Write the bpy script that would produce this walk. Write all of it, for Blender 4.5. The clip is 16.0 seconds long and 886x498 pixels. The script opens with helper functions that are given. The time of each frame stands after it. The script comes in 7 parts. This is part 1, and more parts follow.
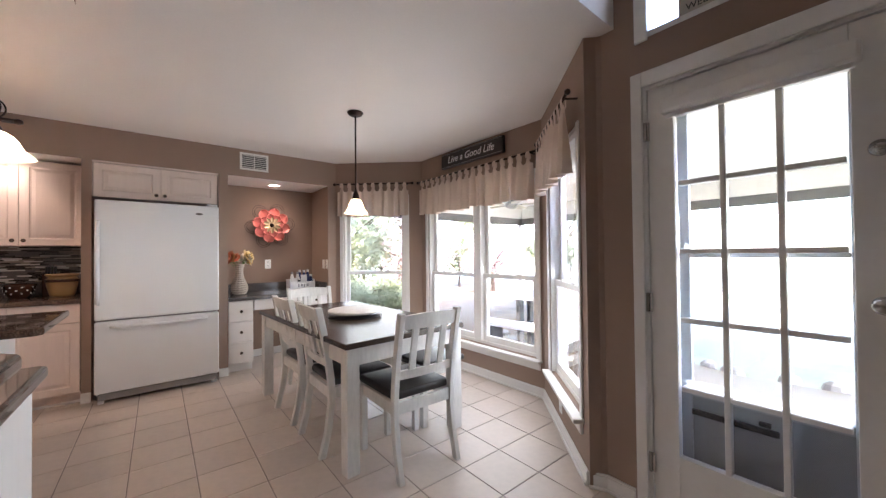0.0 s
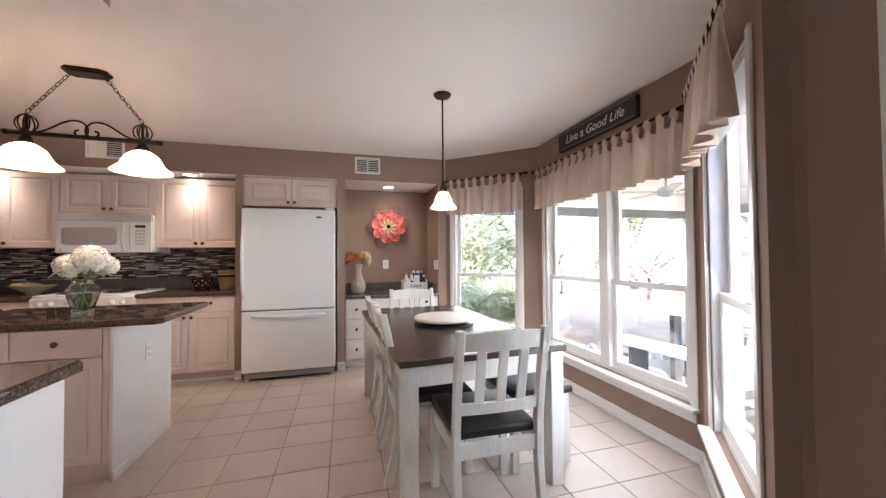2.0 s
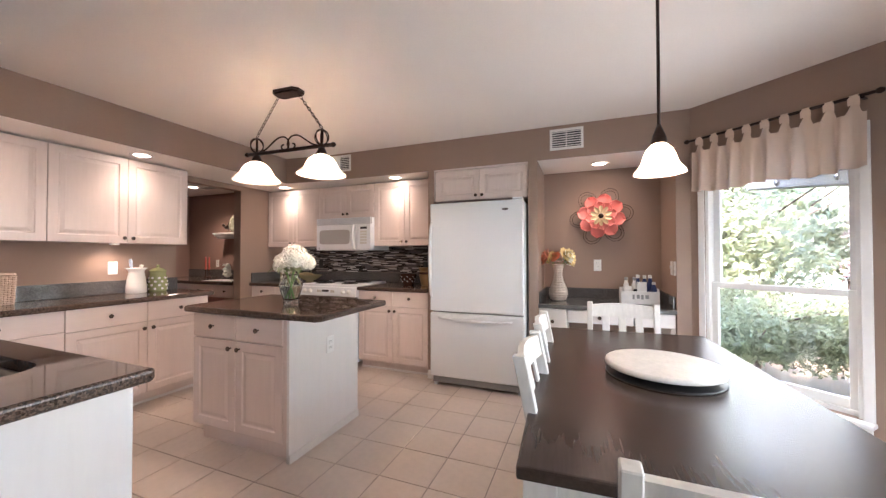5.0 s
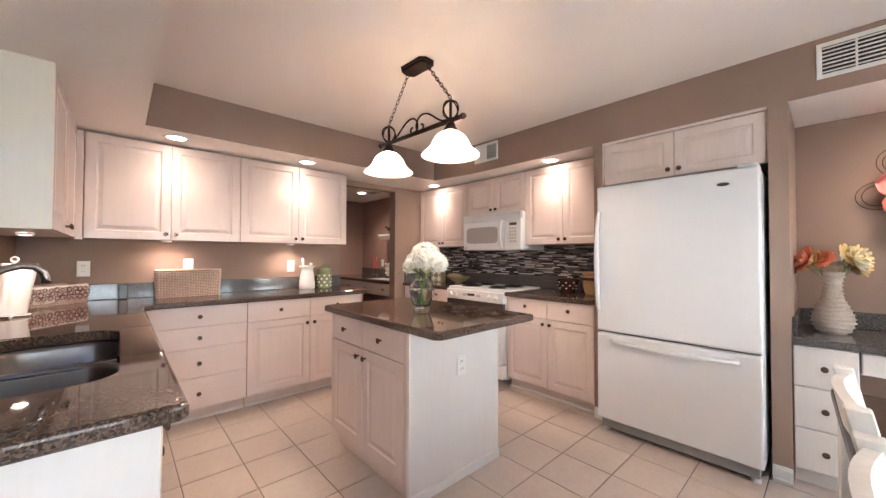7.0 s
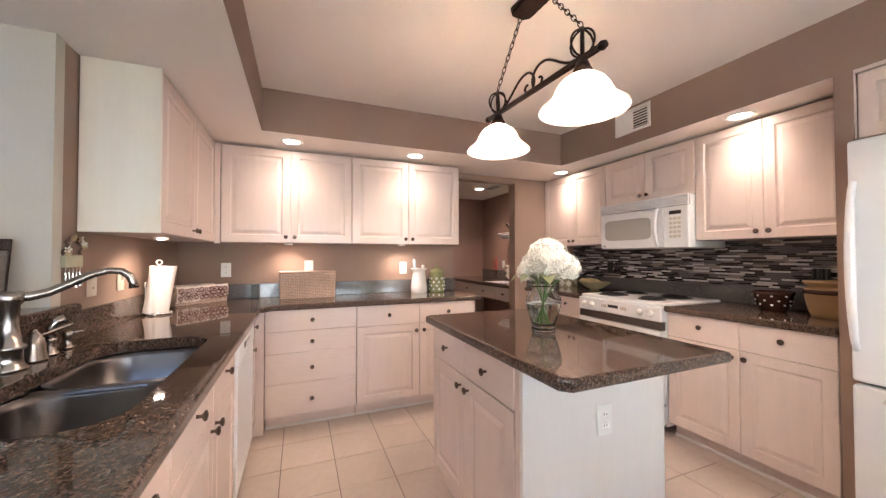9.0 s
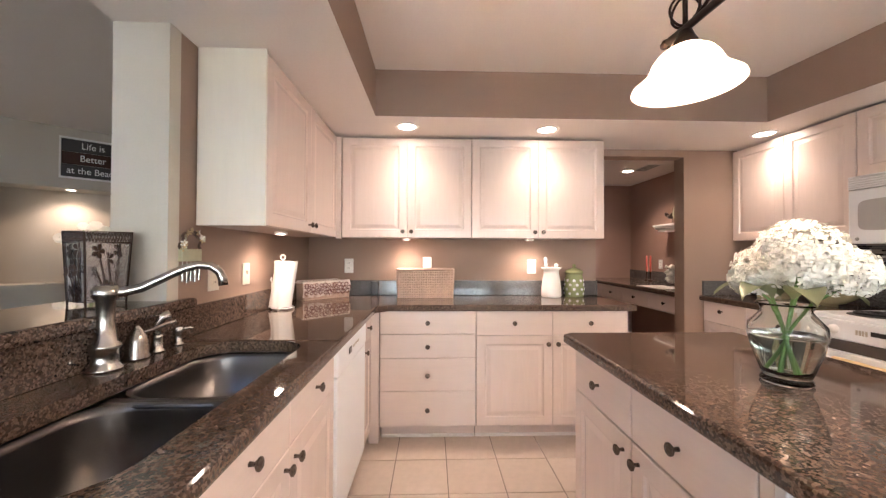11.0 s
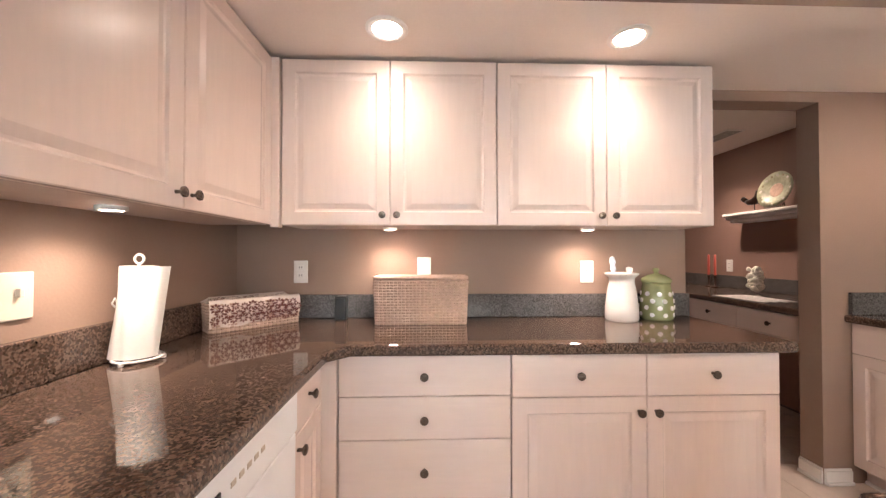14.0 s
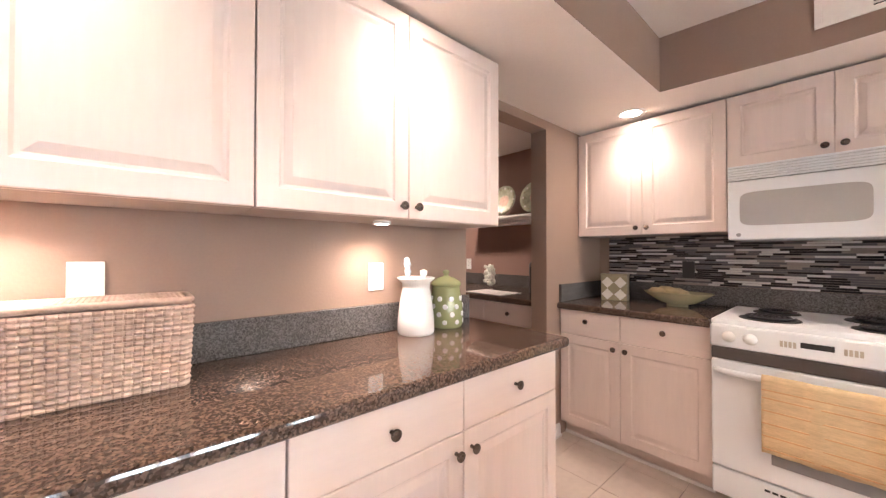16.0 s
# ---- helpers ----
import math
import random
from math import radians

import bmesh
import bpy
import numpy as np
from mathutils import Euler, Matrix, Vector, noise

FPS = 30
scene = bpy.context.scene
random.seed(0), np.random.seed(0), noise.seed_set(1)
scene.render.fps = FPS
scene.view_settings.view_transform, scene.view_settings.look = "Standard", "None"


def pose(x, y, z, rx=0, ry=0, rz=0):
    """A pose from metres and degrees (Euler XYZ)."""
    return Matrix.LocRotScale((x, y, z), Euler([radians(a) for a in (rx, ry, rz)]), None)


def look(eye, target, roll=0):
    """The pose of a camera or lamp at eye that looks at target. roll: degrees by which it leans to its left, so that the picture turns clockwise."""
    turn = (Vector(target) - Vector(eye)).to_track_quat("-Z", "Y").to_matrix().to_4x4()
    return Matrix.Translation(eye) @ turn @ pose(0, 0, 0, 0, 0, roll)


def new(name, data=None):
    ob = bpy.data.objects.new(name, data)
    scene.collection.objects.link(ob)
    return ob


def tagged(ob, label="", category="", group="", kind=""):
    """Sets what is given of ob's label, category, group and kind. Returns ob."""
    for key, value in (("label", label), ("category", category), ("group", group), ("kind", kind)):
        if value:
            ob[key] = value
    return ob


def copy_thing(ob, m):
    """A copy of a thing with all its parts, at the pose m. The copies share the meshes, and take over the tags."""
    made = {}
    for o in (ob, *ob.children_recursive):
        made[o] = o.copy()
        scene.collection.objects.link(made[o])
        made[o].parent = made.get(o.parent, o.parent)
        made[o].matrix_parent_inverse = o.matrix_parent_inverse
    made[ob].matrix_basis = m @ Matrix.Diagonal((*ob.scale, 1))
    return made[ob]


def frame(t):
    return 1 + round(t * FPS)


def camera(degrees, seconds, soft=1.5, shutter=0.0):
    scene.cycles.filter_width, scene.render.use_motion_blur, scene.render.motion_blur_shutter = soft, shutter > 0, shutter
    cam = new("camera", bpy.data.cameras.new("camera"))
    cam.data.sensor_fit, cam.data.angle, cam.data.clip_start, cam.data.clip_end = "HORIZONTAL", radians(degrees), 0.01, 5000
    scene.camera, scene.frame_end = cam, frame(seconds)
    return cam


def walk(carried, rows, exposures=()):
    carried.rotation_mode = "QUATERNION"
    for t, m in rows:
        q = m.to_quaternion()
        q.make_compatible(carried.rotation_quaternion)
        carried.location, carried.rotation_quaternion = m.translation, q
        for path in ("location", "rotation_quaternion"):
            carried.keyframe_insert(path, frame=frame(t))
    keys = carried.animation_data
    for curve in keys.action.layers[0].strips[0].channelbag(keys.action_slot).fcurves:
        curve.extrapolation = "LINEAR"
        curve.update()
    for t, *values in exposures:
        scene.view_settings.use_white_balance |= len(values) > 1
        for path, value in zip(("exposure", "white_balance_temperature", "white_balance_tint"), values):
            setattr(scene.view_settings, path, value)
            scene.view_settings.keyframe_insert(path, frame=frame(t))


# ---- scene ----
cam = camera(102.8, 16.0, soft=1.35)
PATH = [
    (0, (0.087, -0.005, 1.266), (1.342, 1.553, 1.293), -0.6),
    (0.5, (0.204, 0.086, 1.268), (1.315, 1.749, 1.295), -0.6),
    (1, (0.351, 0.133, 1.256), (1.283, 1.903, 1.29), -0.7),
    (1.5, (0.531, 0.172, 1.277), (1.237, 2.043, 1.314), -0.7),
    (2, (0.653, 0.233, 1.252), (1.194, 2.158, 1.295), -0.5),
    (2.5, (0.779, 0.365, 1.266), (1.139, 2.332, 1.298), -0.5),
    (3, (0.896, 0.504, 1.265), (1.071, 2.496, 1.299), -0.4),
    (3.5, (1.0, 0.633, 1.25), (0.976, 2.632, 1.286), -0.5),
    (4, (1.109, 0.759, 1.264), (0.855, 2.743, 1.299), -0.4),
    (4.5, (1.129, 0.861, 1.259), (0.621, 2.795, 1.291), -0.1),
    (5, (1.058, 1.024, 1.269), (0.32, 2.883, 1.3), -0.1),
    (5.2, (1.038, 1.087, 1.272), (0.221, 2.912, 1.307), -0.1),
    (7.3, (0.748, 1.668, 1.257), (-0.768, 2.972, 1.292), 0.1),
    (7.5, (0.697, 1.701, 1.262), (-0.836, 2.986, 1.295), 0.0),
    (8, (0.575, 1.768, 1.254), (-1.058, 2.922, 1.288), -0.1),
    (8.5, (0.477, 1.854, 1.255), (-1.276, 2.817, 1.287), -0.1),
    (9, (0.427, 1.968, 1.265), (-1.425, 2.722, 1.304), -0.1),
    (9.5, (0.342, 2.024, 1.274), (-1.588, 2.546, 1.303), -0.0),
    (10, (0.252, 2.07, 1.253), (-1.726, 2.365, 1.287), 0.0),
    (12.3, (-0.513, 2.096, 1.261), (-2.513, 2.101, 1.28), 0.2),
    (12.5, (-0.591, 2.088, 1.261), (-2.591, 2.098, 1.274), 0.2),
    (13, (-0.801, 2.048, 1.263), (-2.801, 2.069, 1.287), 0.2),
    (13.5, (-0.926, 2.048, 1.25), (-2.926, 2.086, 1.279), 0.1),
    (14, (-1.079, 2.089, 1.245), (-3.078, 2.154, 1.272), -0.0),
    (14.5, (-1.248, 2.135, 1.263), (-3.231, 2.393, 1.284), 0.0),
    (15, (-1.37, 2.15, 1.25), (-3.283, 2.732, 1.278), 0.1),
    (15.5, (-1.536, 2.129, 1.257), (-3.287, 3.094, 1.282), 0.2),
    (16, (-1.626, 2.141, 1.25), (-3.129, 3.46, 1.273), 0.1),
]
EXPOSURES = [(0.0, 5.72, 6250, 20), (1.0, 5.82, 6250, 20), (2.0, 5.9, 6200, 20), (3.0, 5.84, 6200, 20), (4.0, 5.9, 6200, 20), (5.0, 6.1, 6200, 20), (7.5, 6.33, 6300, 19), (9.0, 6.36, 6350, 19), (10.0, 6.52, 6400, 18), (12.5, 6.52, 6400, 18), (14.5, 6.44, 6280, 18), (15.0, 6.62, 6150, 18), (16.0, 6.82, 6100, 18)]
walk(cam, [(t, look(eye, target, roll)) for t, eye, target, roll in PATH], EXPOSURES)
SKY, SUN = 0.08, 0.45
DAY = 0.15
CAN, PUCK, PEND = 0.32, 0.19, 0.25
# ---- body ----
# world, sun and room lamps
world = bpy.data.worlds.new("sky")
scene.world = world
world.use_nodes = True
wn = world.node_tree.nodes
sky = wn.new("ShaderNodeTexSky")
sky.sky_type, sky.sun_disc = "NISHITA", False
sky.sun_elevation, sky.sun_rotation = radians(52), radians(218)
wn["Background"].inputs["Strength"].default_value = SKY
world.node_tree.links.new(sky.outputs[0], wn["Background"].inputs["Color"])
sun = new("sun", bpy.data.lights.new("sun", "SUN"))
sun.data.energy, sun.data.angle, sun.data.color = SUN, radians(0.6), (1.0, 0.95, 0.88)
sun.matrix_world = look((0, 0, 0), (-math.sin(radians(218)) * 0.6, -math.cos(radians(218)) * 0.6, -0.78))

WARM = (1.0, 0.79, 0.61)


def lamp(name, kind, at, power, colour=WARM, radius=0.03, to=None, angle=100, blend=0.7):
    ob = new(name, bpy.data.lights.new(name, kind))
    ob.data.energy, ob.data.color, ob.data.shadow_soft_size = power, colour, radius
    ob.matrix_world = look(at, to or (at[0], at[1] + 0.001, at[2] - 1))
    if kind == "SPOT":
        ob.data.spot_size, ob.data.spot_blend = radians(angle), blend
    return ob


# materials
def material(name, base, rough=0.5, metal=0.0, vary=0.12, grain=18.0, broad=2.0, bump=0.05, stretch=(1, 1, 1), spec=0.5, coat=0.0, spread=0.0):
    m = bpy.data.materials.new(name)
    m.use_nodes = True
    n, li = m.node_tree.nodes, m.node_tree.links
    b = n["Principled BSDF"]
    co = n.new("ShaderNodeTexCoord")
    mp = n.new("ShaderNodeMapping")
    mp.inputs["Scale"].default_value = stretch
    li.new(co.outputs["Object"], mp.inputs["Vector"])
    small, large = n.new("ShaderNodeTexNoise"), n.new("ShaderNodeTexNoise")
    small.inputs["Scale"].default_value, small.inputs["Detail"].default_value = grain, 6
    large.inputs["Scale"].default_value, large.inputs["Detail"].default_value = broad, 3
    for t in (small, large):
        li.new(mp.outputs[0], t.inputs["Vector"])
    add = n.new("ShaderNodeMath")
    add.operation = "ADD"
    li.new(small.outputs["Fac"], add.inputs[0])
    li.new(large.outputs["Fac"], add.inputs[1])
    ramp = n.new("ShaderNodeMapRange")
    ramp.inputs["From Min"].default_value, ramp.inputs["From Max"].default_value = 0.6, 1.4
    ramp.inputs["To Min"].default_value, ramp.inputs["To Max"].default_value = 1 - vary, 1 + vary
    li.new(add.outputs[0], ramp.inputs["Value"])
    value = ramp.outputs[0]
    if spread:
        info = n.new("ShaderNodeObjectInfo")
        r2 = n.new("ShaderNodeMapRange")
        r2.inputs["To Min"].default_value, r2.inputs["To Max"].default_value = 1 - spread, 1 + spread
        li.new(info.outputs["Random"], r2.inputs["Value"])
        mul = n.new("ShaderNodeMath")
        mul.operation = "MULTIPLY"
        li.new(value, mul.inputs[0])
        li.new(r2.outputs[0], mul.inputs[1])
        value = mul.outputs[0]
    mix = n.new("ShaderNodeVectorMath")
    mix.operation = "SCALE"
    mix.inputs[0].default_value = base
    li.new(value, mix.inputs["Scale"])
    li.new(mix.outputs[0], b.inputs["Base Color"])
    b.inputs["Roughness"].default_value, b.inputs["Metallic"].default_value = rough, metal
    b.inputs["Specular IOR Level"].default_value = spec
    b.inputs["Coat Weight"].default_value = coat
    if bump:
        bp = n.new("ShaderNodeBump")
        bp.inputs["Strength"].default_value, bp.inputs["Distance"].default_value = bump, 0.01
        li.new(small.outputs["Fac"], bp.inputs["Height"])
        li.new(bp.outputs[0], b.inputs["Normal"])
    return m


def speckled(name, cols, scale=90.0, rough=0.08):
    """Polished granite: flakes of several colours over a cloudy ground."""
    m = bpy.data.materials.new(name)
    m.use_nodes = True
    n, li = m.node_tree.nodes, m.node_tree.links
    b = n["Principled BSDF"]
    co = n.new("ShaderNodeTexCoord")
    vor = n.new("ShaderNodeTexVoronoi")
    vor.inputs["Scale"].default_value = scale
    noi = n.new("ShaderNodeTexNoise")
    noi.inputs["Scale"].default_value, noi.inputs["Detail"].default_value = scale * 0.45, 8
    cloud = n.new("ShaderNodeTexNoise")
    cloud.inputs["Scale"].default_value = 5
    for t in (vor, noi, cloud):
        li.new(co.outputs["Object"], t.inputs["Vector"])
    sep = n.new("ShaderNodeSeparateColor")
    li.new(vor.outputs["Color"], sep.inputs[0])
    a = n.new("ShaderNodeMath")
    a.operation = "MULTIPLY_ADD"
    a.inputs[1].default_value = 0.55
    li.new(sep.outputs[0], a.inputs[0])
    a2 = n.new("ShaderNodeMath")
    a2.operation = "MULTIPLY"
    a2.inputs[1].default_value = 0.6
    li.new(noi.outputs["Fac"], a2.inputs[0])
    li.new(a2.outputs[0], a.inputs[2])
    a3 = n.new("ShaderNodeMath")
    a3.operation = "MULTIPLY_ADD"
    a3.inputs[1].default_value = 0.25
    li.new(cloud.outputs["Fac"], a3.inputs[0])
    li.new(a.outputs[0], a3.inputs[2])
    ramp = n.new("ShaderNodeValToRGB")
    while len(ramp.color_ramp.elements) < len(cols):
        ramp.color_ramp.elements.new(0.5)
    for k, (e, c) in enumerate(zip(ramp.color_ramp.elements, cols)):
        e.position, e.color = 0.28 + 0.6 * k / (len(cols) - 1), (*c, 1)
    li.new(a3.outputs[0], ramp.inputs[0])
    li.new(ramp.outputs[0], b.inputs["Base Color"])
    b.inputs["Roughness"].default_value = rough
    b.inputs["Specular IOR Level"].default_value = 0.55
    return m


def glass(name, tint=(1, 1, 1), rough=0.0, ior=1.45):
    m = bpy.data.materials.new(name)
    m.use_nodes = True
    b = m.node_tree.nodes["Principled BSDF"]
    b.inputs["Base Color"].default_value = (*tint, 1)
    b.inputs["Transmission Weight"].default_value, b.inputs["Roughness"].default_value, b.inputs["IOR"].default_value = 1.0, rough, ior
    return m


def glowing(name, colour, strength):
    m = bpy.data.materials.new(name)
    m.use_nodes = True
    b = m.node_tree.nodes["Principled BSDF"]
    b.inputs["Emission Color"].default_value, b.inputs["Emission Strength"].default_value = (*colour, 1), strength
    return m


def translucent(name, colour, share=0.5, gloss=0.1, wave=0.0):
    m = bpy.data.materials.new(name)
    m.use_nodes = True
    n, li = m.node_tree.nodes, m.node_tree.links
    b = n["Principled BSDF"]
    b.inputs["Base Color"].default_value, b.inputs["Roughness"].default_value = (*colour, 1), 0.35 if gloss else 0.8
    tr = n.new("ShaderNodeBsdfTranslucent")
    tr.inputs["Color"].default_value = (*colour, 1)
    noi = n.new("ShaderNodeTexNoise")
    noi.inputs["Scale"].default_value = 9 if gloss else 160
    co = n.new("ShaderNodeTexCoord")
    li.new(co.outputs["Object"], noi.inputs["Vector"])
    mr = n.new("ShaderNodeMapRange")
    mr.inputs["To Min"].default_value, mr.inputs["To Max"].default_value = share - 0.15, share + 0.15
    li.new(noi.outputs["Fac"], mr.inputs["Value"])
    mix = n.new("ShaderNodeMixShader")
    li.new(mr.outputs[0], mix.inputs[0])
    li.new(b.outputs[0], mix.inputs[1])
    li.new(tr.outputs[0], mix.inputs[2])
    li.new(mix.outputs[0], n["Material Output"].inputs[0])
    return m


M_WALL = material("taupe_wall_paint", (0.31, 0.215, 0.165), 0.75, vary=0.04, grain=120, broad=1.5, bump=0.06)
M_PANTRY = material("red_brown_wall_paint", (0.30, 0.185, 0.145), 0.75, vary=0.04, grain=120, broad=1.5, bump=0.06)
M_CREAM = material("cream_wall_paint", (0.58, 0.535, 0.46), 0.75, vary=0.03, grain=120, bump=0.05)
M_SAGE = material("sage_wall_paint", (0.47, 0.42, 0.35), 0.75, vary=0.03, grain=120, bump=0.05)
M_CEIL = material("ceiling_paint", (0.85, 0.785, 0.735), 0.85, vary=0.03, grain=90, broad=1.2, bump=0.08)
M_TRIM = material("white_trim_paint", (0.80, 0.78, 0.75), 0.35, vary=0.03, grain=40, bump=0.02)
M_CAB = material("whitewashed_cabinet_wood", (0.72, 0.605, 0.55), 0.26, vary=0.035, grain=14, broad=3, bump=0.02, stretch=(5, 5, 0.5))
M_CABH = material("whitewashed_drawer_wood", (0.74, 0.625, 0.57), 0.26, vary=0.035, grain=14, broad=3, bump=0.02, stretch=(0.5, 5, 5))
M_PANEL = material("white_panel", (0.74, 0.705, 0.675), 0.4, vary=0.025, grain=14, broad=3, bump=0.02, stretch=(5, 5, 0.6))
M_ENDP = material("cream_end_panel", (0.77, 0.71, 0.60), 0.4, vary=0.025, grain=14, broad=3, bump=0.02, stretch=(5, 5, 0.6))
M_GRANITE = speckled("brown_granite", [(0.010, 0.008, 0.007), (0.034, 0.022, 0.016), (0.085, 0.052, 0.038), (0.165, 0.112, 0.085), (0.054, 0.039, 0.031)], 185, 0.045)
# greyer than brown_granite: reflected light on the west splash is put into the colour
M_EDGE = speckled("granite_splash", [(0.03, 0.028, 0.028), (0.058, 0.054, 0.053), (0.095, 0.089, 0.086), (0.15, 0.144, 0.14)], 260, 0.12)
M_FRIDGE = material("white_enamel", (0.77, 0.785, 0.80), 0.32, vary=0.015, grain=220, broad=1, bump=0.03)
M_IVORY = material("ivory_plastic", (0.66, 0.60, 0.50), 0.35, vary=0.02, bump=0.0)
M_WHITE = material("white_plastic", (0.80, 0.79, 0.76), 0.3, vary=0.02, bump=0.0)
M_GREY = material("grey_plastic", (0.30, 0.30, 0.30), 0.4, vary=0.05, bump=0.0)
M_BLACK = material("black_plastic", (0.015, 0.015, 0.016), 0.3, vary=0.05, bump=0.0)
M_COIL = material("burner_coil", (0.02, 0.02, 0.02), 0.45, 0.3)
M_STEEL = material("brushed_steel", (0.16, 0.15, 0.145), 0.30, 1.0, vary=0.05, grain=30, bump=0.02, stretch=(1, 12, 12))
M_NICKEL = material("brushed_nickel", (0.42, 0.40, 0.375), 0.24, 1.0, vary=0.04, grain=60, bump=0.01)
M_BRONZE = material("oil_rubbed_bronze", (0.045, 0.028, 0.022), 0.42, 0.8, vary=0.3, grain=40, bump=0.05)
M_KNOB = material("dark_bronze_knob", (0.15, 0.12, 0.10), 0.22, 0.9, vary=0.2, grain=60, bump=0.02)
M_TABLE = material("espresso_table_wood", (0.055, 0.036, 0.028), 0.27, vary=0.2, grain=12, broad=3, bump=0.03, stretch=(8, 0.6, 8))
M_CHAIR = material("distressed_white_paint", (0.70, 0.68, 0.64), 0.5, vary=0.12, grain=22, broad=5, bump=0.05, stretch=(3, 3, 0.7))
M_LEATHER = material("black_vinyl", (0.022, 0.018, 0.017), 0.38, vary=0.15, grain=160, bump=0.08)
M_SHADE = translucent("frosted_lamp_glass", (0.95, 0.90, 0.82), 0.55)
M_CLOTH = translucent("sheer_linen", (0.70, 0.565, 0.47), 0.2, gloss=0)
M_GLASS = glass("window_glass")
M_VASE = glass("clear_vase_glass", (0.95, 0.98, 0.96))
M_JAR = glass("thin_jar_glass", (0.97, 0.98, 0.97), ior=1.03)
M_WATER = glass("water", (0.93, 0.96, 0.90), ior=1.33)
M_BULB = glowing("warm_bulb", (1.0, 0.78, 0.55), 1.6)
M_CAN = glowing("recessed_lamp_face", (1.0, 0.84, 0.66), 0.6)
M_WICKER = material("woven_seagrass", (0.55, 0.40, 0.315), 0.65, vary=0.25, grain=70, broad=9, bump=0.1)
M_GROUT = material("grey_grout", (0.20, 0.17, 0.15), 0.9)
M_TILE = material("beige_floor_tile", (0.57, 0.48, 0.415), 0.33, vary=0.08, grain=26, broad=4, bump=0.02, spread=0.05)
M_CHALK = material("white_chalk_paint", (0.75, 0.74, 0.72), 0.7)
M_SIGN = material("black_sign_board", (0.022, 0.018, 0.017), 0.55, vary=0.25, grain=25, bump=0.05)
M_LEAF = translucent("foliage", (0.34, 0.365, 0.22), 0.5)
M_LEAFD = translucent("hedge_foliage", (0.26, 0.285, 0.16), 0.45)
M_MAPLE = translucent("red_maple_foliage", (0.44, 0.32, 0.30), 0.5)
M_BARK = material("bark", (0.12, 0.08, 0.06), 0.9, vary=0.3)
M_PETAL = material("white_petal", (0.82, 0.80, 0.72), 0.6, vary=0.06, grain=30)
M_STEM = material("green_stem", (0.12, 0.22, 0.06), 0.5)
M_CORAL = material("coral_enamel", (0.72, 0.21, 0.18), 0.3, 0.15, vary=0.18, grain=20)
M_GOLD = material("brushed_gold", (0.60, 0.47, 0.28), 0.35, 0.8, vary=0.15)
M_PATIO = material("pale_concrete", (0.34, 0.29, 0.215), 0.85, vary=0.1, grain=20)
M_LAWN = material("lawn", (0.33, 0.315, 0.19), 0.9, vary=0.4, grain=40, broad=1)
M_MULCH = material("mulch", (0.24, 0.165, 0.10), 0.95, vary=0.4, grain=50)
M_STONE = material("field_stone", (0.40, 0.37, 0.33), 0.85, vary=0.2, grain=12)
M_BEAM = material("grey_beam_paint", (0.14, 0.137, 0.133), 0.6)
M_CEDAR = material("weathered_grey_wood", (0.07, 0.068, 0.066), 0.7, vary=0.2, stretch=(6, 6, 0.6))


# mesh helpers
def mesh_of(name, bm, mat, smooth=False):
    me = bpy.data.meshes.new(name)
    bm.normal_update()
    bm.to_mesh(me)
    bm.free()
    for mt in mat if isinstance(mat, (list, tuple)) else [mat]:
        me.materials.append(mt)
    if smooth:
        me.polygons.foreach_set("use_smooth", [True] * len(me.polygons))
    return me


def part(name, bm, mat, parent, label="", smooth=False):
    ob = new(name, mesh_of(name, bm, mat, smooth))
    ob.parent = parent
    if label:
        ob["label"] = label
    return ob


def thing(name, label, category, m=None, group="", kind=""):
    ob = new(name)
    ob.empty_display_size = 0.1
    if m is not None:
        ob.matrix_basis = m
    return tagged(ob, label, category, group, kind)


def solid(name, bm, mat, label, category, m=None, group="", kind="", smooth=False):
    ob = new(name, mesh_of(name, bm, mat, smooth))
    if m is not None:
        ob.matrix_basis = m
    return tagged(ob, label, category, group, kind)


def box(bm, x0, x1, y0, y1, z0, z1, b=0.0, seg=2, m=None):
    r = bmesh.ops.create_cube(bm, size=1.0)
    vs = r["verts"]
    for v in vs:
        v.co = Vector(((x0 + x1) / 2 + v.co.x * (x1 - x0), (y0 + y1) / 2 + v.co.y * (y1 - y0), (z0 + z1) / 2 + v.co.z * (z1 - z0)))
    if b:
        es = list({e for v in vs for e in v.link_edges})
        r = bmesh.ops.bevel(bm, geom=es, offset=b, segments=seg, profile=0.5, affect="EDGES")
        vs = list({v for f in r["faces"] for v in f.verts} | {v for v in vs if v.is_valid})
    if m is not None:
        bmesh.ops.transform(bm, matrix=m, verts=[v for v in vs if v.is_valid])
    return bm


def boxed(*a, **k):
    return box(bmesh.new(), *a, **k)


def lathe(profile, seg=32, bm=None, at=(0, 0, 0), m=None, squash=1.0):
    bm = bm or bmesh.new()
    rings, made = [], []
    for r, z in profile:
        if r < 1e-5:
            rings.append([bm.verts.new((at[0], at[1], at[2] + z))])
        else:
            rings.append([bm.verts.new((at[0] + r * math.cos(2 * math.pi * k / seg), at[1] + squash * r * math.sin(2 * math.pi * k / seg), at[2] + z)) for k in range(seg)])
        made += rings[-1]
    for a, b in zip(rings, rings[1:]):
        for k in range(seg):
            q = [a[k % len(a)], a[(k + 1) % len(a)], b[(k + 1) % len(b)], b[k % len(b)]]
            q = [v for i, v in enumerate(q) if v not in q[:i]]
            if len(q) > 2:
                bm.faces.new(q)
    if m is not None:
        bmesh.ops.transform(bm, matrix=m, verts=made)
    return bm


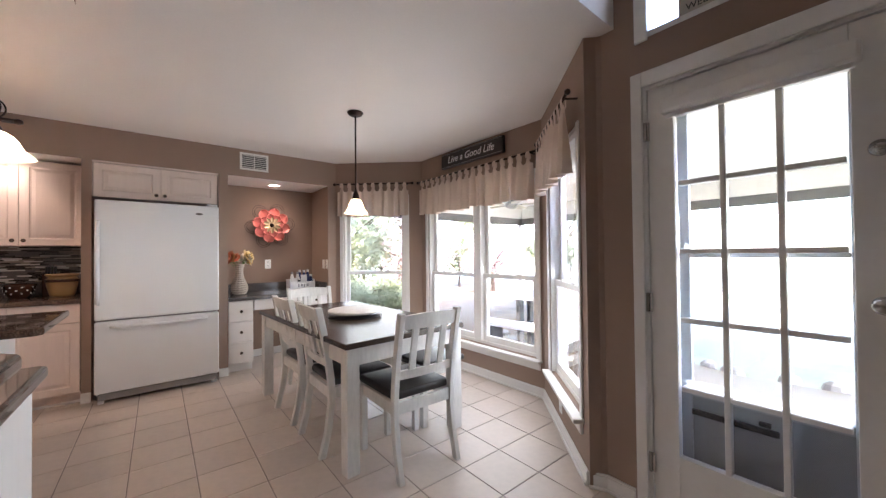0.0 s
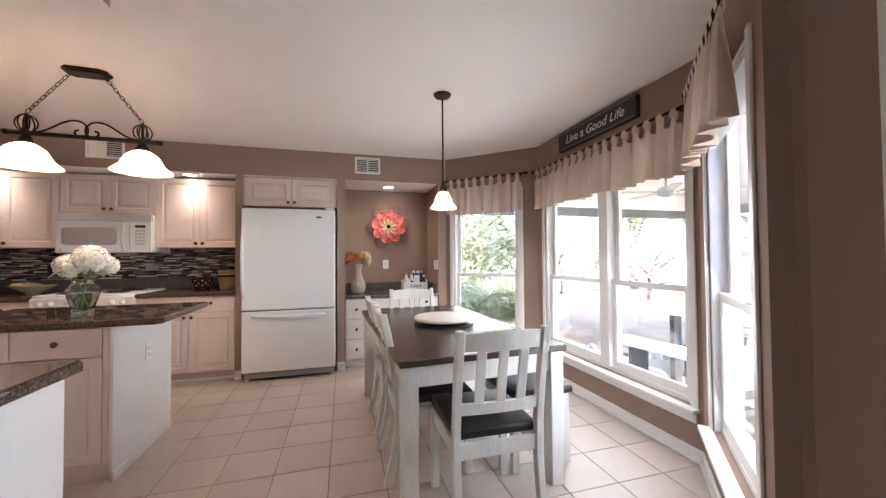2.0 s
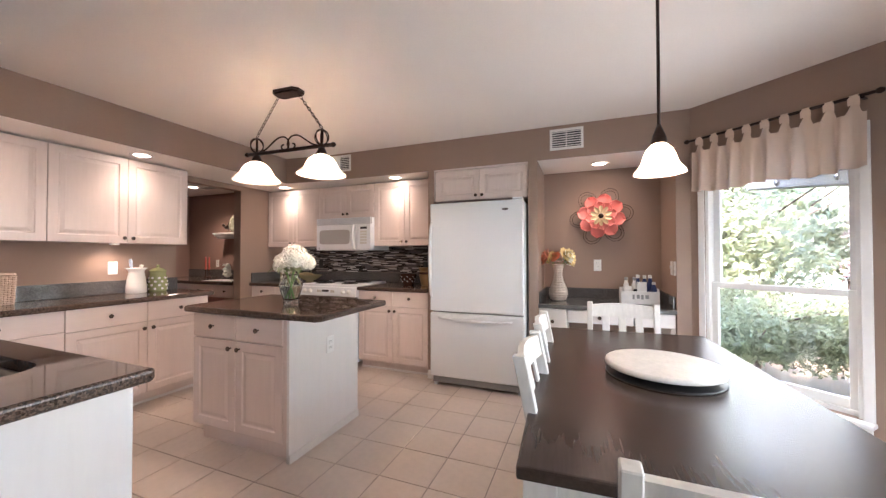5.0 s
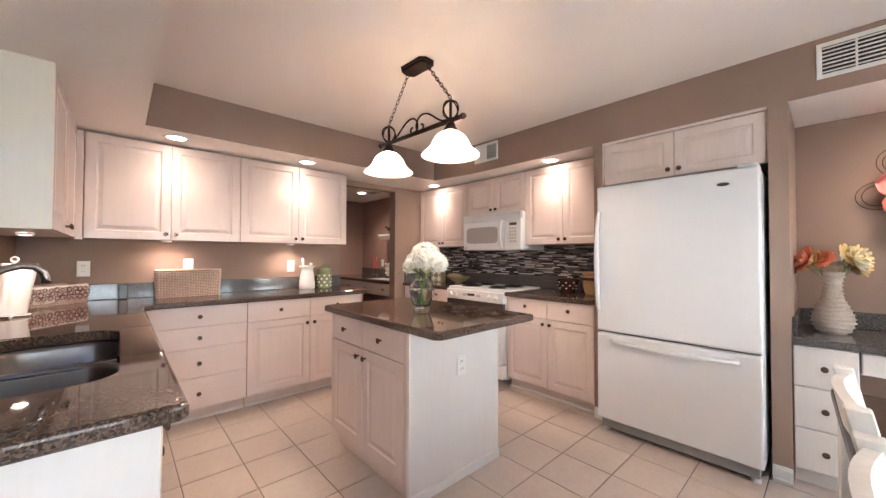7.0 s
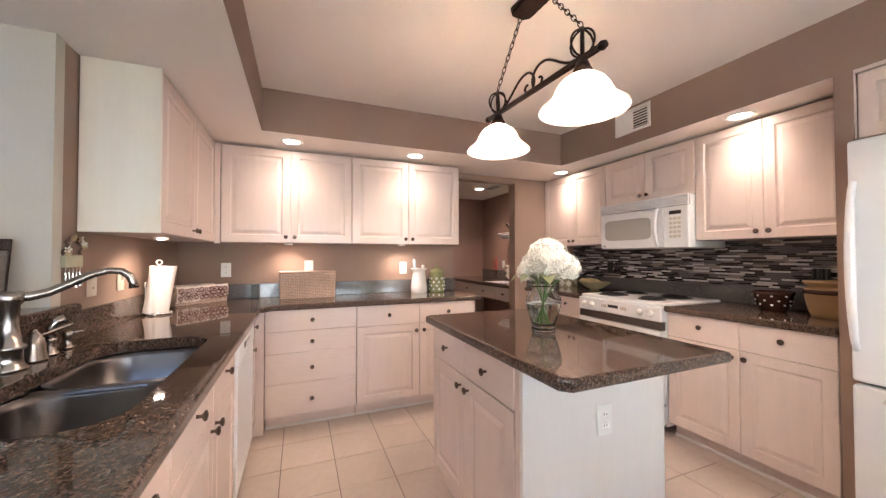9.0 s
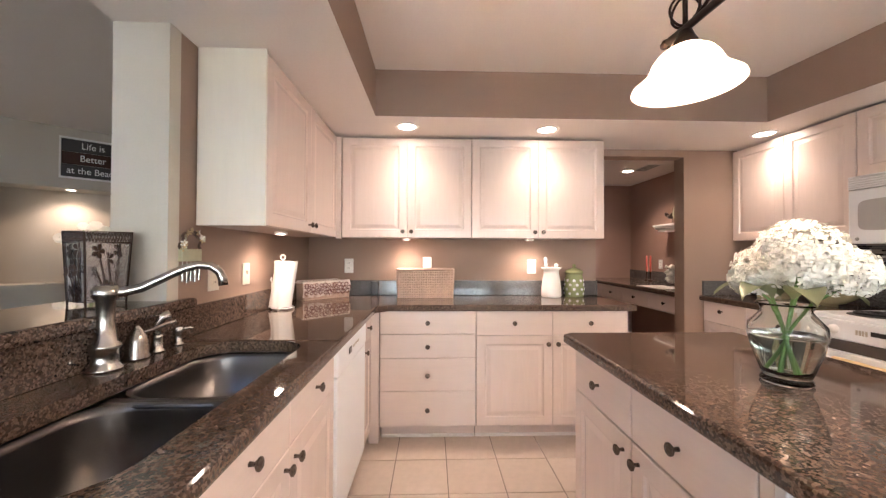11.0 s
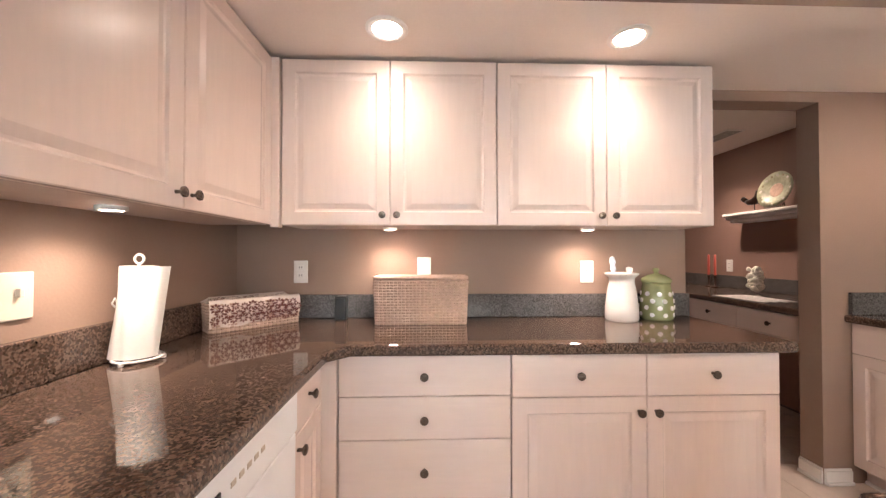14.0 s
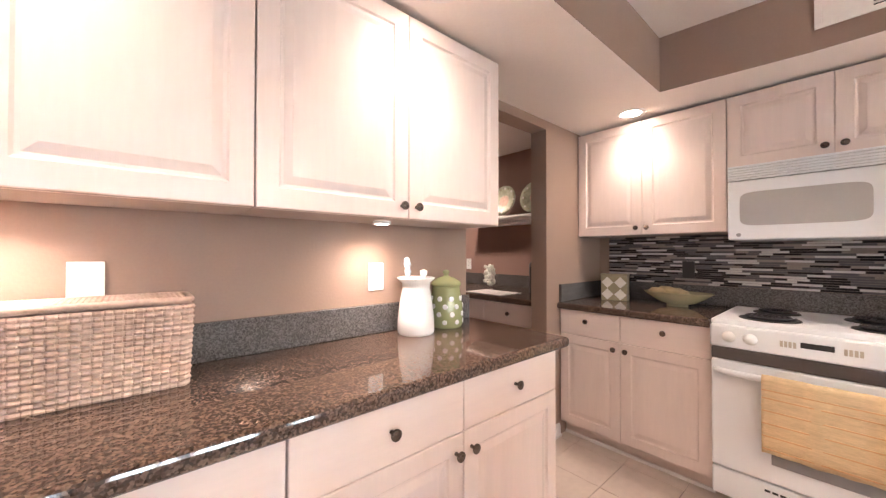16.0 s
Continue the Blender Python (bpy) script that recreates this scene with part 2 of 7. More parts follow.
def tube(points, r, seg=8, bm=None, closed=False, flat=1.0):
    bm = bm or bmesh.new()
    pts = [Vector(p) for p in points]
    n = len(pts)
    rings = []
    side = None
    for k, p in enumerate(pts):
        a = pts[(k - 1) % n] if closed or k else p
        b = pts[(k + 1) % n] if closed or k < n - 1 else p
        d = (b - a).normalized()
        if side is None:
            side = d.cross(Vector((0, 0, 1)) if abs(d.z) < 0.9 else Vector((1, 0, 0))).normalized()
        side = (side - d * side.dot(d)).normalized()
        up = d.cross(side)
        rr = r[k] if isinstance(r, (list, tuple)) else r
        rings.append([bm.verts.new(p + side * rr * math.cos(2 * math.pi * j / seg) + up * rr * flat * math.sin(2 * math.pi * j / seg)) for j in range(seg)])
    for k in range(n if closed else n - 1):
        a, b = rings[k], rings[(k + 1) % n]
        for j in range(seg):
            bm.faces.new((a[j], a[(j + 1) % seg], b[(j + 1) % seg], b[j]))
    if not closed:
        bm.faces.new(rings[0][::-1])
        bm.faces.new(rings[-1])
    return bm


def arc(f, n, a=0.0, b=1.0):
    return [f(a + (b - a) * k / n) for k in range(n + 1)]


def raised_panel(bm, x0, x1, z0, z1, y=0.0, thick=0.02, frame_w=0.058):
    """A cabinet door whose front lies at y and faces -y: frame, sunk groove and raised field."""
    rings = [(0, y + thick), (0, y + 0.003), (0.003, y), (frame_w, y), (frame_w + 0.006, y + 0.007), (frame_w + 0.014, y + 0.008), (frame_w + 0.038, y + 0.002)]
    prev = None
    for ins, yy in rings:
        cur = [bm.verts.new((xx, yy, zz)) for xx, zz in ((x0 + ins, z0 + ins), (x1 - ins, z0 + ins), (x1 - ins, z1 - ins), (x0 + ins, z1 - ins))]
        if prev:
            for k in range(4):
                bm.faces.new((prev[k], prev[(k + 1) % 4], cur[(k + 1) % 4], cur[k]))
        else:
            bm.faces.new(cur[::-1])
        prev = cur
    bm.faces.new(prev)
    return bm


def knob_bm(x, z, y):
    m = Matrix.Translation((x, y, z)) @ Matrix.Rotation(radians(90), 4, "X")
    return lathe([(0.0, 0.0), (0.006, 0.0), (0.005, 0.012), (0.009, 0.016), (0.0155, 0.021), (0.0155, 0.026), (0.010, 0.029), (0.008, 0.027), (0.006, 0.0295), (0, 0.030)], 16, m=m)


def words(name, text, size, m, mat, parent=None, align="CENTER", shear=0.0, extrude=0.001, label=""):
    cu = bpy.data.curves.new(name, "FONT")
    cu.body, cu.size, cu.align_x, cu.align_y, cu.shear, cu.extrude = text, size, align, "CENTER", shear, extrude
    tmp = bpy.data.objects.new(name, cu)
    scene.collection.objects.link(tmp)
    me = bpy.data.meshes.new_from_object(tmp.evaluated_get(bpy.context.evaluated_depsgraph_get()))
    bpy.data.objects.remove(tmp)
    bpy.data.curves.remove(cu)
    me.materials.clear()
    me.materials.append(mat)
    ob = new(name, me)
    ob.parent = parent
    ob.matrix_basis = m
    if label:
        ob["label"] = label
    return ob

def prism(points, z0, z1, bm=None):
    bm = bm or bmesh.new()
    lo = [bm.verts.new((x, y, z0)) for x, y in points]
    hi = [bm.verts.new((x, y, z1)) for x, y in points]
    bm.faces.new(lo[::-1])
    bm.faces.new(hi)
    for k in range(len(points)):
        j = (k + 1) % len(points)
        bm.faces.new((lo[k], lo[j], hi[j], hi[k]))
    return bm


# ---- structure ----
CEIL, SOFFIT = 2.435, 2.135
A, B, C, D = Vector((1.858, 4.374, 0)), Vector((2.68, 3.63, 0)), Vector((2.70, 1.85, 0)), Vector((1.905, 1.012, 0))
D2 = Vector((1.95, 0.93, 0))


def along(p, q):
    """Frame of a wall from p to q: x along it, y outward on its left, z up."""
    d = (q - p).normalized()
    return Matrix(((d.x, -d.y, 0, p.x), (d.y, d.x, 0, p.y), (0, 0, 1, 0), (0, 0, 0, 1)))


def wall(name, p, q, z0, z1, holes=(), thick=0.14, mat=None, label="taupe painted wall", more0=0.0, more1=0.0):
    p, q = Vector((*p, 0)) if len(p) == 2 else p, Vector((*q, 0)) if len(q) == 2 else q
    n = (q - p).length
    bm = bmesh.new()
    u = -more0
    for u0, u1, *cuts in sorted(holes):
        if u0 > u:
            box(bm, u, u0, 0, thick, z0, z1)
        levels = [z0, *cuts, z1]
        for a, b in zip(levels[::2], levels[1::2]):
            if b > a:
                box(bm, u0, u1, 0, thick, a, b)
        u = u1
    if u < n + more1:
        box(bm, u, n + more1, 0, thick, z0, z1)
    return solid(name, bm, mat or M_WALL, label, "wall", along(p, q), kind="structure")


W1 = (0.10, 0.90, 0.33, 2.02)
W2 = (0.13, 1.71, 0.33, 2.02)
W3 = (0.26, 1.04, 0.33, 2.02)
wall("wall_bay_north", A, B, 0, CEIL, [W1], more1=0.06)
wall("wall_bay_east", B, C, 0, CEIL, [W2], more1=0.06)
wall("wall_bay_south", C, D, 0, CEIL, [W3], more1=0.02)
wall("wall_bay_return", D, D2, 0, 3.1, thick=0.2)
DOOR = (0.203, 1.002, 0.0, 2.075)
# W5: unseen opening, added to let daylight into the living room
W5 = (3.2, 4.2, 0.8, 2.0)
wall("wall_door", D2, (1.95, -4.5), 0, 3.1, [(*DOOR, 2.315, 2.8), W5], thick=0.14, label="taupe painted wall with glazed door")
# kitchen back wall, niches and the flush face above them
wall("wall_north", (-3.06, 4.985), (1.90, 4.985), 0, CEIL)
wall("wall_west", (-2.94, 0.88), (-2.94, 4.985), 0, CEIL, [(2.575, 3.33, 0, 2.077)], thick=0.12, label="taupe wall with open doorway to pantry")
solid("wall_stub_fridge_left", boxed(-0.437, -0.372, 4.374, 4.985, 0, SOFFIT), M_WALL, "narrow taupe wall beside the fridge", "wall", kind="structure")
solid("wall_stub_fridge_right", boxed(0.583, 0.668, 4.374, 4.985, 0, SOFFIT), M_WALL, "narrow taupe wall beside the fridge", "wall", kind="structure")
solid("wall_stub_desk", boxed(1.757, 1.90, 4.376, 4.985, 0, SOFFIT), M_WALL, "taupe wall at end of the desk niche", "wall", kind="structure")
for plan in ([(-2.294, 4.308), (-1.72, 4.376), (1.88, 4.376), (1.88, 4.985), (-2.294, 4.985)], [(-2.94, 1.724), (-2.294, 1.724), (-2.294, 4.985), (-2.94, 4.985)], [(-2.94, 0.88), (-0.135, 0.88), (-0.135, 1.724), (-2.94, 1.724)]):
    soff = solid("soffit", prism(plan, SOFFIT, CEIL), [M_WALL, M_CEIL], "taupe dropped soffit with pale underside", "soffit", kind="structure")
    for f in soff.data.polygons:
        f.material_index = 1 if f.normal.z < -0.5 else 0
# ceilings
bm = bmesh.new()
vs = [bm.verts.new((*p, CEIL)) for p in ((-3.1, 0.86), (2.0, 0.86), (2.0, 1.0), (2.85, 1.8), (2.85, 3.7), (1.95, 4.5), (1.95, 5.05), (-3.1, 5.05))]
f = bm.faces.new(vs)
r = bmesh.ops.extrude_face_region(bm, geom=[f])
bmesh.ops.translate(bm, vec=(0, 0, 0.12), verts=[e for e in r["geom"] if isinstance(e, bmesh.types.BMVert)])
bmesh.ops.recalc_face_normals(bm, faces=bm.faces)
solid("ceiling", bm, M_CEIL, "pale painted flat ceiling", "ceiling", kind="structure")
bm = bmesh.new()
box(bm, -6.2, -0.4, -4.6, 0.86, CEIL, CEIL + 0.1)
box(bm, -0.4, 2.1, -4.6, 0.86, 3.0, 3.1)
box(bm, -0.4, -0.3, -4.6, 0.86, CEIL, 3.0)
box(bm, -0.3, 2.09, 0.86, 0.93, CEIL + 0.12, 3.1)
solid("ceiling_living", bm, M_CEIL, "pale painted living room ceiling", "ceiling", kind="structure")
# sink side wall, its cream end, and the low wall under the bar
solid("wall_sink", boxed(-2.94, -1.46, 0.885, 1.085, 0, SOFFIT), M_WALL, "taupe wall behind the sink counter", "wall", kind="structure")
solid("wall_sink_end", boxed(-1.46, -1.40, 0.875, 1.087, 0, SOFFIT), M_CREAM, "cream wall end beside the breakfast bar", "wall", kind="structure")
solid("wall_sink_living", boxed(-6.0, -1.46, 0.876, 0.883, 0, CEIL), M_CREAM, "cream living room wall", "wall", kind="structure")
solid("wall_low_bar", boxed(-1.399, -0.24, 0.90, 1.085, 0, 1.032), M_PANEL, "white low wall under the breakfast bar", "wall", kind="structure")
# living room shell
wall("wall_living_south", (2.0, -4.5), (-6.0, -4.5), 0, 3.1, mat=M_SAGE, label="sage painted living room wall")
wall("wall_living_west", (-6.0, -4.5), (-6.0, 0.9), 0, 3.1, mat=M_SAGE, label="sage painted living room wall")
# pantry shell
wall("wall_pantry_west", (-5.1, 2.2), (-5.1, 5.0), 0, 2.4, mat=M_PANTRY, label="red-brown painted pantry wall")
wall("wall_pantry_north", (-5.1, 4.985), (-3.06, 4.985), 0, 2.4, mat=M_PANTRY, label="red-brown painted pantry wall")
wall("wall_pantry_south", (-3.06, 2.2), (-5.1, 2.2), 0, 2.4, mat=M_PANTRY, label="red-brown painted pantry wall")
solid("ceiling_pantry", boxed(-5.2, -3.06, 2.1, 5.1, 2.25, 2.35), M_CEIL, "pale pantry ceiling", "ceiling", kind="structure")

# floor bed under the tiles
solid("floor", boxed(-6.1, 2.75, -4.6, 5.05, -0.06, -0.004), M_GROUT, "grey grout bed of the tiled floor", "floor", kind="structure")


# baseboards
def baseboard(p, q, name="baseboard", h=0.085):
    p, q = Vector((*p[:2], 0)), Vector((*q[:2], 0))
    n = (q - p).length
    bm = bmesh.new()
    box(bm, 0, n, -0.014, -0.001, 0, h - 0.012, 0.002)
    box(bm, 0, n, -0.010, -0.001, h - 0.012, h, 0.003)
    box(bm, 0, n, -0.024, -0.014, 0, 0.018, 0.004)
    solid(name, bm, M_TRIM, "white painted baseboard", "baseboard", along(p, q), kind="structure")


baseboard(A, B)
baseboard(B, C)
baseboard(C, D)
baseboard(D, D2)
baseboard(D2, (1.95, 0.785))
baseboard((-0.437, 4.374), (-0.372, 4.374))
baseboard((0.583, 4.374), (0.668, 4.374))
baseboard((1.757, 4.376), (1.858, 4.376))
baseboard((-2.94, 4.21), (-2.94, 4.36))
baseboard((-3.06, 4.21), (-2.94, 4.21))
baseboard((0.98, 4.985), (1.757, 4.985))


# windows in the bay
def window(name, m, hole, mullions=()):
    u0, u1, z0, z1 = hole
    w = thing(name, "white double-hung window with clear panes", "window", m, kind="structure")
    bm = bmesh.new()
    for a, b in ((u0, u0 + 0.022), (u1 - 0.022, u1)):
        box(bm, a, b, 0.004, 0.132, z0, z1, 0.002)
    box(bm, u0 + 0.022, u1 - 0.022, 0.004, 0.132, z1 - 0.022, z1, 0.002)
    box(bm, u0 + 0.022, u1 - 0.022, 0.03, 0.14, z0, z0 + 0.03, 0.002)
    part("window_frame", bm, M_TRIM, w)
    bm = bmesh.new()
    box(bm, u0 - 0.05, u1 + 0.05, -0.062, 0.02, z0 - 0.03, z0 - 0.004, 0.006)
    part("window_sill", bm, M_TRIM, w)
    bm = bmesh.new()
    box(bm, u0 - 0.035, u1 + 0.035, -0.018, -0.001, z0 - 0.095, z0 - 0.03, 0.004)
    part("apron", bm, M_TRIM, w)
    bm = bmesh.new()
    for a, b in ((u0 - 0.045, u0), (u1, u1 + 0.045)):
        box(bm, a, b, -0.012, -0.001, z0 - 0.004, z1, 0.003)
    part("casing", bm, M_TRIM, w)
    cuts = [u0 + 0.022, *[c for mu in mullions for c in (mu - 0.05, mu + 0.05)], u1 - 0.022]
    for mu in mullions:
        part("mullion", boxed(mu - 0.05, mu + 0.05, 0.0, 0.132, z0 + 0.03, z1 - 0.022, 0.004), M_TRIM, w)
    mid = 1.035
    for a, b in zip(cuts[::2], cuts[1::2]):
        for nm, s0, s1, y in (("lower_sash", z0 + 0.03, mid + 0.02, 0.035), ("upper_sash", mid - 0.02, z1 - 0.022, 0.075)):
            bm = bmesh.new()
            fw = 0.042
            box(bm, a, a + fw, y, y + 0.036, s0, s1, 0.004)
            box(bm, b - fw, b, y, y + 0.036, s0, s1, 0.004)
            box(bm, a + fw, b - fw, y, y + 0.036, s0, s0 + (0.06 if nm[0] == "l" else 0.038), 0.004)
            box(bm, a + fw, b - fw, y, y + 0.036, s1 - 0.04, s1, 0.004)
            sash = part(nm, bm, M_TRIM, w)
            g = part("pane", boxed(a + fw - 0.005, b - fw + 0.005, y + 0.016, y + 0.020, s0 + 0.03, s1 - 0.03), M_GLASS, sash, "clear glass")
            g.visible_shadow = False
        for t in (0.3, 0.7):
            c = a + (b - a) * t
            part("sash_lock", boxed(c - 0.022, c + 0.022, 0.028, 0.05, mid + 0.02, mid + 0.032, 0.004), M_TRIM, w)
    return w


window("window_1", along(A, B), W1)
window("window_2", along(B, C), W2, (0.97,))
window("window_3", along(C, D), W3)

# unseen window in W5, added with its area lamp below to brighten the room
window("added_window", along(D2, Vector((1.95, -4.5, 0))), W5, (3.7,))

# sky light in the openings
for name, m, u0, u1, z0, z1 in (("bay_north", along(A, B), 0.14, 0.86, 0.40, 1.72), ("bay_east", along(B, C), 0.17, 1.67, 0.40, 1.72), ("bay_south", along(C, D), 0.30, 1.0, 0.40, 1.70), ("back_door", along(D2, Vector((1.95, -4.5, 0))), 0.36, 0.85, 0.62, 1.86), ("living", along(D2, Vector((1.95, -4.5, 0))), 3.25, 4.15, 0.86, 1.94)):
    for k in range(2):
        h = (z1 - z0) / 2
        day = new("sky_light_" + name, bpy.data.lights.new("sky_light_" + name, "AREA"))
        day.data.shape, day.data.size, day.data.size_y = "RECTANGLE", u1 - u0, h
        day.data.energy, day.data.color = DAY * (u1 - u0) * h * (1.0 if name.startswith("bay") else 0.55), (0.90, 0.975, 0.96)
        day.matrix_world = m @ pose((u0 + u1) / 2, -0.05, z0 + h * (k + 0.5), 72, 0, 180)

# glazed back door, its casing and transom
md = along(D2, Vector((1.95, -4.5, 0)))
d0, d1 = DOOR[0], DOOR[1]
dr = thing("door_1", "white fifteen-pane glazed back door, closed", "door", md, kind="structure")
bm = bmesh.new()
for a, b in ((d0 - 0.048, d0 + 0.004), (d1 - 0.004, d1 + 0.048)):
    box(bm, a, b, -0.02, 0.0, 0, 2.145, 0.004)
box(bm, d0 + 0.004, d1 - 0.004, -0.02, 0.0, 2.07, 2.145, 0.004)
part("casing", bm, M_TRIM, dr)
bm = bmesh.new()
for a, b in ((d0, d0 + 0.018), (d1 - 0.018, d1)):
    box(bm, a, b, 0.0, 0.14, 0, 2.075)
box(bm, d0 + 0.018, d1 - 0.018, 0.0, 0.14, 2.059, 2.075)
part("jamb", bm, M_TRIM, dr)
g0, g1, h0, h1 = d0 + 0.130, d1 - 0.128, 0.315, 1.90
bm = bmesh.new()
box(bm, d0 + 0.021, g0, 0.012, 0.056, 0.01, 2.056, 0.003)
box(bm, g1, d1 - 0.021, 0.012, 0.056, 0.01, 2.056, 0.003)
box(bm, g0, g1, 0.012, 0.056, 0.01, h0, 0.003)
box(bm, g0, g1, 0.012, 0.056, h1, 2.056, 0.003)
leaf = part("door_leaf", bm, M_TRIM, dr)
cw, rh = (g1 - g0) / 3, (h1 - h0) / 5
for k in (1, 2):
    part("muntin", boxed(g0 + k * cw - 0.011, g0 + k * cw + 0.011, 0.01, 0.058, h0, h1, 0.004), M_TRIM, leaf)
for k in range(1, 5):
    for j in range(3):
        part("muntin", boxed(g0 + j * cw + 0.0115, g0 + (j + 1) * cw - 0.0115, 0.012, 0.056, h0 + k * rh - 0.011, h0 + k * rh + 0.011, 0.004), M_TRIM, leaf)
for k in range(5):
    for j in range(3):
        g = part("pane", boxed(g0 + j * cw + 0.009, g0 + (j + 1) * cw - 0.009, 0.032, 0.036, h0 + k * rh + 0.009, h0 + (k + 1) * rh - 0.009), M_GLASS, leaf, "clear glass")
        g.visible_shadow = False
for z in (0.25, 1.02, 1.85):
    bm = lathe([(0, -0.045), (0.008, -0.045), (0.008, 0.045), (0, 0.045)], 12, at=(d0 + 0.012, -0.004, z))
    box(bm, d0 + 0.004, d0 + 0.03, -0.001, 0.004, z - 0.045, z + 0.045)
    part("hinge", bm, M_NICKEL, dr, "nickel hinge")
bm = lathe([(0, 0), (0.028, 0), (0.028, 0.006), (0.012, 0.01), (0.010, 0.035), (0.024, 0.045), (0.027, 0.056), (0.020, 0.066), (0, 0.07)], 20, m=Matrix.Translation((d1 - 0.065, 0.012, 1.08)) @ Matrix.Rotation(radians(90), 4, "X"))
part("door_handle", bm, M_NICKEL, dr, "brushed nickel knob", smooth=True)
bm = lathe([(0, 0), (0.028, 0), (0.026, 0.012), (0.012, 0.016), (0.012, 0.03), (0, 0.03)], 20, m=Matrix.Translation((d1 - 0.065, 0.012, 1.605)) @ Matrix.Rotation(radians(90), 4, "X"))
box(bm, d1 - 0.073, d1 - 0.025, -0.03, -0.018, 1.595, 1.615, 0.003)
part("deadbolt", bm, M_NICKEL, dr, "nickel latch", smooth=True)
bl = thing("roller_blind", "rolled-up white fabric blind above the door glass", "blind", md)
part("cassette", boxed(g0 - 0.035, g1 + 0.03, -0.055, 0.011, 1.902, 1.975, 0.012), M_TRIM, bl)
part("hem_bar", boxed(g0 - 0.02, g1 + 0.015, -0.035, -0.02, 1.882, 1.901, 0.004), M_TRIM, bl)
tw = thing("window_4", "white transom window above the door", "window", md, kind="structure")
bm = bmesh.new()
t0, t1 = DOOR[0], DOOR[1]
for a, b in ((t0 - 0.03, t0 + 0.03), (t1 - 0.03, t1 + 0.03)):
    box(bm, a, b, -0.012, 0.135, 2.30, 2.82, 0.004)
box(bm, t0 + 0.03, t1 - 0.03, -0.0, 0.135, 2.315, 2.345, 0.004)
box(bm, t0 + 0.03, t1 - 0.03, -0.0, 0.135, 2.77, 2.80, 0.004)
part("window_frame", bm, M_TRIM, tw)
g = part("pane", boxed(t0 + 0.03, t1 - 0.03, 0.06, 0.064, 2.345, 2.77), M_GLASS, tw, "clear glass")
g.visible_shadow = False
sg = thing("wooden_sign", "pale wooden sign with dark lettering on the transom sill", "sign", md @ pose(0.36, 0.028, 2.347, 0, 0, 0))
part("board", boxed(0, 0.60, -0.01, 0.01, 0, 0.115, 0.003), M_CREAM, sg)
words("lettering", "THE FIRST 5", 0.042, pose(0.03, -0.0105, 0.082, 90, 0, 0), M_BLACK, sg, "LEFT")
words("lettering", "WEEKEND ARE", 0.042, pose(0.03, -0.0105, 0.032, 90, 0, 0), M_BLACK, sg, "LEFT")


# ---- kitchen cabinets ----
def cabinet(name, label, m, width, depth, z0, z1, fronts, toe=0.0, group="", category="cabinet", mat=None, body_top=None):
    """fronts: (kind, x0, x1, z0, z1, knob x, knob z); the face stands at y = 0 and looks to -y."""
    c = thing(name, label, category, m, group)
    part("body", boxed(0.001, width - 0.001, 0.022, depth, z0 + toe, body_top or z1, 0.0015, 1), mat or M_CAB, c)
    if body_top:
        part("face_frame", boxed(0.001, width - 0.001, 0.022, 0.05, body_top + 0.001, z1, 0.0015, 1), M_CAB, c)
    if toe:
        part("toe_kick", boxed(0.002, width - 0.002, 0.075, depth - 0.01, 0.0, toe + 0.001), M_CAB, c)
        part("shoe_moulding", boxed(0.002, width - 0.002, 0.060, 0.0745, 0.0, 0.022, 0.006), M_PANEL, c)
    for kind, x0, x1, a0, a1, kx, kz in fronts:
        g = 0.0013
        if kind == "door":
            d = part("door", raised_panel(bmesh.new(), x0 + g, x1 - g, a0 + g, a1 - g), M_CAB, c)
        else:
            d = part("drawer", boxed(x0 + g, x1 - g, 0, 0.021, a0 + g, a1 - g, 0.004), M_CABH, c)
        if kx is not None:
            part("knob", knob_bm(kx, kz, 0), M_KNOB, d, "dark bronze knob", smooth=True)
    return c


def run(x0, x1, n, z0, z1, top):
    """n doors side by side, in pairs that meet at their knobs; knobs low on uppers and high on base units."""
    w = (x1 - x0) / n
    out = []
    for k in range(n):
        a, b = x0 + k * w, x0 + (k + 1) * w
        kx = b - 0.032 if k % 2 == 0 else a + 0.032
        out.append(("door", a, b, z0, z1, kx, z1 - 0.045 if top else z0 + 0.045))
    return out


TOE, BT = 0.10, 0.872
BD = 0.705
# west run: local x runs along +y, the face looks to +x
FW = -2.40


def west(y):
    return pose(FW, y, 0, 0, 0, 90)


zs = (TOE, 0.335, 0.555, 0.715, BT)
cabinet("base_cabinet", "whitewashed base cabinet with four drawers", west(1.745), 0.642, 0.50, 0, BT,
        [("drawer", 0, 0.642, a, b, 0.318, (a + b) / 2) for a, b in zip(zs, zs[1:])], TOE, "kitchen base cabinets")
cabinet("base_cabinet", "whitewashed base cabinet with drawers over doors", west(2.389), 1.038, 0.50, 0, BT,
        [("drawer", 0, 0.517, BD, BT, 0.256, 0.79), ("drawer", 0.517, 1.038, BD, BT, 0.772, 0.79), ("door", 0, 0.517, TOE, BD, 0.484, 0.65), ("door", 0.517, 1.038, TOE, BD, 0.55, 0.65)], TOE, "kitchen base cabinets")
solid("filler_panel", boxed(-2.46, -2.385, 1.675, 1.742, 0.0, BT, 0.004), M_CAB, "whitewashed corner filler panel", "panel")
# sink run: local x runs along -x, the face looks to +y
FS = 1.690


def south(x):
    return pose(x, FS, 0, 0, 0, 180)


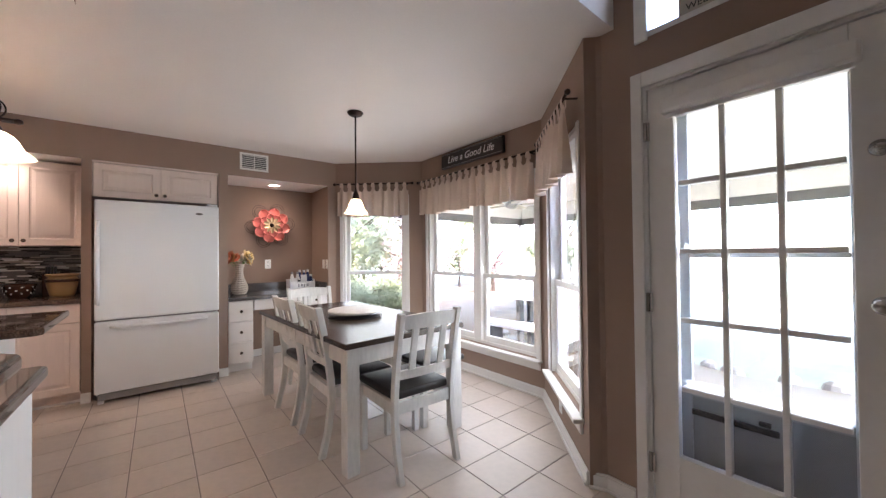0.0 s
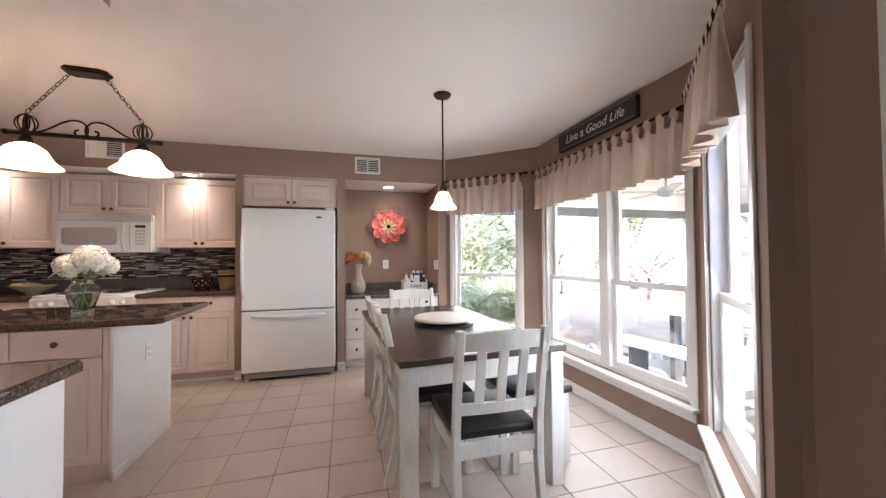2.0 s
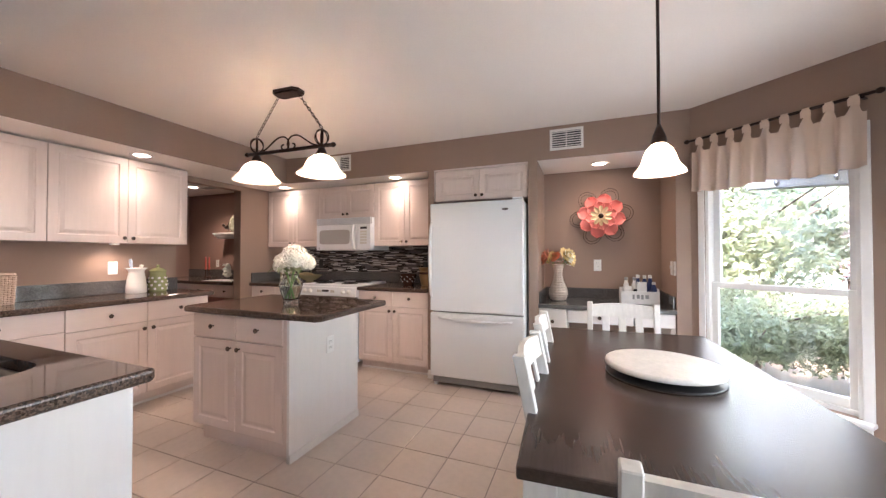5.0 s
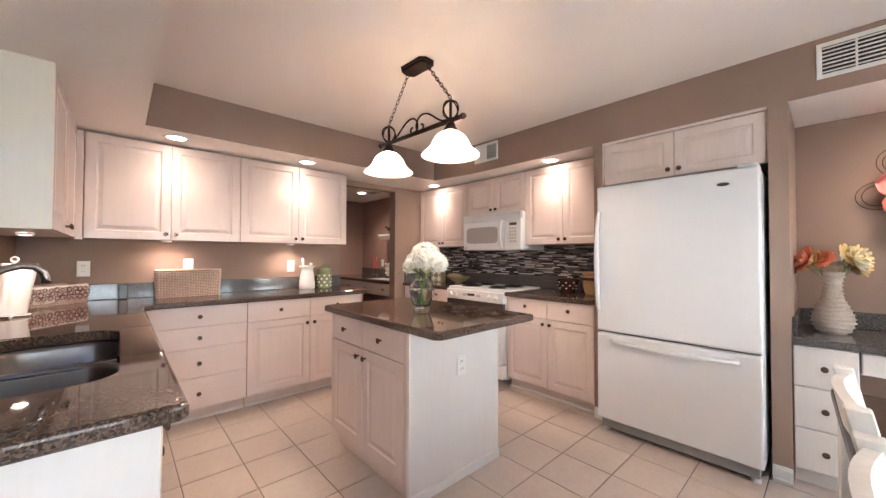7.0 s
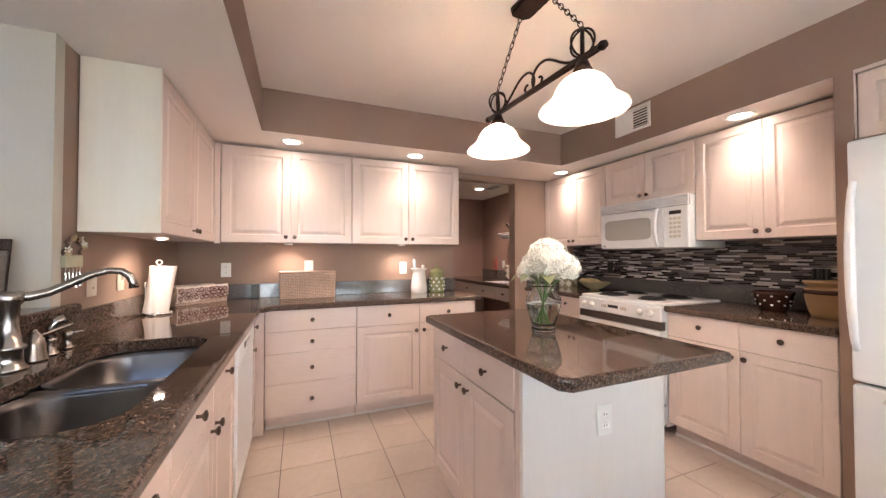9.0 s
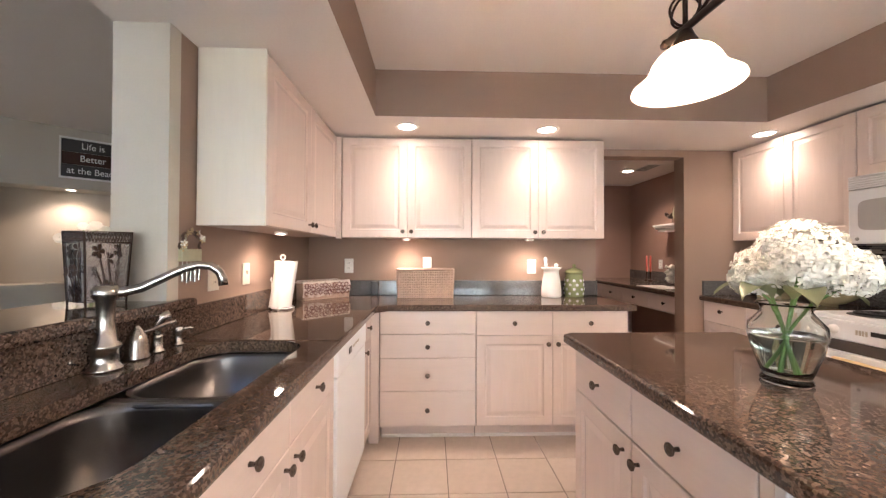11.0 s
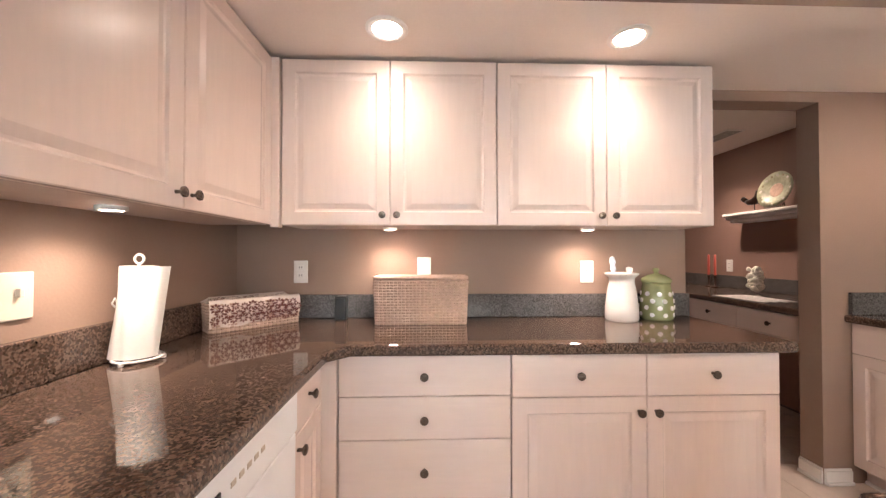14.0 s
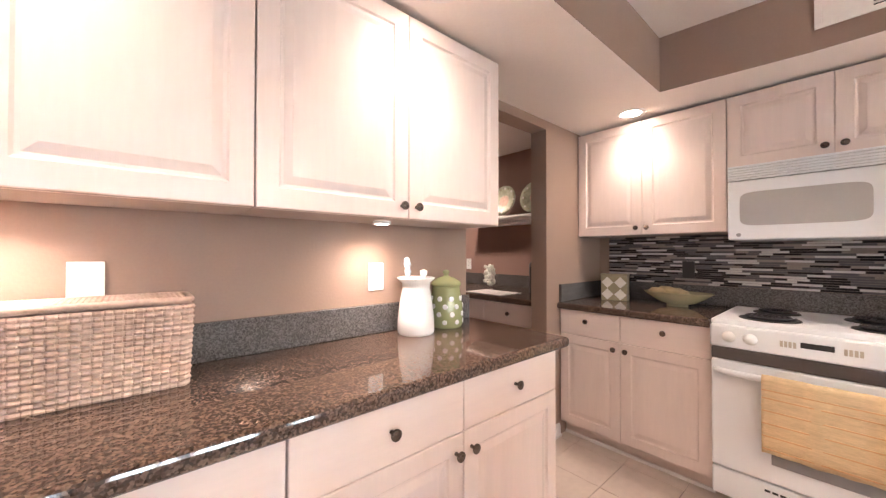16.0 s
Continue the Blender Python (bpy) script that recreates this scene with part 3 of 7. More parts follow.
cabinet("base_cabinet", "narrow whitewashed base cabinet beside dishwasher", south(-2.12), 0.262, 0.58, 0, BT,
        [("drawer", 0, 0.262, BD, BT, 0.131, 0.79), ("door", 0, 0.262, TOE, BD, 0.035, 0.66)], TOE, "kitchen base cabinets")
cabinet("base_cabinet", "whitewashed sink base cabinet", south(-0.60), 0.90, 0.58, 0, BT,
        [("drawer", 0, 0.45, BD, BT, 0.225, 0.79), ("drawer", 0.45, 0.90, BD, BT, 0.675, 0.79), ("door", 0, 0.45, TOE, BD, 0.415, 0.66), ("door", 0.45, 0.90, TOE, BD, 0.485, 0.66)], TOE, "kitchen base cabinets", body_top=0.62)
cabinet("base_cabinet", "whitewashed base cabinet at peninsula end", south(-0.245), 0.353, 0.58, 0, BT,
        [("drawer", 0, 0.353, BD, BT, 0.176, 0.79), ("door", 0, 0.353, TOE, BD, 0.32, 0.66)], TOE, "kitchen base cabinets", body_top=0.62)
solid("end_panel", boxed(-0.243, -0.222, 0.90, 1.685, 0, BT, 0.003), M_PANEL, "white panel closing the peninsula end", "panel")
# dishwasher
dw = thing("dishwasher", "white built-in dishwasher under the counter", "dishwasher", south(-1.503))
part("body", boxed(0.004, 0.61, 0.03, 0.57, 0.09, BT - 0.01), M_WHITE, dw)
part("door", boxed(0.004, 0.61, -0.012, 0.03, 0.12, 0.735, 0.006), M_FRIDGE, dw)
pn = part("control_panel", boxed(0.004, 0.61, -0.016, 0.03, 0.74, BT - 0.012, 0.006), M_FRIDGE, dw)
part("latch", boxed(0.185, 0.235, -0.020, -0.015, 0.785, 0.815, 0.003), M_BLACK, pn, "black latch")
for k in range(5):
    part("button", boxed(0.27 + k * 0.03, 0.288 + k * 0.03, -0.0175, -0.0155, 0.796, 0.808, 0.001), M_SAGE, pn)
# north run: local x runs along +x, the face looks to -y
FN = 4.37


def north(x, y=FN):
    return pose(x, y, 0, 0, 0, 0)


cabinet("base_cabinet", "whitewashed base cabinet beside the range", north(-2.935), 0.855, 0.60, 0, BT,
        [("drawer", 0.0, 0.40, BD, BT, 0.19, 0.805), ("drawer", 0.40, 0.855, BD, BT, 0.635, 0.805), ("door", 0, 0.40, TOE, BD, 0.365, 0.66), ("door", 0.40, 0.855, TOE, BD, 0.435, 0.66)], TOE, "kitchen base cabinets")
cabinet("base_cabinet", "whitewashed base cabinet between range and fridge", north(-1.29), 0.85, 0.60, 0, BT,
        [("drawer", 0.0, 0.435, BD, BT, 0.22, 0.80), ("drawer", 0.435, 0.85, BD, BT, 0.64, 0.80), ("door", 0, 0.435, TOE, BD, 0.402, 0.66), ("door", 0.435, 0.85, TOE, BD, 0.468, 0.66)], TOE, "kitchen base cabinets")
# wall cabinets
UB, UT = 1.372, 2.118
FU = -2.668
for y, n in ((1.42, 0.965), (2.387, 1.008)):
    cabinet("wall_cabinet", "whitewashed two-door wall cabinet over the counter", pose(FU, y, 0, 0, 0, 90), n, 0.265, UB, UT, run(0, n, 2, UB, UT, False), group="kitchen wall cabinets")
uc = cabinet("wall_cabinet", "two-door wall cabinet with cream end panel over the sink wall", pose(-1.562, 1.382, 0, 0, 0, 180), 1.098, 0.292, UB, UT + 0.014, run(0.0, 1.098, 2, UB, UT, False), group="kitchen wall cabinets")
part("end_panel", boxed(-0.008, 0.001, 0.002, 0.291, UB, UT + 0.014, 0.002), M_ENDP, uc, "cream end panel")
solid("corner_strip", boxed(-2.70, -2.655, 1.378, 1.416, UB - 0.01, UT, 0.004), M_CAB, "whitewashed corner strip between wall cabinets", "panel")
FUN = 4.625
cabinet("wall_cabinet", "whitewashed two-door wall cabinet over the counter", north(-2.935, FUN), 0.873, 0.355, UB, UT, run(0, 0.873, 2, UB, UT, False), group="kitchen wall cabinets")
cabinet("wall_cabinet", "short whitewashed wall cabinet above the microwave", north(-2.06, FUN), 0.808, 0.355, 1.72, UT, run(0, 0.808, 2, 1.72, UT, False), group="kitchen wall cabinets")
cabinet("wall_cabinet", "whitewashed two-door wall cabinet beside the fridge", north(-1.25, FUN), 0.811, 0.355, UB, UT, run(0, 0.811, 2, UB, UT, False), group="kitchen wall cabinets")
cabinet("wall_cabinet", "whitewashed two-door cabinet above the fridge", north(-0.366, 4.395), 0.943, 0.55, 1.81, 2.118, run(0, 0.943, 2, 1.81, 2.118, False), group="kitchen wall cabinets")
bm = bmesh.new()
box(bm, -0.371, 0.582, 4.380, 4.394, 2.119, 2.134)
box(bm, -0.371, -0.367, 4.380, 4.394, 1.81, 2.119)
box(bm, 0.577, 0.582, 4.380, 4.394, 1.81, 2.119)
solid("trim_fridge_cabinet", bm, M_CAB, "thin whitewashed trim round the fridge cabinet", "trim", kind="structure")


# ---- worktops ----
def slab(points, z0, z1, b=0.012):
    bm = bmesh.new()
    vs = [bm.verts.new((x, y, z0)) for x, y in points]
    f = bm.faces.new(vs)
    r = bmesh.ops.extrude_face_region(bm, geom=[f])
    top = [e for e in r["geom"] if isinstance(e, bmesh.types.BMVert)]
    bmesh.ops.translate(bm, vec=(0, 0, z1 - z0), verts=top)
    bmesh.ops.recalc_face_normals(bm, faces=bm.faces)
    es = [e for e in bm.edges if abs(e.verts[0].co.z - e.verts[1].co.z) < 1e-4]
    bmesh.ops.bevel(bm, geom=es, offset=b, segments=3, profile=0.5, affect="EDGES")
    return bm


CT = 0.914
SK = (-1.42, -0.52, 1.235, 1.615)  # sink cut-out
bm = slab([(-2.938, 1.087), (-1.43, 1.087), (-1.43, 1.735), (-2.30, 1.735), (-2.365, 1.80), (-2.365, 3.465), (-2.938, 3.465)], BT, CT)
solid("worktop", bm, M_GRANITE, "polished brown granite corner worktop", "worktop")
# sink piece with the two rounded bowls cut through


def rounded(x0, x1, y0, y1, r, n=6):
    pts = []
    for cx, cy, a in ((x1 - r, y1 - r, 0), (x0 + r, y1 - r, 90), (x0 + r, y0 + r, 180), (x1 - r, y0 + r, 270)):
        for k in range(n + 1):
            t = radians(a + 90 * k / n)
            pts.append((cx + r * math.cos(t), cy + r * math.sin(t)))
    return pts


sink_top = solid("worktop", slab([(-1.4295, 1.087), (-0.195, 1.087), (-0.195, 1.72), (-0.21, 1.735), (-1.4295, 1.735)], BT, CT), M_GRANITE, "polished brown granite worktop round the sink", "worktop")
hole_me = mesh_of("sink_cut", prism(rounded(*SK, 0.11), BT - 0.05, CT + 0.05), M_GRANITE)
hole = new("sink_cut", hole_me)
mod = sink_top.modifiers.new("cut", "BOOLEAN")
mod.object, mod.operation, mod.solver = hole, "DIFFERENCE", "EXACT"
cutme = bpy.data.meshes.new_from_object(sink_top.evaluated_get(bpy.context.evaluated_depsgraph_get()))
sink_top.modifiers.clear()
sink_top.data = cutme
bpy.data.objects.remove(hole)

sink = thing("kitchen_sink", "stainless steel double-bowl undermount sink", "sink")
DIV = -0.985


def bowl(x0, x1, y0, y1, z1, depth, r):
    bm = bmesh.new()
    prev = None
    for ins, z, rr in ((-0.012, z1, r + 0.01), (0.0, z1 - 0.002, r), (0.004, z1 - 0.02, r), (0.012, z1 - depth + 0.03, r), (0.04, z1 - depth + 0.004, r * 0.9), (0.08, z1 - depth, r * 0.7)):
        cur = [bm.verts.new((x, y, z)) for x, y in rounded(x0 + ins, x1 - ins, y0 + ins, y1 - ins, rr)]
        if prev:
            for k in range(len(cur)):
                j = (k + 1) % len(cur)
                bm.faces.new((prev[k], prev[j], cur[j], cur[k]))
        prev = cur
    bm.faces.new(prev)
    bmesh.ops.recalc_face_normals(bm, faces=bm.faces)
    for f in bm.faces:
        f.normal_flip()
    return bm


part("small_bowl", bowl(SK[0] + 0.002, DIV - 0.018, SK[2] + 0.002, SK[3] - 0.002, BT - 0.004, 0.17, 0.10), M_STEEL, sink, smooth=True)
part("large_bowl", bowl(DIV + 0.018, SK[1] - 0.002, SK[2] + 0.002, SK[3] - 0.002, BT - 0.004, 0.22, 0.10), M_STEEL, sink, smooth=True)
part("divider", boxed(DIV - 0.022, DIV + 0.022, SK[2], SK[3], BT - 0.024, BT - 0.005, 0.008), M_STEEL, sink)
for cx, z in ((-1.20, BT - 0.173), (-0.75, BT - 0.223)):
    part("drain", lathe([(0, 0.002), (0.028, 0.002), (0.032, 0.006), (0.042, 0.005), (0.044, 0.0)], 20, at=(cx, 1.43, z)), M_STEEL, sink, smooth=True)

solid("backsplash", boxed(-2.938, -2.918, 1.108, 3.46, CT + 0.001, 1.035, 0.003), M_EDGE, "low granite backsplash along the west wall", "backsplash", kind="structure")
solid("backsplash", boxed(-2.938, -1.40, 1.0875, 1.107, CT + 0.001, 1.035, 0.003), M_GRANITE, "low granite backsplash along the sink wall", "backsplash", kind="structure")
solid("backsplash", boxed(-1.397, -0.24, 1.0875, 1.107, CT + 0.001, 1.031, 0.002), M_GRANITE, "granite facing under the breakfast bar", "backsplash", kind="structure")
solid("bar_top", slab([(-1.398, 0.72), (-0.20, 0.72), (-0.13, 0.79), (-0.13, 1.10), (-0.16, 1.135), (-1.50, 1.135), (-1.50, 1.089), (-1.398, 1.089)], 1.033, 1.073), M_GRANITE, "raised polished granite breakfast bar top", "bar top")
solid("worktop", slab([(-2.937, 4.335), (-2.082, 4.335), (-2.082, 4.983), (-2.937, 4.983)], BT, CT), M_GRANITE, "polished brown granite worktop beside the range", "worktop")
solid("worktop", slab([(-1.29, 4.335), (-0.439, 4.335), (-0.439, 4.983), (-1.29, 4.983)], BT, CT), M_GRANITE, "polished brown granite worktop beside the fridge", "worktop")
bm = bmesh.new()
box(bm, -2.915, -0.439, 4.964, 4.984, CT + 0.001, 1.04, 0.003)
box(bm, -2.938, -2.917, 4.36, 4.984, CT + 0.001, 1.035, 0.003)
solid("backsplash", bm, M_EDGE, "low granite backsplash behind the range", "backsplash", kind="structure")

# ---- island ----
isl = thing("kitchen_island", "whitewashed kitchen island cabinet with white end panel", "island", pose(-1.475, 2.682, 0))
w = 0.85
part("body", boxed(0.0, w - 0.001, 0.022, 0.693, TOE, BT - 0.002, 0.002, 1), M_CAB, isl)
part("toe_kick", boxed(0.05, w - 0.02, 0.045, 0.66, 0, TOE), M_CAB, isl)
part("end_panel", boxed(w, w + 0.02, 0.0, 0.703, 0.0, BT - 0.002, 0.003), M_PANEL, isl, "white panel")
part("base_trim", boxed(w + 0.0, w + 0.028, 0.0, 0.705, 0.0, 0.055, 0.004), M_PANEL, isl)
w2 = 0.818
for k, (a, b) in enumerate(((0.0, w2 / 2), (w2 / 2, w2))):
    dd = part("drawer", boxed(a + 0.003, b - 0.003, 0, 0.021, 0.708, BT - 0.006, 0.004), M_CABH, isl)
    part("knob", knob_bm((a + b) / 2, 0.79, 0), M_KNOB, dd, "dark bronze knob", smooth=True)
    dd = part("door", raised_panel(bmesh.new(), a + 0.003, b - 0.003, TOE + 0.01, 0.700), M_CAB, isl)
    part("knob", knob_bm(w2 / 2 + (0.04 if k else -0.04), 0.655, 0), M_KNOB, dd, "dark bronze knob", smooth=True)
part("stile", boxed(w2 + 0.002, w - 0.002, 0.002, 0.021, TOE, BT - 0.004, 0.002), M_CAB, isl)
solid("worktop", slab([(-1.562, 2.69), (-1.535, 2.657), (-0.40, 2.657), (-0.366, 2.692), (-0.378, 3.43), (-1.562, 3.43)], BT, CT), M_GRANITE, "polished brown granite island worktop", "worktop")

# ---- refrigerator ----
fr = thing("refrigerator", "white bottom-freezer refrigerator with bowed door handles", "refrigerator", pose(-0.338, 4.195, 0))
fw = 0.903
part("body", boxed(0.006, fw - 0.006, 0.065, 0.72, 0.07, 1.755, 0.006), M_FRIDGE, fr)
part("gasket", boxed(0.012, fw - 0.012, 0.052, 0.066, 0.10, 1.75), M_GREY, fr, "dark grey door gasket")
dr_u = part("door", boxed(0.0, fw, 0.0, 0.055, 0.722, 1.765, 0.014, 3), M_FRIDGE, fr)
dr_f = part("freezer_drawer", boxed(0.0, fw, 0.0, 0.055, 0.095, 0.708, 0.014, 3), M_FRIDGE, fr)
part("grille", boxed(0.02, fw - 0.02, 0.03, 0.10, 0.03, 0.088, 0.005), M_GREY, fr, "grey kick grille")
part("handle", tube(arc(lambda t: (0.022, -0.008 - 0.045 * math.sin(math.pi * t) ** 0.5, 0.86 + 0.72 * t), 20), [0.012 + 0.006 * math.sin(math.pi * k / 20) for k in range(21)], 10), M_FRIDGE, dr_u, smooth=True)
part("handle", tube(arc(lambda t: (0.10 + (fw - 0.2) * t, -0.008 - 0.045 * math.sin(math.pi * t) ** 0.5, 0.665 - 0.008 * math.sin(math.pi * t)), 20), [0.012 + 0.004 * math.sin(math.pi * k / 20) for k in range(21)], 10), M_FRIDGE, dr_f, smooth=True)
part("badge", lathe([(0, 0.003), (0.028, 0.003), (0.03, 0)], 20, squash=0.36, m=Matrix.Translation((0.74, 0.0, 1.68)) @ Matrix.Rotation(radians(90), 4, "X")), M_STEEL, dr_u, "small oval metal badge")
for x in (0.04, fw - 0.04):
    part("foot", lathe([(0, 0), (0.022, 0), (0.022, 0.02), (0.012, 0.03), (0.012, 0.072), (0, 0.072)], 14, at=(x, 0.06, 0)), M_FRIDGE, fr)
part("hinge_cap", boxed(fw - 0.10, fw - 0.01, 0.012, 0.10, 1.7655, 1.785, 0.006), M_FRIDGE, fr)

# ---- range ----
rg = thing("electric_range", "white slide-in electric range with coil burners and front controls", "range", pose(-2.079, 4.315, 0))
rw = 0.785
part("body", boxed(0.004, rw - 0.004, 0.05, 0.64, 0.06, 0.895, 0.004), M_FRIDGE, rg)
ck = part("cooktop", boxed(-0.002, rw + 0.002, 0.035, 0.66, 0.895, 0.925, 0.008), M_FRIDGE, rg)
bm = bmesh.new()
box(bm, 0.0, rw, 0.0, 0.055, 0.795, 0.90, 0.008)
cp = part("control_panel", bm, M_FRIDGE, rg)
part("trim_band", boxed(0.006, rw - 0.006, 0.004, 0.05, 0.735, 0.793, 0.003), M_STEEL, rg, "brushed steel band")
ov = part("oven_door", boxed(0.006, rw - 0.006, -0.005, 0.05, 0.215, 0.732, 0.008), M_FRIDGE, rg)
part("oven_window", boxed(0.225, rw - 0.13, -0.008, 0.0, 0.30, 0.58, 0.003), M_GREY, ov, "smoked oven window")
part("handle", tube([(0.03, -0.006, 0.685), (0.035, -0.045, 0.69), (0.08, -0.055, 0.69), (rw - 0.08, -0.055, 0.69), (rw - 0.035, -0.045, 0.69), (rw - 0.03, -0.006, 0.685)], 0.013, 10), M_FRIDGE, ov, smooth=True)
kd = part("storage_drawer", boxed(0.006, rw - 0.006, 0.0, 0.05, 0.075, 0.205, 0.006), M_FRIDGE, rg)
for k in range(14):
    part("vent_slot", boxed(0.20 + k * 0.026, 0.22 + k * 0.026, -0.0015, 0.004, 0.168, 0.178), M_BLACK, kd)
for x in (0.075, 0.155, rw - 0.165, rw - 0.085):
    part("control_knob", lathe([(0.026, 0), (0.026, 0.006), (0.020, 0.010), (0.018, 0.026), (0, 0.027)], 20, m=Matrix.Translation((x, 0.001, 0.848)) @ Matrix.Rotation(radians(90), 4, "X")), M_WHITE, cp, smooth=True)
part("display", boxed(0.32, 0.42, -0.002, 0.004, 0.842, 0.866, 0.002), M_BLACK, cp, "black clock display")
for k in range(4):
    for s in (0.255, 0.445):
        part("button", boxed(s + k * 0.014, s + 0.010 + k * 0.014, -0.001, 0.003, 0.836, 0.862, 0.001), M_SAGE, cp)
for x, y, r in ((0.20, 0.20, 0.095), (0.56, 0.20, 0.075), (0.20, 0.47, 0.075), (0.56, 0.47, 0.095)):
    pan = part("drip_pan", lathe([(r + 0.022, 0.0), (r + 0.02, 0.004), (r + 0.006, 0.003), (r * 0.6, 0.001), (0, 0.001)], 32, at=(x, y, 0.925)), M_COIL, ck, "black drip pan", smooth=True)
    part("burner_coil", tube(arc(lambda t: (x + (0.02 + (r - 0.02) * t) * math.cos(t * 2 * math.pi * 4), y + (0.02 + (r - 0.02) * t) * math.sin(t * 2 * math.pi * 4), 0.937), 90), 0.0055, 6), M_COIL, pan, "black coil", smooth=True)
M_TOWEL = material("straw_towel", (0.66, 0.50, 0.29), 0.85, vary=0.2, grain=60, broad=10, bump=0.1, stretch=(0.4, 4, 6))
M_STRIPE = material("orange_stripe", (0.60, 0.34, 0.16), 0.85)
tl = thing("dish_towel", "straw-coloured dish towel with orange stripes over the oven handle", "towel", pose(-2.079, 4.315, 0))
bm = bmesh.new()
n = 36
rows = []
for k in range(n + 1):
    x = 0.20 + 0.50 * k / n
    wv = 0.004 * math.sin(k * 0.9) + 0.003 * math.sin(k * 0.37)
    rows.append([bm.verts.new((x, y + wv, z)) for y, z in ((-0.040, 0.50), (-0.040, 0.69), (-0.047, 0.704), (-0.055, 0.707), (-0.066, 0.704), (-0.072, 0.69), (-0.074, 0.60), (-0.076, 0.50), (-0.074, 0.42), (-0.073, 0.375))])
for a, b in zip(rows, rows[1:]):
    for j in range(9):
        bm.faces.new((a[j], b[j], b[j + 1], a[j + 1]))
tob = part("cloth", bm, M_TOWEL, tl, smooth=True)
tob.modifiers.new("thick", "SOLIDIFY").thickness = 0.004
for z in (0.395, 0.45, 0.505, 0.56, 0.615, 0.65):
    part("stripe", boxed(0.203, 0.697, -0.0835, -0.0805, z, z + 0.004), M_STRIPE, tl, "orange stripe")

# ---- microwave ----
mw = thing("microwave", "white over-the-range microwave oven", "microwave", pose(-2.045, 4.55, -0.012))
mwid = 0.79
part("body", boxed(0.0, mwid, 0.03, 0.43, 1.335, 1.727, 0.006), M_FRIDGE, mw)
md_ = part("door", boxed(0.0, 0.60, 0.0, 0.03, 1.335, 1.645, 0.008), M_FRIDGE, mw)
pts = [(0.275 + 0.225 * math.copysign(abs(math.cos(t)) ** 0.25, math.cos(t)), 1.495 + 0.088 * math.copysign(abs(math.sin(t)) ** 0.30, math.sin(t)) * (1 + 0.15 * math.cos(t) ** 2 * 0)) for t in [2 * math.pi * k / 48 for k in range(48)]]
bm = prism(pts, 0, 0.003)
bmesh.ops.transform(bm, matrix=Matrix(((1, 0, 0, 0), (0, 0, -1, 0.001), (0, 1, 0, 0), (0, 0, 0, 1))), verts=bm.verts)
part("door_window", bm, material("mesh_window", (0.40, 0.385, 0.37), 0.3, vary=0.1, grain=400), md_, "grey mesh window")
part("handle", tube(arc(lambda t: (0.565, -0.008 - 0.035 * math.sin(math.pi * t) ** 0.6, 1.35 + 0.29 * t), 16), 0.012, 10), M_FRIDGE, md_, smooth=True)
mc = part("control_panel", boxed(0.605, mwid, 0.0, 0.03, 1.335, 1.645, 0.006), M_FRIDGE, mw)
part("display", boxed(0.65, 0.74, -0.002, 0.004, 1.585, 1.612, 0.002), M_BLACK, mc, "dark display")
for r_ in range(5):
    for k in range(3):
        part("button", boxed(0.65 + k * 0.031, 0.675 + k * 0.031, -0.0012, 0.003, 1.41 + r_ * 0.033, 1.432 + r_ * 0.033, 0.001), M_CREAM, mc)
vt = part("vent", boxed(0.0, mwid, 0.012, 0.03, 1.648, 1.727, 0.002), M_GREY, mw, "grey vent recess")
for k in range(6):
    part("slat", boxed(0.0, mwid, 0.0, 0.014, 1.649 + k * 0.0132, 1.6592 + k * 0.0132, 0.002), M_FRIDGE, vt)
part("logo", lathe([(0, 0.002), (0.010, 0.002), (0.010, 0)], 14, m=Matrix.Translation((0.045, 0.0, 1.36)) @ Matrix.Rotation(radians(90), 4, "X")), M_GREY, md_, "small round badge")

# ---- dining table, chairs and bench ----
tb = thing("dining_table", "rectangular dining table with espresso top and white legs", "table", pose(1.324, 2.768, 0, 0, 0, 3.0))
TW, TL = 0.467, 0.86
part("tabletop", boxed(-TW, TW, -TL, TL, 0.728, 0.762, 0.006), M_TABLE, tb, "espresso-stained wooden top")
for sx in (-1, 1):
    part("apron", boxed(sx * (TW - 0.045) - 0.011, sx * (TW - 0.045) + 0.011, -TL + 0.09, TL - 0.09, 0.62, 0.727, 0.003), M_CHAIR, tb)
for sy in (-1, 1):
    part("apron", boxed(-TW + 0.09, TW - 0.09, sy * (TL - 0.045) - 0.011, sy * (TL - 0.045) + 0.011, 0.62, 0.727, 0.003), M_CHAIR, tb)
    for sx in (-1, 1):
        part("leg", boxed(sx * (TW - 0.055) - 0.04, sx * (TW - 0.055) + 0.04, sy * (TL - 0.055) - 0.04, sy * (TL - 0.055) + 0.04, 0, 0.727, 0.004), M_CHAIR, tb)


def bent_bar(pts, wx, wy):
    """A bar of rectangular section (wx by wy) through points in the y-z plane at x = 0."""
    bm = bmesh.new()
    prev = None
    for x, y, z in pts:
        cur = [bm.verts.new((x + sx * wx / 2, y + sy * wy / 2, z)) for sx, sy in ((-1, -1), (1, -1), (1, 1), (-1, 1))]
        if prev:
            for k in range(4):
                bm.faces.new((prev[k], prev[(k + 1) % 4], cur[(k + 1) % 4], cur[k]))
        else:
            bm.faces.new(cur[::-1])
        prev = cur
    bm.faces.new(prev)
    bmesh.ops.recalc_face_normals(bm, faces=bm.faces)
    bmesh.ops.bevel(bm, geom=[e for e in bm.edges], offset=0.003, segments=1, affect="EDGES")
    return bm


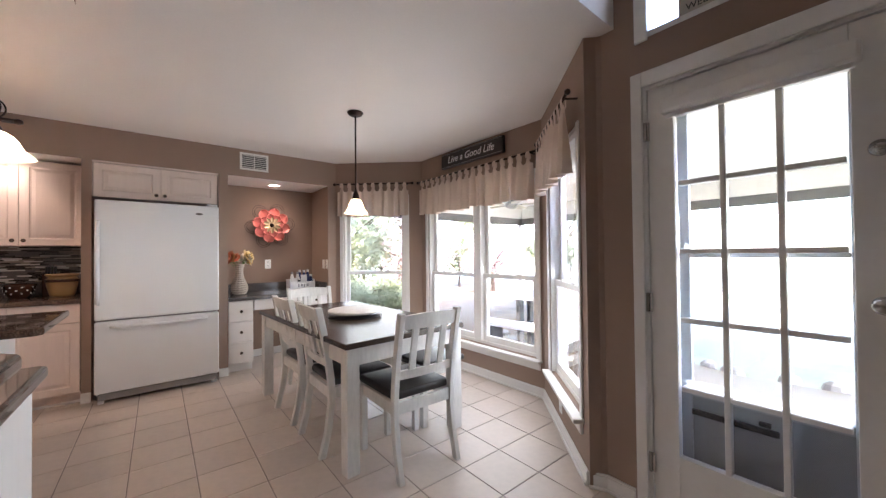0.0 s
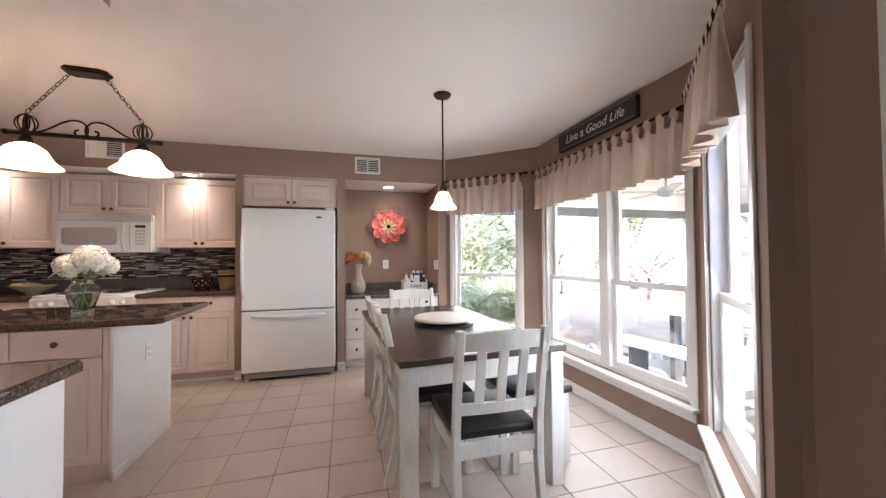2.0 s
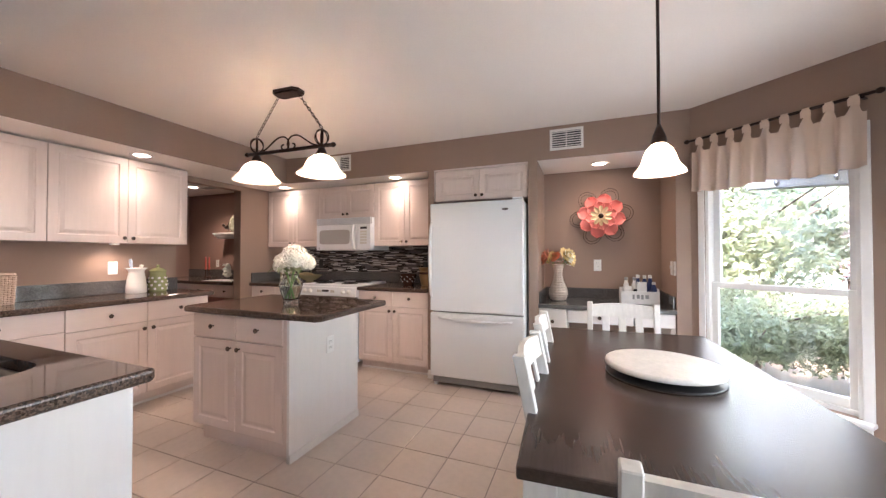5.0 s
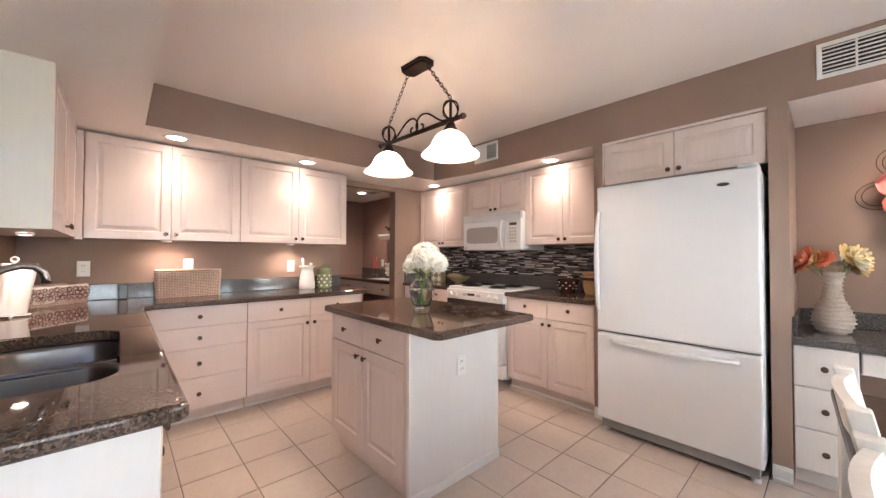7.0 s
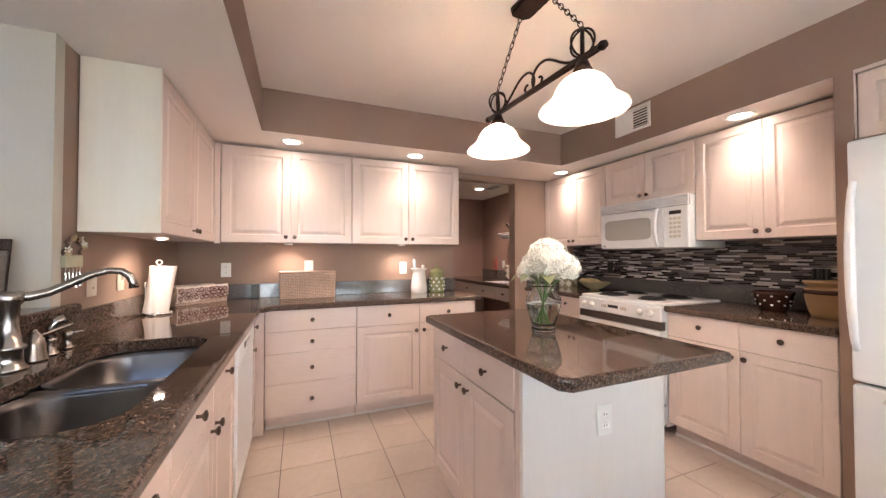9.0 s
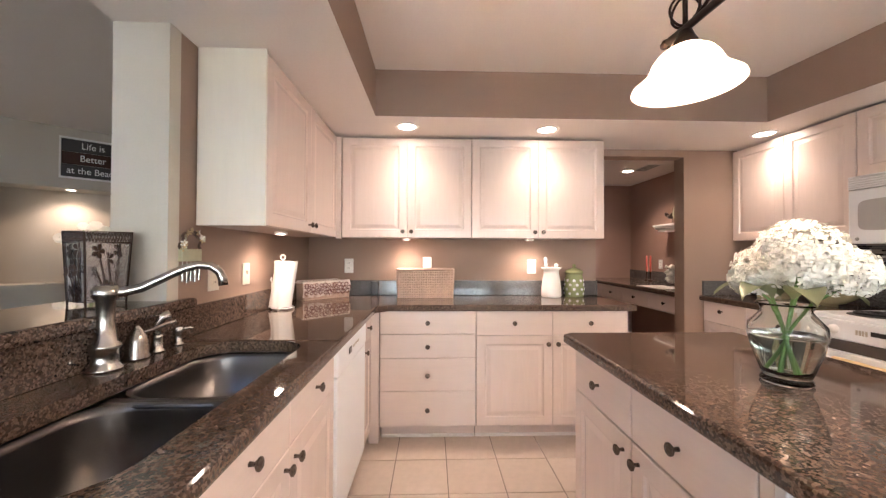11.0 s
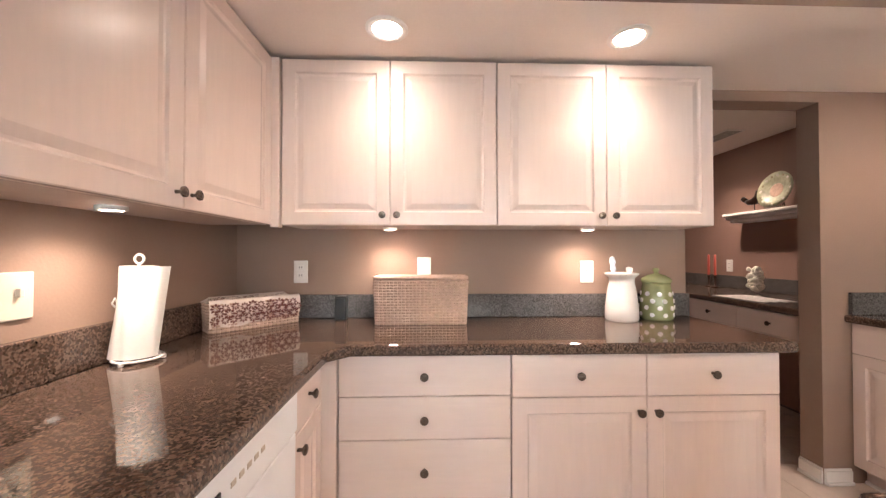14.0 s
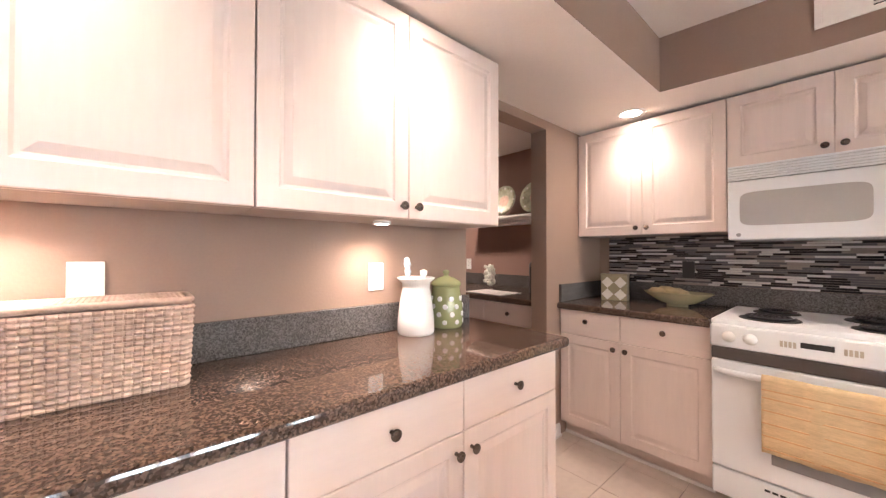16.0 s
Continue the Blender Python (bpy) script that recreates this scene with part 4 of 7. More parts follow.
def dining_chair(m):
    """Slat-back chair that looks to +y; its base is at the middle of the seat."""
    c = thing("dining_chair", "white distressed slat-back dining chair with black vinyl seat", "chair", m, "chairs round the dining table")

    def lean(z):
        return -0.215 - max(0, z - 0.46) ** 1.3 * 0.21

    for sx in (-1, 1):
        x = sx * 0.20
        part("rear_leg", bent_bar([(x, -0.275, 0), (x, -0.235, 0.16), (x, -0.213, 0.34), (x, lean(0.48), 0.48), (x, lean(0.66), 0.66), (x, lean(0.80), 0.80), (x, lean(0.938), 0.938)], 0.034, 0.042), M_CHAIR, c)
        part("front_leg", bent_bar([(x, 0.19, 0), (x, 0.19, 0.42)], 0.04, 0.04), M_CHAIR, c)
        part("side_rail", boxed(x - 0.011, x + 0.011, -0.19, 0.17, 0.355, 0.425, 0.003), M_CHAIR, c)
    part("front_rail", boxed(-0.18, 0.18, 0.182, 0.204, 0.355, 0.425, 0.003), M_CHAIR, c)
    part("rear_rail", boxed(-0.182, 0.182, -0.226, -0.204, 0.355, 0.425, 0.003), M_CHAIR, c)
    for nm, z0, z1, bow in (("top_rail", 0.845, 0.922, 0.022), ("lower_rail", 0.555, 0.605, 0.012)):
        bm = bmesh.new()
        n = 10
        prev = None
        for k in range(n + 1):
            x = -0.183 + 0.366 * k / n
            off = -bow * math.sin(math.pi * k / n)
            arch = (0.012 if nm == "top_rail" else 0) * math.sin(math.pi * k / n)
            cur = [bm.verts.new((x, lean(z) + off + s, z + (arch if z == z1 else 0))) for z, s in ((z0, -0.011), (z0, 0.011), (z1, 0.011), (z1, -0.011))]
            if prev:
                for j in range(4):
                    bm.faces.new((prev[j], prev[(j + 1) % 4], cur[(j + 1) % 4], cur[j]))
            else:
                bm.faces.new(cur[::-1])
            prev = cur
        bm.faces.new(prev)
        bmesh.ops.recalc_face_normals(bm, faces=bm.faces)
        part(nm, bm, M_CHAIR, c)
    for x in (-0.10, 0.0, 0.10):
        off = 0.012 * math.sin(math.pi * (x + 0.183) / 0.366)
        part("slat", bent_bar([(x, lean(0.603) - off, 0.603), (x, lean(0.73) - off * 1.4, 0.73), (x, lean(0.848) - off * 1.7, 0.848)], 0.045, 0.012), M_CHAIR, c)
    bm = boxed(-0.215, 0.215, -0.205, 0.225, 0.428, 0.478, 0.018, 3)
    for v in bm.verts:
        if v.co.z > 0.46:
            v.co.z += 0.008 * (1 - (v.co.x / 0.215) ** 2) * (1 - (v.co.y / 0.22) ** 2)
        if v.co.y < 0:
            v.co.x *= 0.94
    part("seat", bm, M_LEATHER, c, "padded black vinyl seat", smooth=True)
    return c


ch = dining_chair(pose(1.33, 1.945, 0, 0, 0, -1))
copy_thing(ch, pose(1.155, 2.40, 0, 0, 0, -90))
copy_thing(ch, pose(1.14, 2.98, 0, 0, 0, -88))
copy_thing(ch, pose(1.293, 3.40, 0, 0, 0, 179))
bn = thing("dining_bench", "white dining bench with long black vinyl seat", "bench", pose(1.755, 2.70, 0, 0, 0, 2.4))
bm = boxed(-0.205, 0.205, -0.62, 0.62, 0.425, 0.472, 0.018, 3)
part("seat", bm, M_LEATHER, bn, "padded black vinyl seat", smooth=True)
for sx in (-1, 1):
    part("rail", boxed(sx * 0.165 - 0.011, sx * 0.165 + 0.011, -0.53, 0.53, 0.35, 0.424, 0.003), M_CHAIR, bn)
    for sy in (-1, 1):
        part("leg", bent_bar([(sx * 0.175, sy * 0.57, 0), (sx * 0.17, sy * 0.565, 0.424)], 0.045, 0.045), M_CHAIR, bn)
for sy in (-1, 1):
    part("end_rail", boxed(-0.145, 0.145, sy * 0.565 - 0.011, sy * 0.565 + 0.011, 0.35, 0.424, 0.003), M_CHAIR, bn)
lz = thing("lazy_susan", "round white turntable with black base on the table", "turntable", pose(1.362, 2.745, 0.762))
part("base", lathe([(0, 0), (0.212, 0), (0.217, 0.004), (0.212, 0.008), (0.10, 0.010), (0.09, 0.03), (0, 0.03)], 48), M_BLACK, lz, "black round mat and foot", smooth=True)
part("tray", lathe([(0, 0.0305), (0.20, 0.0305), (0.216, 0.034), (0.219, 0.044), (0.216, 0.053), (0.205, 0.055), (0, 0.054)], 64), M_CHAIR, lz, "white wooden tray", smooth=True)


# ---- lamps ----
for x, y, z, pw in ((-2.475, 1.912, SOFFIT, CAN), (-2.495, 2.90, SOFFIT, CAN), (-2.515, 4.50, SOFFIT, CAN), (-0.90, 4.51, SOFFIT, CAN), (1.204, 4.705, SOFFIT, CAN * 1.5), (-4.18, 4.43, 2.25, CAN * 3.6)):
    c = thing("recessed_light", "white-rimmed recessed ceiling light, lit warm", "ceiling light", pose(x, y, z), "recessed ceiling lights")
    part("trim_ring", lathe([(0.058, 0.0), (0.060, -0.006), (0.080, -0.007), (0.084, -0.002), (0.084, 0.0)], 32), M_TRIM, c, smooth=True)
    part("lamp_face", lathe([(0, -0.003), (0.040, -0.003), (0.058, -0.0015), (0.058, 0.0)], 32), M_CAN, c, "glowing lamp face", smooth=True)
    lamp("recessed_lamp", "SPOT", (x, y, z - 0.02), pw, radius=0.07, angle=132, blend=1.0)
for x, y in ((-2.045, 1.24), (-2.80, 1.888), (-2.80, 2.859)):
    c = thing("puck_light", "small white under-cabinet puck light, lit", "cabinet light", pose(x, y, UB), "under-cabinet lights")
    part("housing", lathe([(0.034, -0.0005), (0.034, -0.010), (0.030, -0.013), (0.026, -0.013), (0.026, -0.0005)], 24), M_WHITE, c, smooth=True)
    part("lens", lathe([(0, -0.012), (0.026, -0.012)], 24), M_CAN, c, "glowing lens")
    lamp("puck_lamp", "SPOT", (x, y, UB - 0.018), PUCK, radius=0.025, angle=150, blend=1.0)


def bell(r, h, bm=None, lip=0.004):
    """A bell-shaped glass shade, open below, its rim at z = 0 and its neck at z = h."""
    outer = [(r, 0), (r * 0.985, h * 0.06), (r * 0.88, h * 0.16), (r * 0.74, h * 0.30), (r * 0.66, h * 0.46), (r * 0.60, h * 0.62), (r * 0.50, h * 0.78), (r * 0.34, h * 0.92), (r * 0.20, h)]
    return lathe(outer + [(a - lip, b) for a, b in reversed(outer)], 48)


pt = thing("pendant_light", "bronze pendant lamp with white glass bell shade, lit", "pendant", pose(1.35, 2.695, 0))
part("canopy", lathe([(0, CEIL - 0.032), (0.03, CEIL - 0.032), (0.055, CEIL - 0.02), (0.064, CEIL - 0.006), (0.064, CEIL - 0.0005), (0, CEIL - 0.0005)], 32), M_BRONZE, pt, smooth=True)
part("rod", lathe([(0, 1.77), (0.0065, 1.77), (0.0065, CEIL - 0.03), (0, CEIL - 0.03)], 12), M_BRONZE, pt, smooth=True)
part("socket_cup", lathe([(0, 1.80), (0.008, 1.80), (0.016, 1.775), (0.024, 1.755), (0.030, 1.728), (0.032, 1.722), (0, 1.722)], 20), M_BRONZE, pt, smooth=True)
s = part("shade", bell(0.095, 0.125), M_SHADE, pt, "white glass bell shade", smooth=True)
s.location = (0, 0, 1.60)
part("bulb", lathe([(0, 1.622), (0.022, 1.63), (0.029, 1.65), (0.022, 1.675), (0.012, 1.70), (0.012, 1.722)], 16), M_BULB, pt, "glowing bulb", smooth=True)
lamp("pendant_lamp", "POINT", (1.35, 2.695, 1.635), PEND * 0.6, radius=0.03)

il = thing("island_light", "bronze two-light scrolled island chandelier with glass shades, lit", "chandelier", pose(-0.893, 2.95, 0, 0, 0, 2.5))
bm = prism([(-0.115, -0.03), (-0.085, -0.06), (0.085, -0.06), (0.115, -0.03), (0.115, 0.03), (0.085, 0.06), (-0.085, 0.06), (-0.115, 0.03)], CEIL - 0.026, CEIL - 0.0005)
bmesh.ops.bevel(bm, geom=[e for e in bm.edges if e.verts[0].co.z < CEIL - 0.02 and e.verts[1].co.z < CEIL - 0.02], offset=0.012, segments=2, affect="EDGES")
part("canopy", bm, M_BRONZE, il)
part("bar", tube([(-0.375, 0, 2.015), (0.375, 0, 2.015)], 0.013, 14), M_BRONZE, il, smooth=True)
for sx in (-1, 1):
    part("finial", lathe([(0, -0.02), (0.012, -0.016), (0.018, 0), (0.012, 0.016), (0, 0.02)], 14, m=Matrix.Translation((sx * 0.38, 0, 2.015)) @ Matrix.Rotation(radians(90), 4, "Y")), M_BRONZE, il, smooth=True)
    x = sx * 0.288
    curl = [(np.interp(d_, (68, 120, 168, 225, 283, 351, 405), (0.071, 0.050, 0.039, 0.034, 0.031, 0.029, 0.010)), radians(d_)) for d_ in range(68, 406, 14)]
    part("scroll", tube([(sx * (0.25 - 0.192 * t), 0, 2.028 + 0.088 * (0.5 - 0.5 * math.cos(math.pi * t))) for t in [k / 12 for k in range(12)]]
                        + [(sx * (0.032 + q * math.cos(a)), 0, 2.050 + q * math.sin(a)) for q, a in curl], 0.0055, 8), M_BRONZE, il, smooth=True)
    part("post", tube([(x, 0, 2.02), (x, 0, 2.135)], 0.008, 10), M_BRONZE, il, smooth=True)
    for a in range(3):
        t0 = math.pi * a / 3 + 0.3
        part("cage_ring", tube([(x + 0.048 * math.cos(t) * math.cos(t0), 0.048 * math.cos(t) * math.sin(t0), 2.075 + 0.052 * math.sin(t)) for t in [2 * math.pi * k / 24 for k in range(24)]], 0.0042, 6, closed=True), M_BRONZE, il, smooth=True)
    # chain from post to canopy
    p0, p1 = Vector((x, 0, 2.14)), Vector((sx * 0.085, 0, CEIL - 0.024))
    d = p1 - p0
    n = int(d.length / 0.028)
    for k in range(n):
        c0 = p0 + d * ((k + 0.5) / n)
        ax = d.normalized()
        sd = Vector((0, 1, 0)) if k % 2 else ax.cross(Vector((0, 1, 0)))
        part("chain_link", tube([c0 + ax * 0.019 * math.cos(t) + sd * 0.009 * math.sin(t) for t in [2 * math.pi * j / 12 for j in range(12)]], 0.0022, 5, closed=True), M_BRONZE, il)
    part("socket_cup", lathe([(0, 2.005), (0.02, 2.005), (0.03, 1.98), (0.044, 1.953), (0, 1.953)], 20, at=(x, 0, 0)), M_BRONZE, il, smooth=True)
    s = part("shade", bell(0.163, 0.140), M_SHADE, il, "white alabaster glass bell shade", smooth=True)
    s.location = (x, 0, 1.815)
    part("bulb", lathe([(0, 1.845), (0.024, 1.855), (0.031, 1.88), (0.024, 1.91), (0.013, 1.932), (0.013, 1.953)], 16, at=(x, 0, 0)), M_BULB, il, "glowing bulb", smooth=True)
    lamp("island_lamp", "POINT", (-0.893 + x, 2.95 + 0.0436 * x, 1.855), PEND, radius=0.035)


# ---- fixtures ----
def plate(name, label, m, kind="outlet", wide=1, mat=None):
    mat = mat or M_WHITE
    p = thing(name, label, "wall plate", m)
    w = 0.036 * (1 if wide == 1 else 1.12)
    part("cover", boxed(-w, w, -0.006, -0.0005, -0.058, 0.058, 0.003), mat, p)
    if kind == "outlet":
        for z in (-0.021, 0.021):
            part("socket", boxed(-0.016, 0.016, -0.0085, -0.005, z - 0.013, z + 0.013, 0.004), mat, p)
            for x in (-0.006, 0.006):
                part("slot", boxed(x - 0.0012, x + 0.0012, -0.0092, -0.008, z - 0.002, z + 0.007), M_BLACK, p)
    elif kind == "switch":
        for k in range(wide):
            x = (k - (wide - 1) / 2) * 0.046
            part("toggle", boxed(x - 0.005, x + 0.005, -0.018, -0.005, -0.003, 0.018, 0.002), mat, p)
    return p


def on_west(y, z):
    return pose(-2.9385, y, z, 0, 0, 90)


def on_south(x, z):
    return pose(x, 1.0865, z, 0, 0, 180)


plate("wall_outlet", "white duplex outlet on the west wall", on_west(1.413, 1.152))
plate("wall_switch", "white switch plate above the basket", on_west(2.05, 1.168), "blank")
plate("wall_switch", "white switch plate beside the utensil crock", on_west(2.914, 1.150), "switch")
plate("wall_outlet", "white double outlet near the wind chime", on_south(-1.682, 1.140), wide=2, mat=M_IVORY)
plate("wall_switch", "white switch plate under the sink-wall cabinet", on_south(-1.965, 1.143), "switch", mat=M_IVORY)
plate("wall_outlet", "white outlet above the desk", pose(1.192, 4.984, 1.156))
plate("wall_switch", "white switch on the desk niche side wall", pose(1.7565, 4.53, 1.15, 0, 0, -90), "switch")
plate("wall_outlet", "white outlet on the desk niche side wall", pose(1.7565, 4.42, 1.15, 0, 0, -90))
plate("wall_outlet", "white outlet on the island end panel", pose(-0.6045, 3.05, 0.640, 0, 0, 90))
plate("wall_outlet", "white outlet low on the bay wall", along(C, D) @ pose(0.56, 0, 0.19))
bo = thing("wall_outlet", "black outlet in the tile backsplash", "wall plate", pose(-2.33, 4.9735, 1.14))
part("cover", boxed(-0.036, 0.036, -0.006, 0.0, -0.058, 0.058, 0.003), M_BLACK, bo)


def air_vent(name, x0, x1, z0, z1, y, halves):
    v = thing(name, "white metal air vent high on the taupe soffit", "air vent", pose(0, y, 0))
    bm = bmesh.new()
    fwid = 0.022
    box(bm, x0, x1, -0.010, -0.0005, z1 - fwid, z1, 0.002)
    box(bm, x0, x1, -0.010, -0.0005, z0, z0 + fwid, 0.002)
    box(bm, x0, x0 + fwid, -0.010, -0.0005, z0 + fwid, z1 - fwid, 0.002)
    box(bm, x1 - fwid, x1, -0.010, -0.0005, z0 + fwid, z1 - fwid, 0.002)
    part("frame", bm, M_TRIM, v)
    # no hole behind the slats: a flat black sheet gives the duct's shade
    part("backing", boxed(x0 + fwid, x1 - fwid, -0.002, -0.0008, z0 + fwid, z1 - fwid), M_BLACK, v, "black sheet in place of the duct's shade")
    for a, b, blind in halves:
        if blind:
            part("panel", boxed(a, b, -0.008, -0.002, z0 + fwid, z1 - fwid, 0.002), M_TRIM, v)
        else:
            n = 7
            for k in range(n):
                zc = z0 + fwid + (z1 - z0 - 2 * fwid) * (k + 0.5) / n
                bm = boxed(a, b, -0.0075, 0.0035, -0.0012, 0.0012, m=Matrix.Translation((0, -0.003, zc)) @ Matrix.Rotation(radians(-28), 4, "X"))
                part("slat", bm, M_TRIM, v)
    return v


air_vent("air_vent", 0.780, 1.066, 2.212, 2.402, 4.376, [(0.803, 0.918, False), (0.918, 0.927, True), (0.927, 1.044, False)])
air_vent("air_vent", -1.71, -1.40, 2.226, 2.414, 4.376, [(-1.688, -1.545, True), (-1.545, -1.422, False)])


# ---- valances and curtain rods ----
def valance(m, length, z_rod, drop, tabs, seed, off=0.055):
    rnd = random.Random(seed)
    v = thing("valance", "sheer cream tab-top valance on a dark rod", "curtain", m, "bay window valances")
    part("rod", tube([(-0.03, -off, z_rod), (length + 0.03, -off, z_rod)], 0.009, 10), M_BRONZE, v, "dark bronze rod", smooth=True)
    for x in (-0.045, length + 0.045):
        part("finial", lathe([(0, -0.02), (0.014, -0.012), (0.018, 0.002), (0.012, 0.016), (0, 0.02)], 14, m=Matrix.Translation((x, -off, z_rod)) @ Matrix.Rotation(radians(90), 4, "Y")), M_BRONZE, v, smooth=True)
    for x in (0.02, length - 0.02):
        part("bracket", boxed(x - 0.008, x + 0.008, -off, -0.001, z_rod - 0.016, z_rod - 0.008, 0.002), M_BRONZE, v)
    bm = bmesh.new()
    nx, nz = int(length / 0.007), 14
    ph = [rnd.uniform(0, 6.28) for _ in range(4)]
    cols = []
    top = z_rod - 0.035
    tabx = [length * (k + 0.5) / tabs for k in range(tabs)]
    for i in range(nx + 1):
        x = length * i / nx
        near = min(abs(x - t) for t in tabx) / (length / tabs / 2)
        col = []
        for j in range(nz + 1):
            t = j / nz
            amp = 0.013 + 0.024 * t
            w = amp * math.sin(x * 2 * math.pi / 0.105 + ph[0] + 0.9 * math.sin(x * 9 + ph[2])) + 0.4 * amp * math.sin(x * 2 * math.pi / 0.067 + ph[1])
            sag = 0.062 * min(1.0, 1.6 * near) ** 2 * (1 - t) ** 2
            w *= 0.35 + 0.65 * min(1.0, near + t)
            hem = 0.010 * math.sin(x * 14 + ph[3]) * t
            col.append(bm.verts.new((x, -off - 0.008 + w, top - sag - (drop - 0.035) * t + hem)))
        cols.append(col)
    for a, b in zip(cols, cols[1:]):
        for j in range(nz):
            bm.faces.new((a[j], b[j], b[j + 1], a[j + 1]))
    hemb = bmesh.new()
    strip = [[hemb.verts.new(q.co + Vector((0, -0.003, 0))) for q in col[nz - 1:]] for col in cols]
    for a, b in zip(strip, strip[1:]):
        hemb.faces.new((a[0], b[0], b[1], a[1]))
    c = part("cloth", bm, M_CLOTH, v, "gathered sheer cream cloth", smooth=True)
    part("hem", hemb, M_CLOTH, c, "folded hem", smooth=True)
    for t in tabx:
        bm = bmesh.new()
        prev = None
        for a in range(13):
            if a < 3:
                y, z = -off - 0.012 - 0.002 * a, top - 0.012 + 0.02 * a
            elif a < 10:
                an = math.pi * (a - 3) / 6
                y, z = -off - 0.0125 * math.cos(an), z_rod + 0.0125 * math.sin(an)
            else:
                y, z = -off + 0.012, z_rod - 0.02 * (a - 9)
            wd = 0.017 + (0.007 if a < 3 else 0)
            cur = [bm.verts.new((t - wd, y, z)), bm.verts.new((t + wd, y, z))]
            if prev:
                bm.faces.new((prev[0], prev[1], cur[1], cur[0]))
            prev = cur
        part("tab", bm, M_CLOTH, v, smooth=True)
    return v


valance(along(A, B) @ pose(0.05, 0, 0), 0.90, 2.155, 0.41, 9, 1)
valance(along(B, C) @ pose(0.04, 0, 0), 1.69, 2.155, 0.41, 17, 2)
valance(along(C, D) @ pose(0.20, 0, 0), 0.88, 2.165, 0.44, 10, 3, off=0.075)
# half-raised slatted blind inside the south bay window
vb = thing("venetian_blind", "white slatted blind raised at the window top", "blind", along(C, D))
part("headrail", boxed(W3[0] + 0.024, W3[1] - 0.024, 0.006, 0.03, 1.96, 1.995, 0.003), M_TRIM, vb)
for k in range(12):
    part("slat", boxed(W3[0] + 0.026, W3[1] - 0.026, 0.006, 0.030, 1.80 + k * 0.013, 1.8025 + k * 0.013), M_TRIM, vb)

# ---- signs and wall decoration ----
sg = thing("wall_sign", "long black wooden sign with white script lettering", "sign", along(B, C) @ pose(0.447, -0.022, 2.238))
part("board", boxed(0, 0.925, -0.018, 0.021, 0, 0.165, 0.004), M_SIGN, sg)
bm = bmesh.new()
box(bm, 0.012, 0.913, -0.0195, -0.0178, 0.010, 0.013)
box(bm, 0.012, 0.913, -0.0195, -0.0178, 0.152, 0.155)
part("border_line", bm, M_GREY, sg)
words("lettering", "Live a Good Life", 0.105, pose(0.462, -0.0185, 0.082, 90, 0, 0), M_CHALK, sg, shear=0.25)
# coral metal flower above the desk
fl = thing("metal_flower", "coral and gold enamelled metal flower wall decoration", "wall decoration", pose(1.225, 4.984, 1.655))


def petal(r0, r1, w, dish, y, ang):
    bm = bmesh.new()
    n, k = 8, 14
    grid = []
    for i in range(n + 1):
        t = i / n
        rr = r0 + (r1 - r0) * t
        half = w * max(0.12 if t < 0.5 else 0.02, math.sqrt(max(0.0, 1 - ((t - 0.6) / (0.6 if t < 0.6 else 0.4)) ** 2)))
        row = []
        for j in range(k + 1):
            s = -1 + 2 * j / k
            cup = dish * (s * s) + dish * 1.2 * t * t
            row.append(bm.verts.new((half * s, y - cup, rr)))
        grid.append(row)
    for a, b in zip(grid, grid[1:]):
        for j in range(k):
            bm.faces.new((a[j], a[j + 1], b[j + 1], b[j]))
    bmesh.ops.transform(bm, matrix=Matrix.Rotation(ang, 4, "Y"), verts=bm.verts)
    return bm


for k in range(8):
    part("outer_petal", petal(0.05, 0.225, 0.068, 0.022, -0.03, 2 * math.pi * k / 8 + 0.2), M_CORAL, fl, smooth=True).modifiers.new("thick", "SOLIDIFY").thickness = 0.002
for k in range(8):
    part("inner_petal", petal(0.03, 0.145, 0.052, 0.018, -0.058, 2 * math.pi * (k + 0.5) / 8 + 0.2), M_CORAL, fl, smooth=True).modifiers.new("thick", "SOLIDIFY").thickness = 0.002
for k in range(10):
    a = 2 * math.pi * k / 10
    part("stamen_leaf", petal(0.012, 0.105, 0.020, 0.008, -0.082, a), M_GOLD, fl, "gold leaf", smooth=True)
part("centre", lathe([(0, 0.028), (0.012, 0.026), (0.022, 0.016), (0.026, 0.0)], 20, m=Matrix.Translation((0, -0.082, 0)) @ Matrix.Rotation(radians(90), 4, "X")), M_BRONZE, fl, "dark round centre", smooth=True)
for k in range(6):
    a = 2 * math.pi * k / 6 + 0.4
    cx, cz = 0.205 * math.sin(a), 0.205 * math.cos(a)
    for q in (0.085, 0.062):
        part("wire_loop", tube([(cx + q * math.cos(t) * math.cos(a) + 1.1 * q * math.sin(t) * math.sin(a), -0.012, cz - q * math.cos(t) * math.sin(a) + 1.1 * q * math.sin(t) * math.cos(a)) for t in [2 * math.pi * j / 28 for j in range(28)]], 0.0022, 5, closed=True), M_BRONZE, fl, "dark wire loop")
part("stem", tube([(0, 0, 0), (0, -0.09, 0)], 0.008, 8), M_BRONZE, fl)

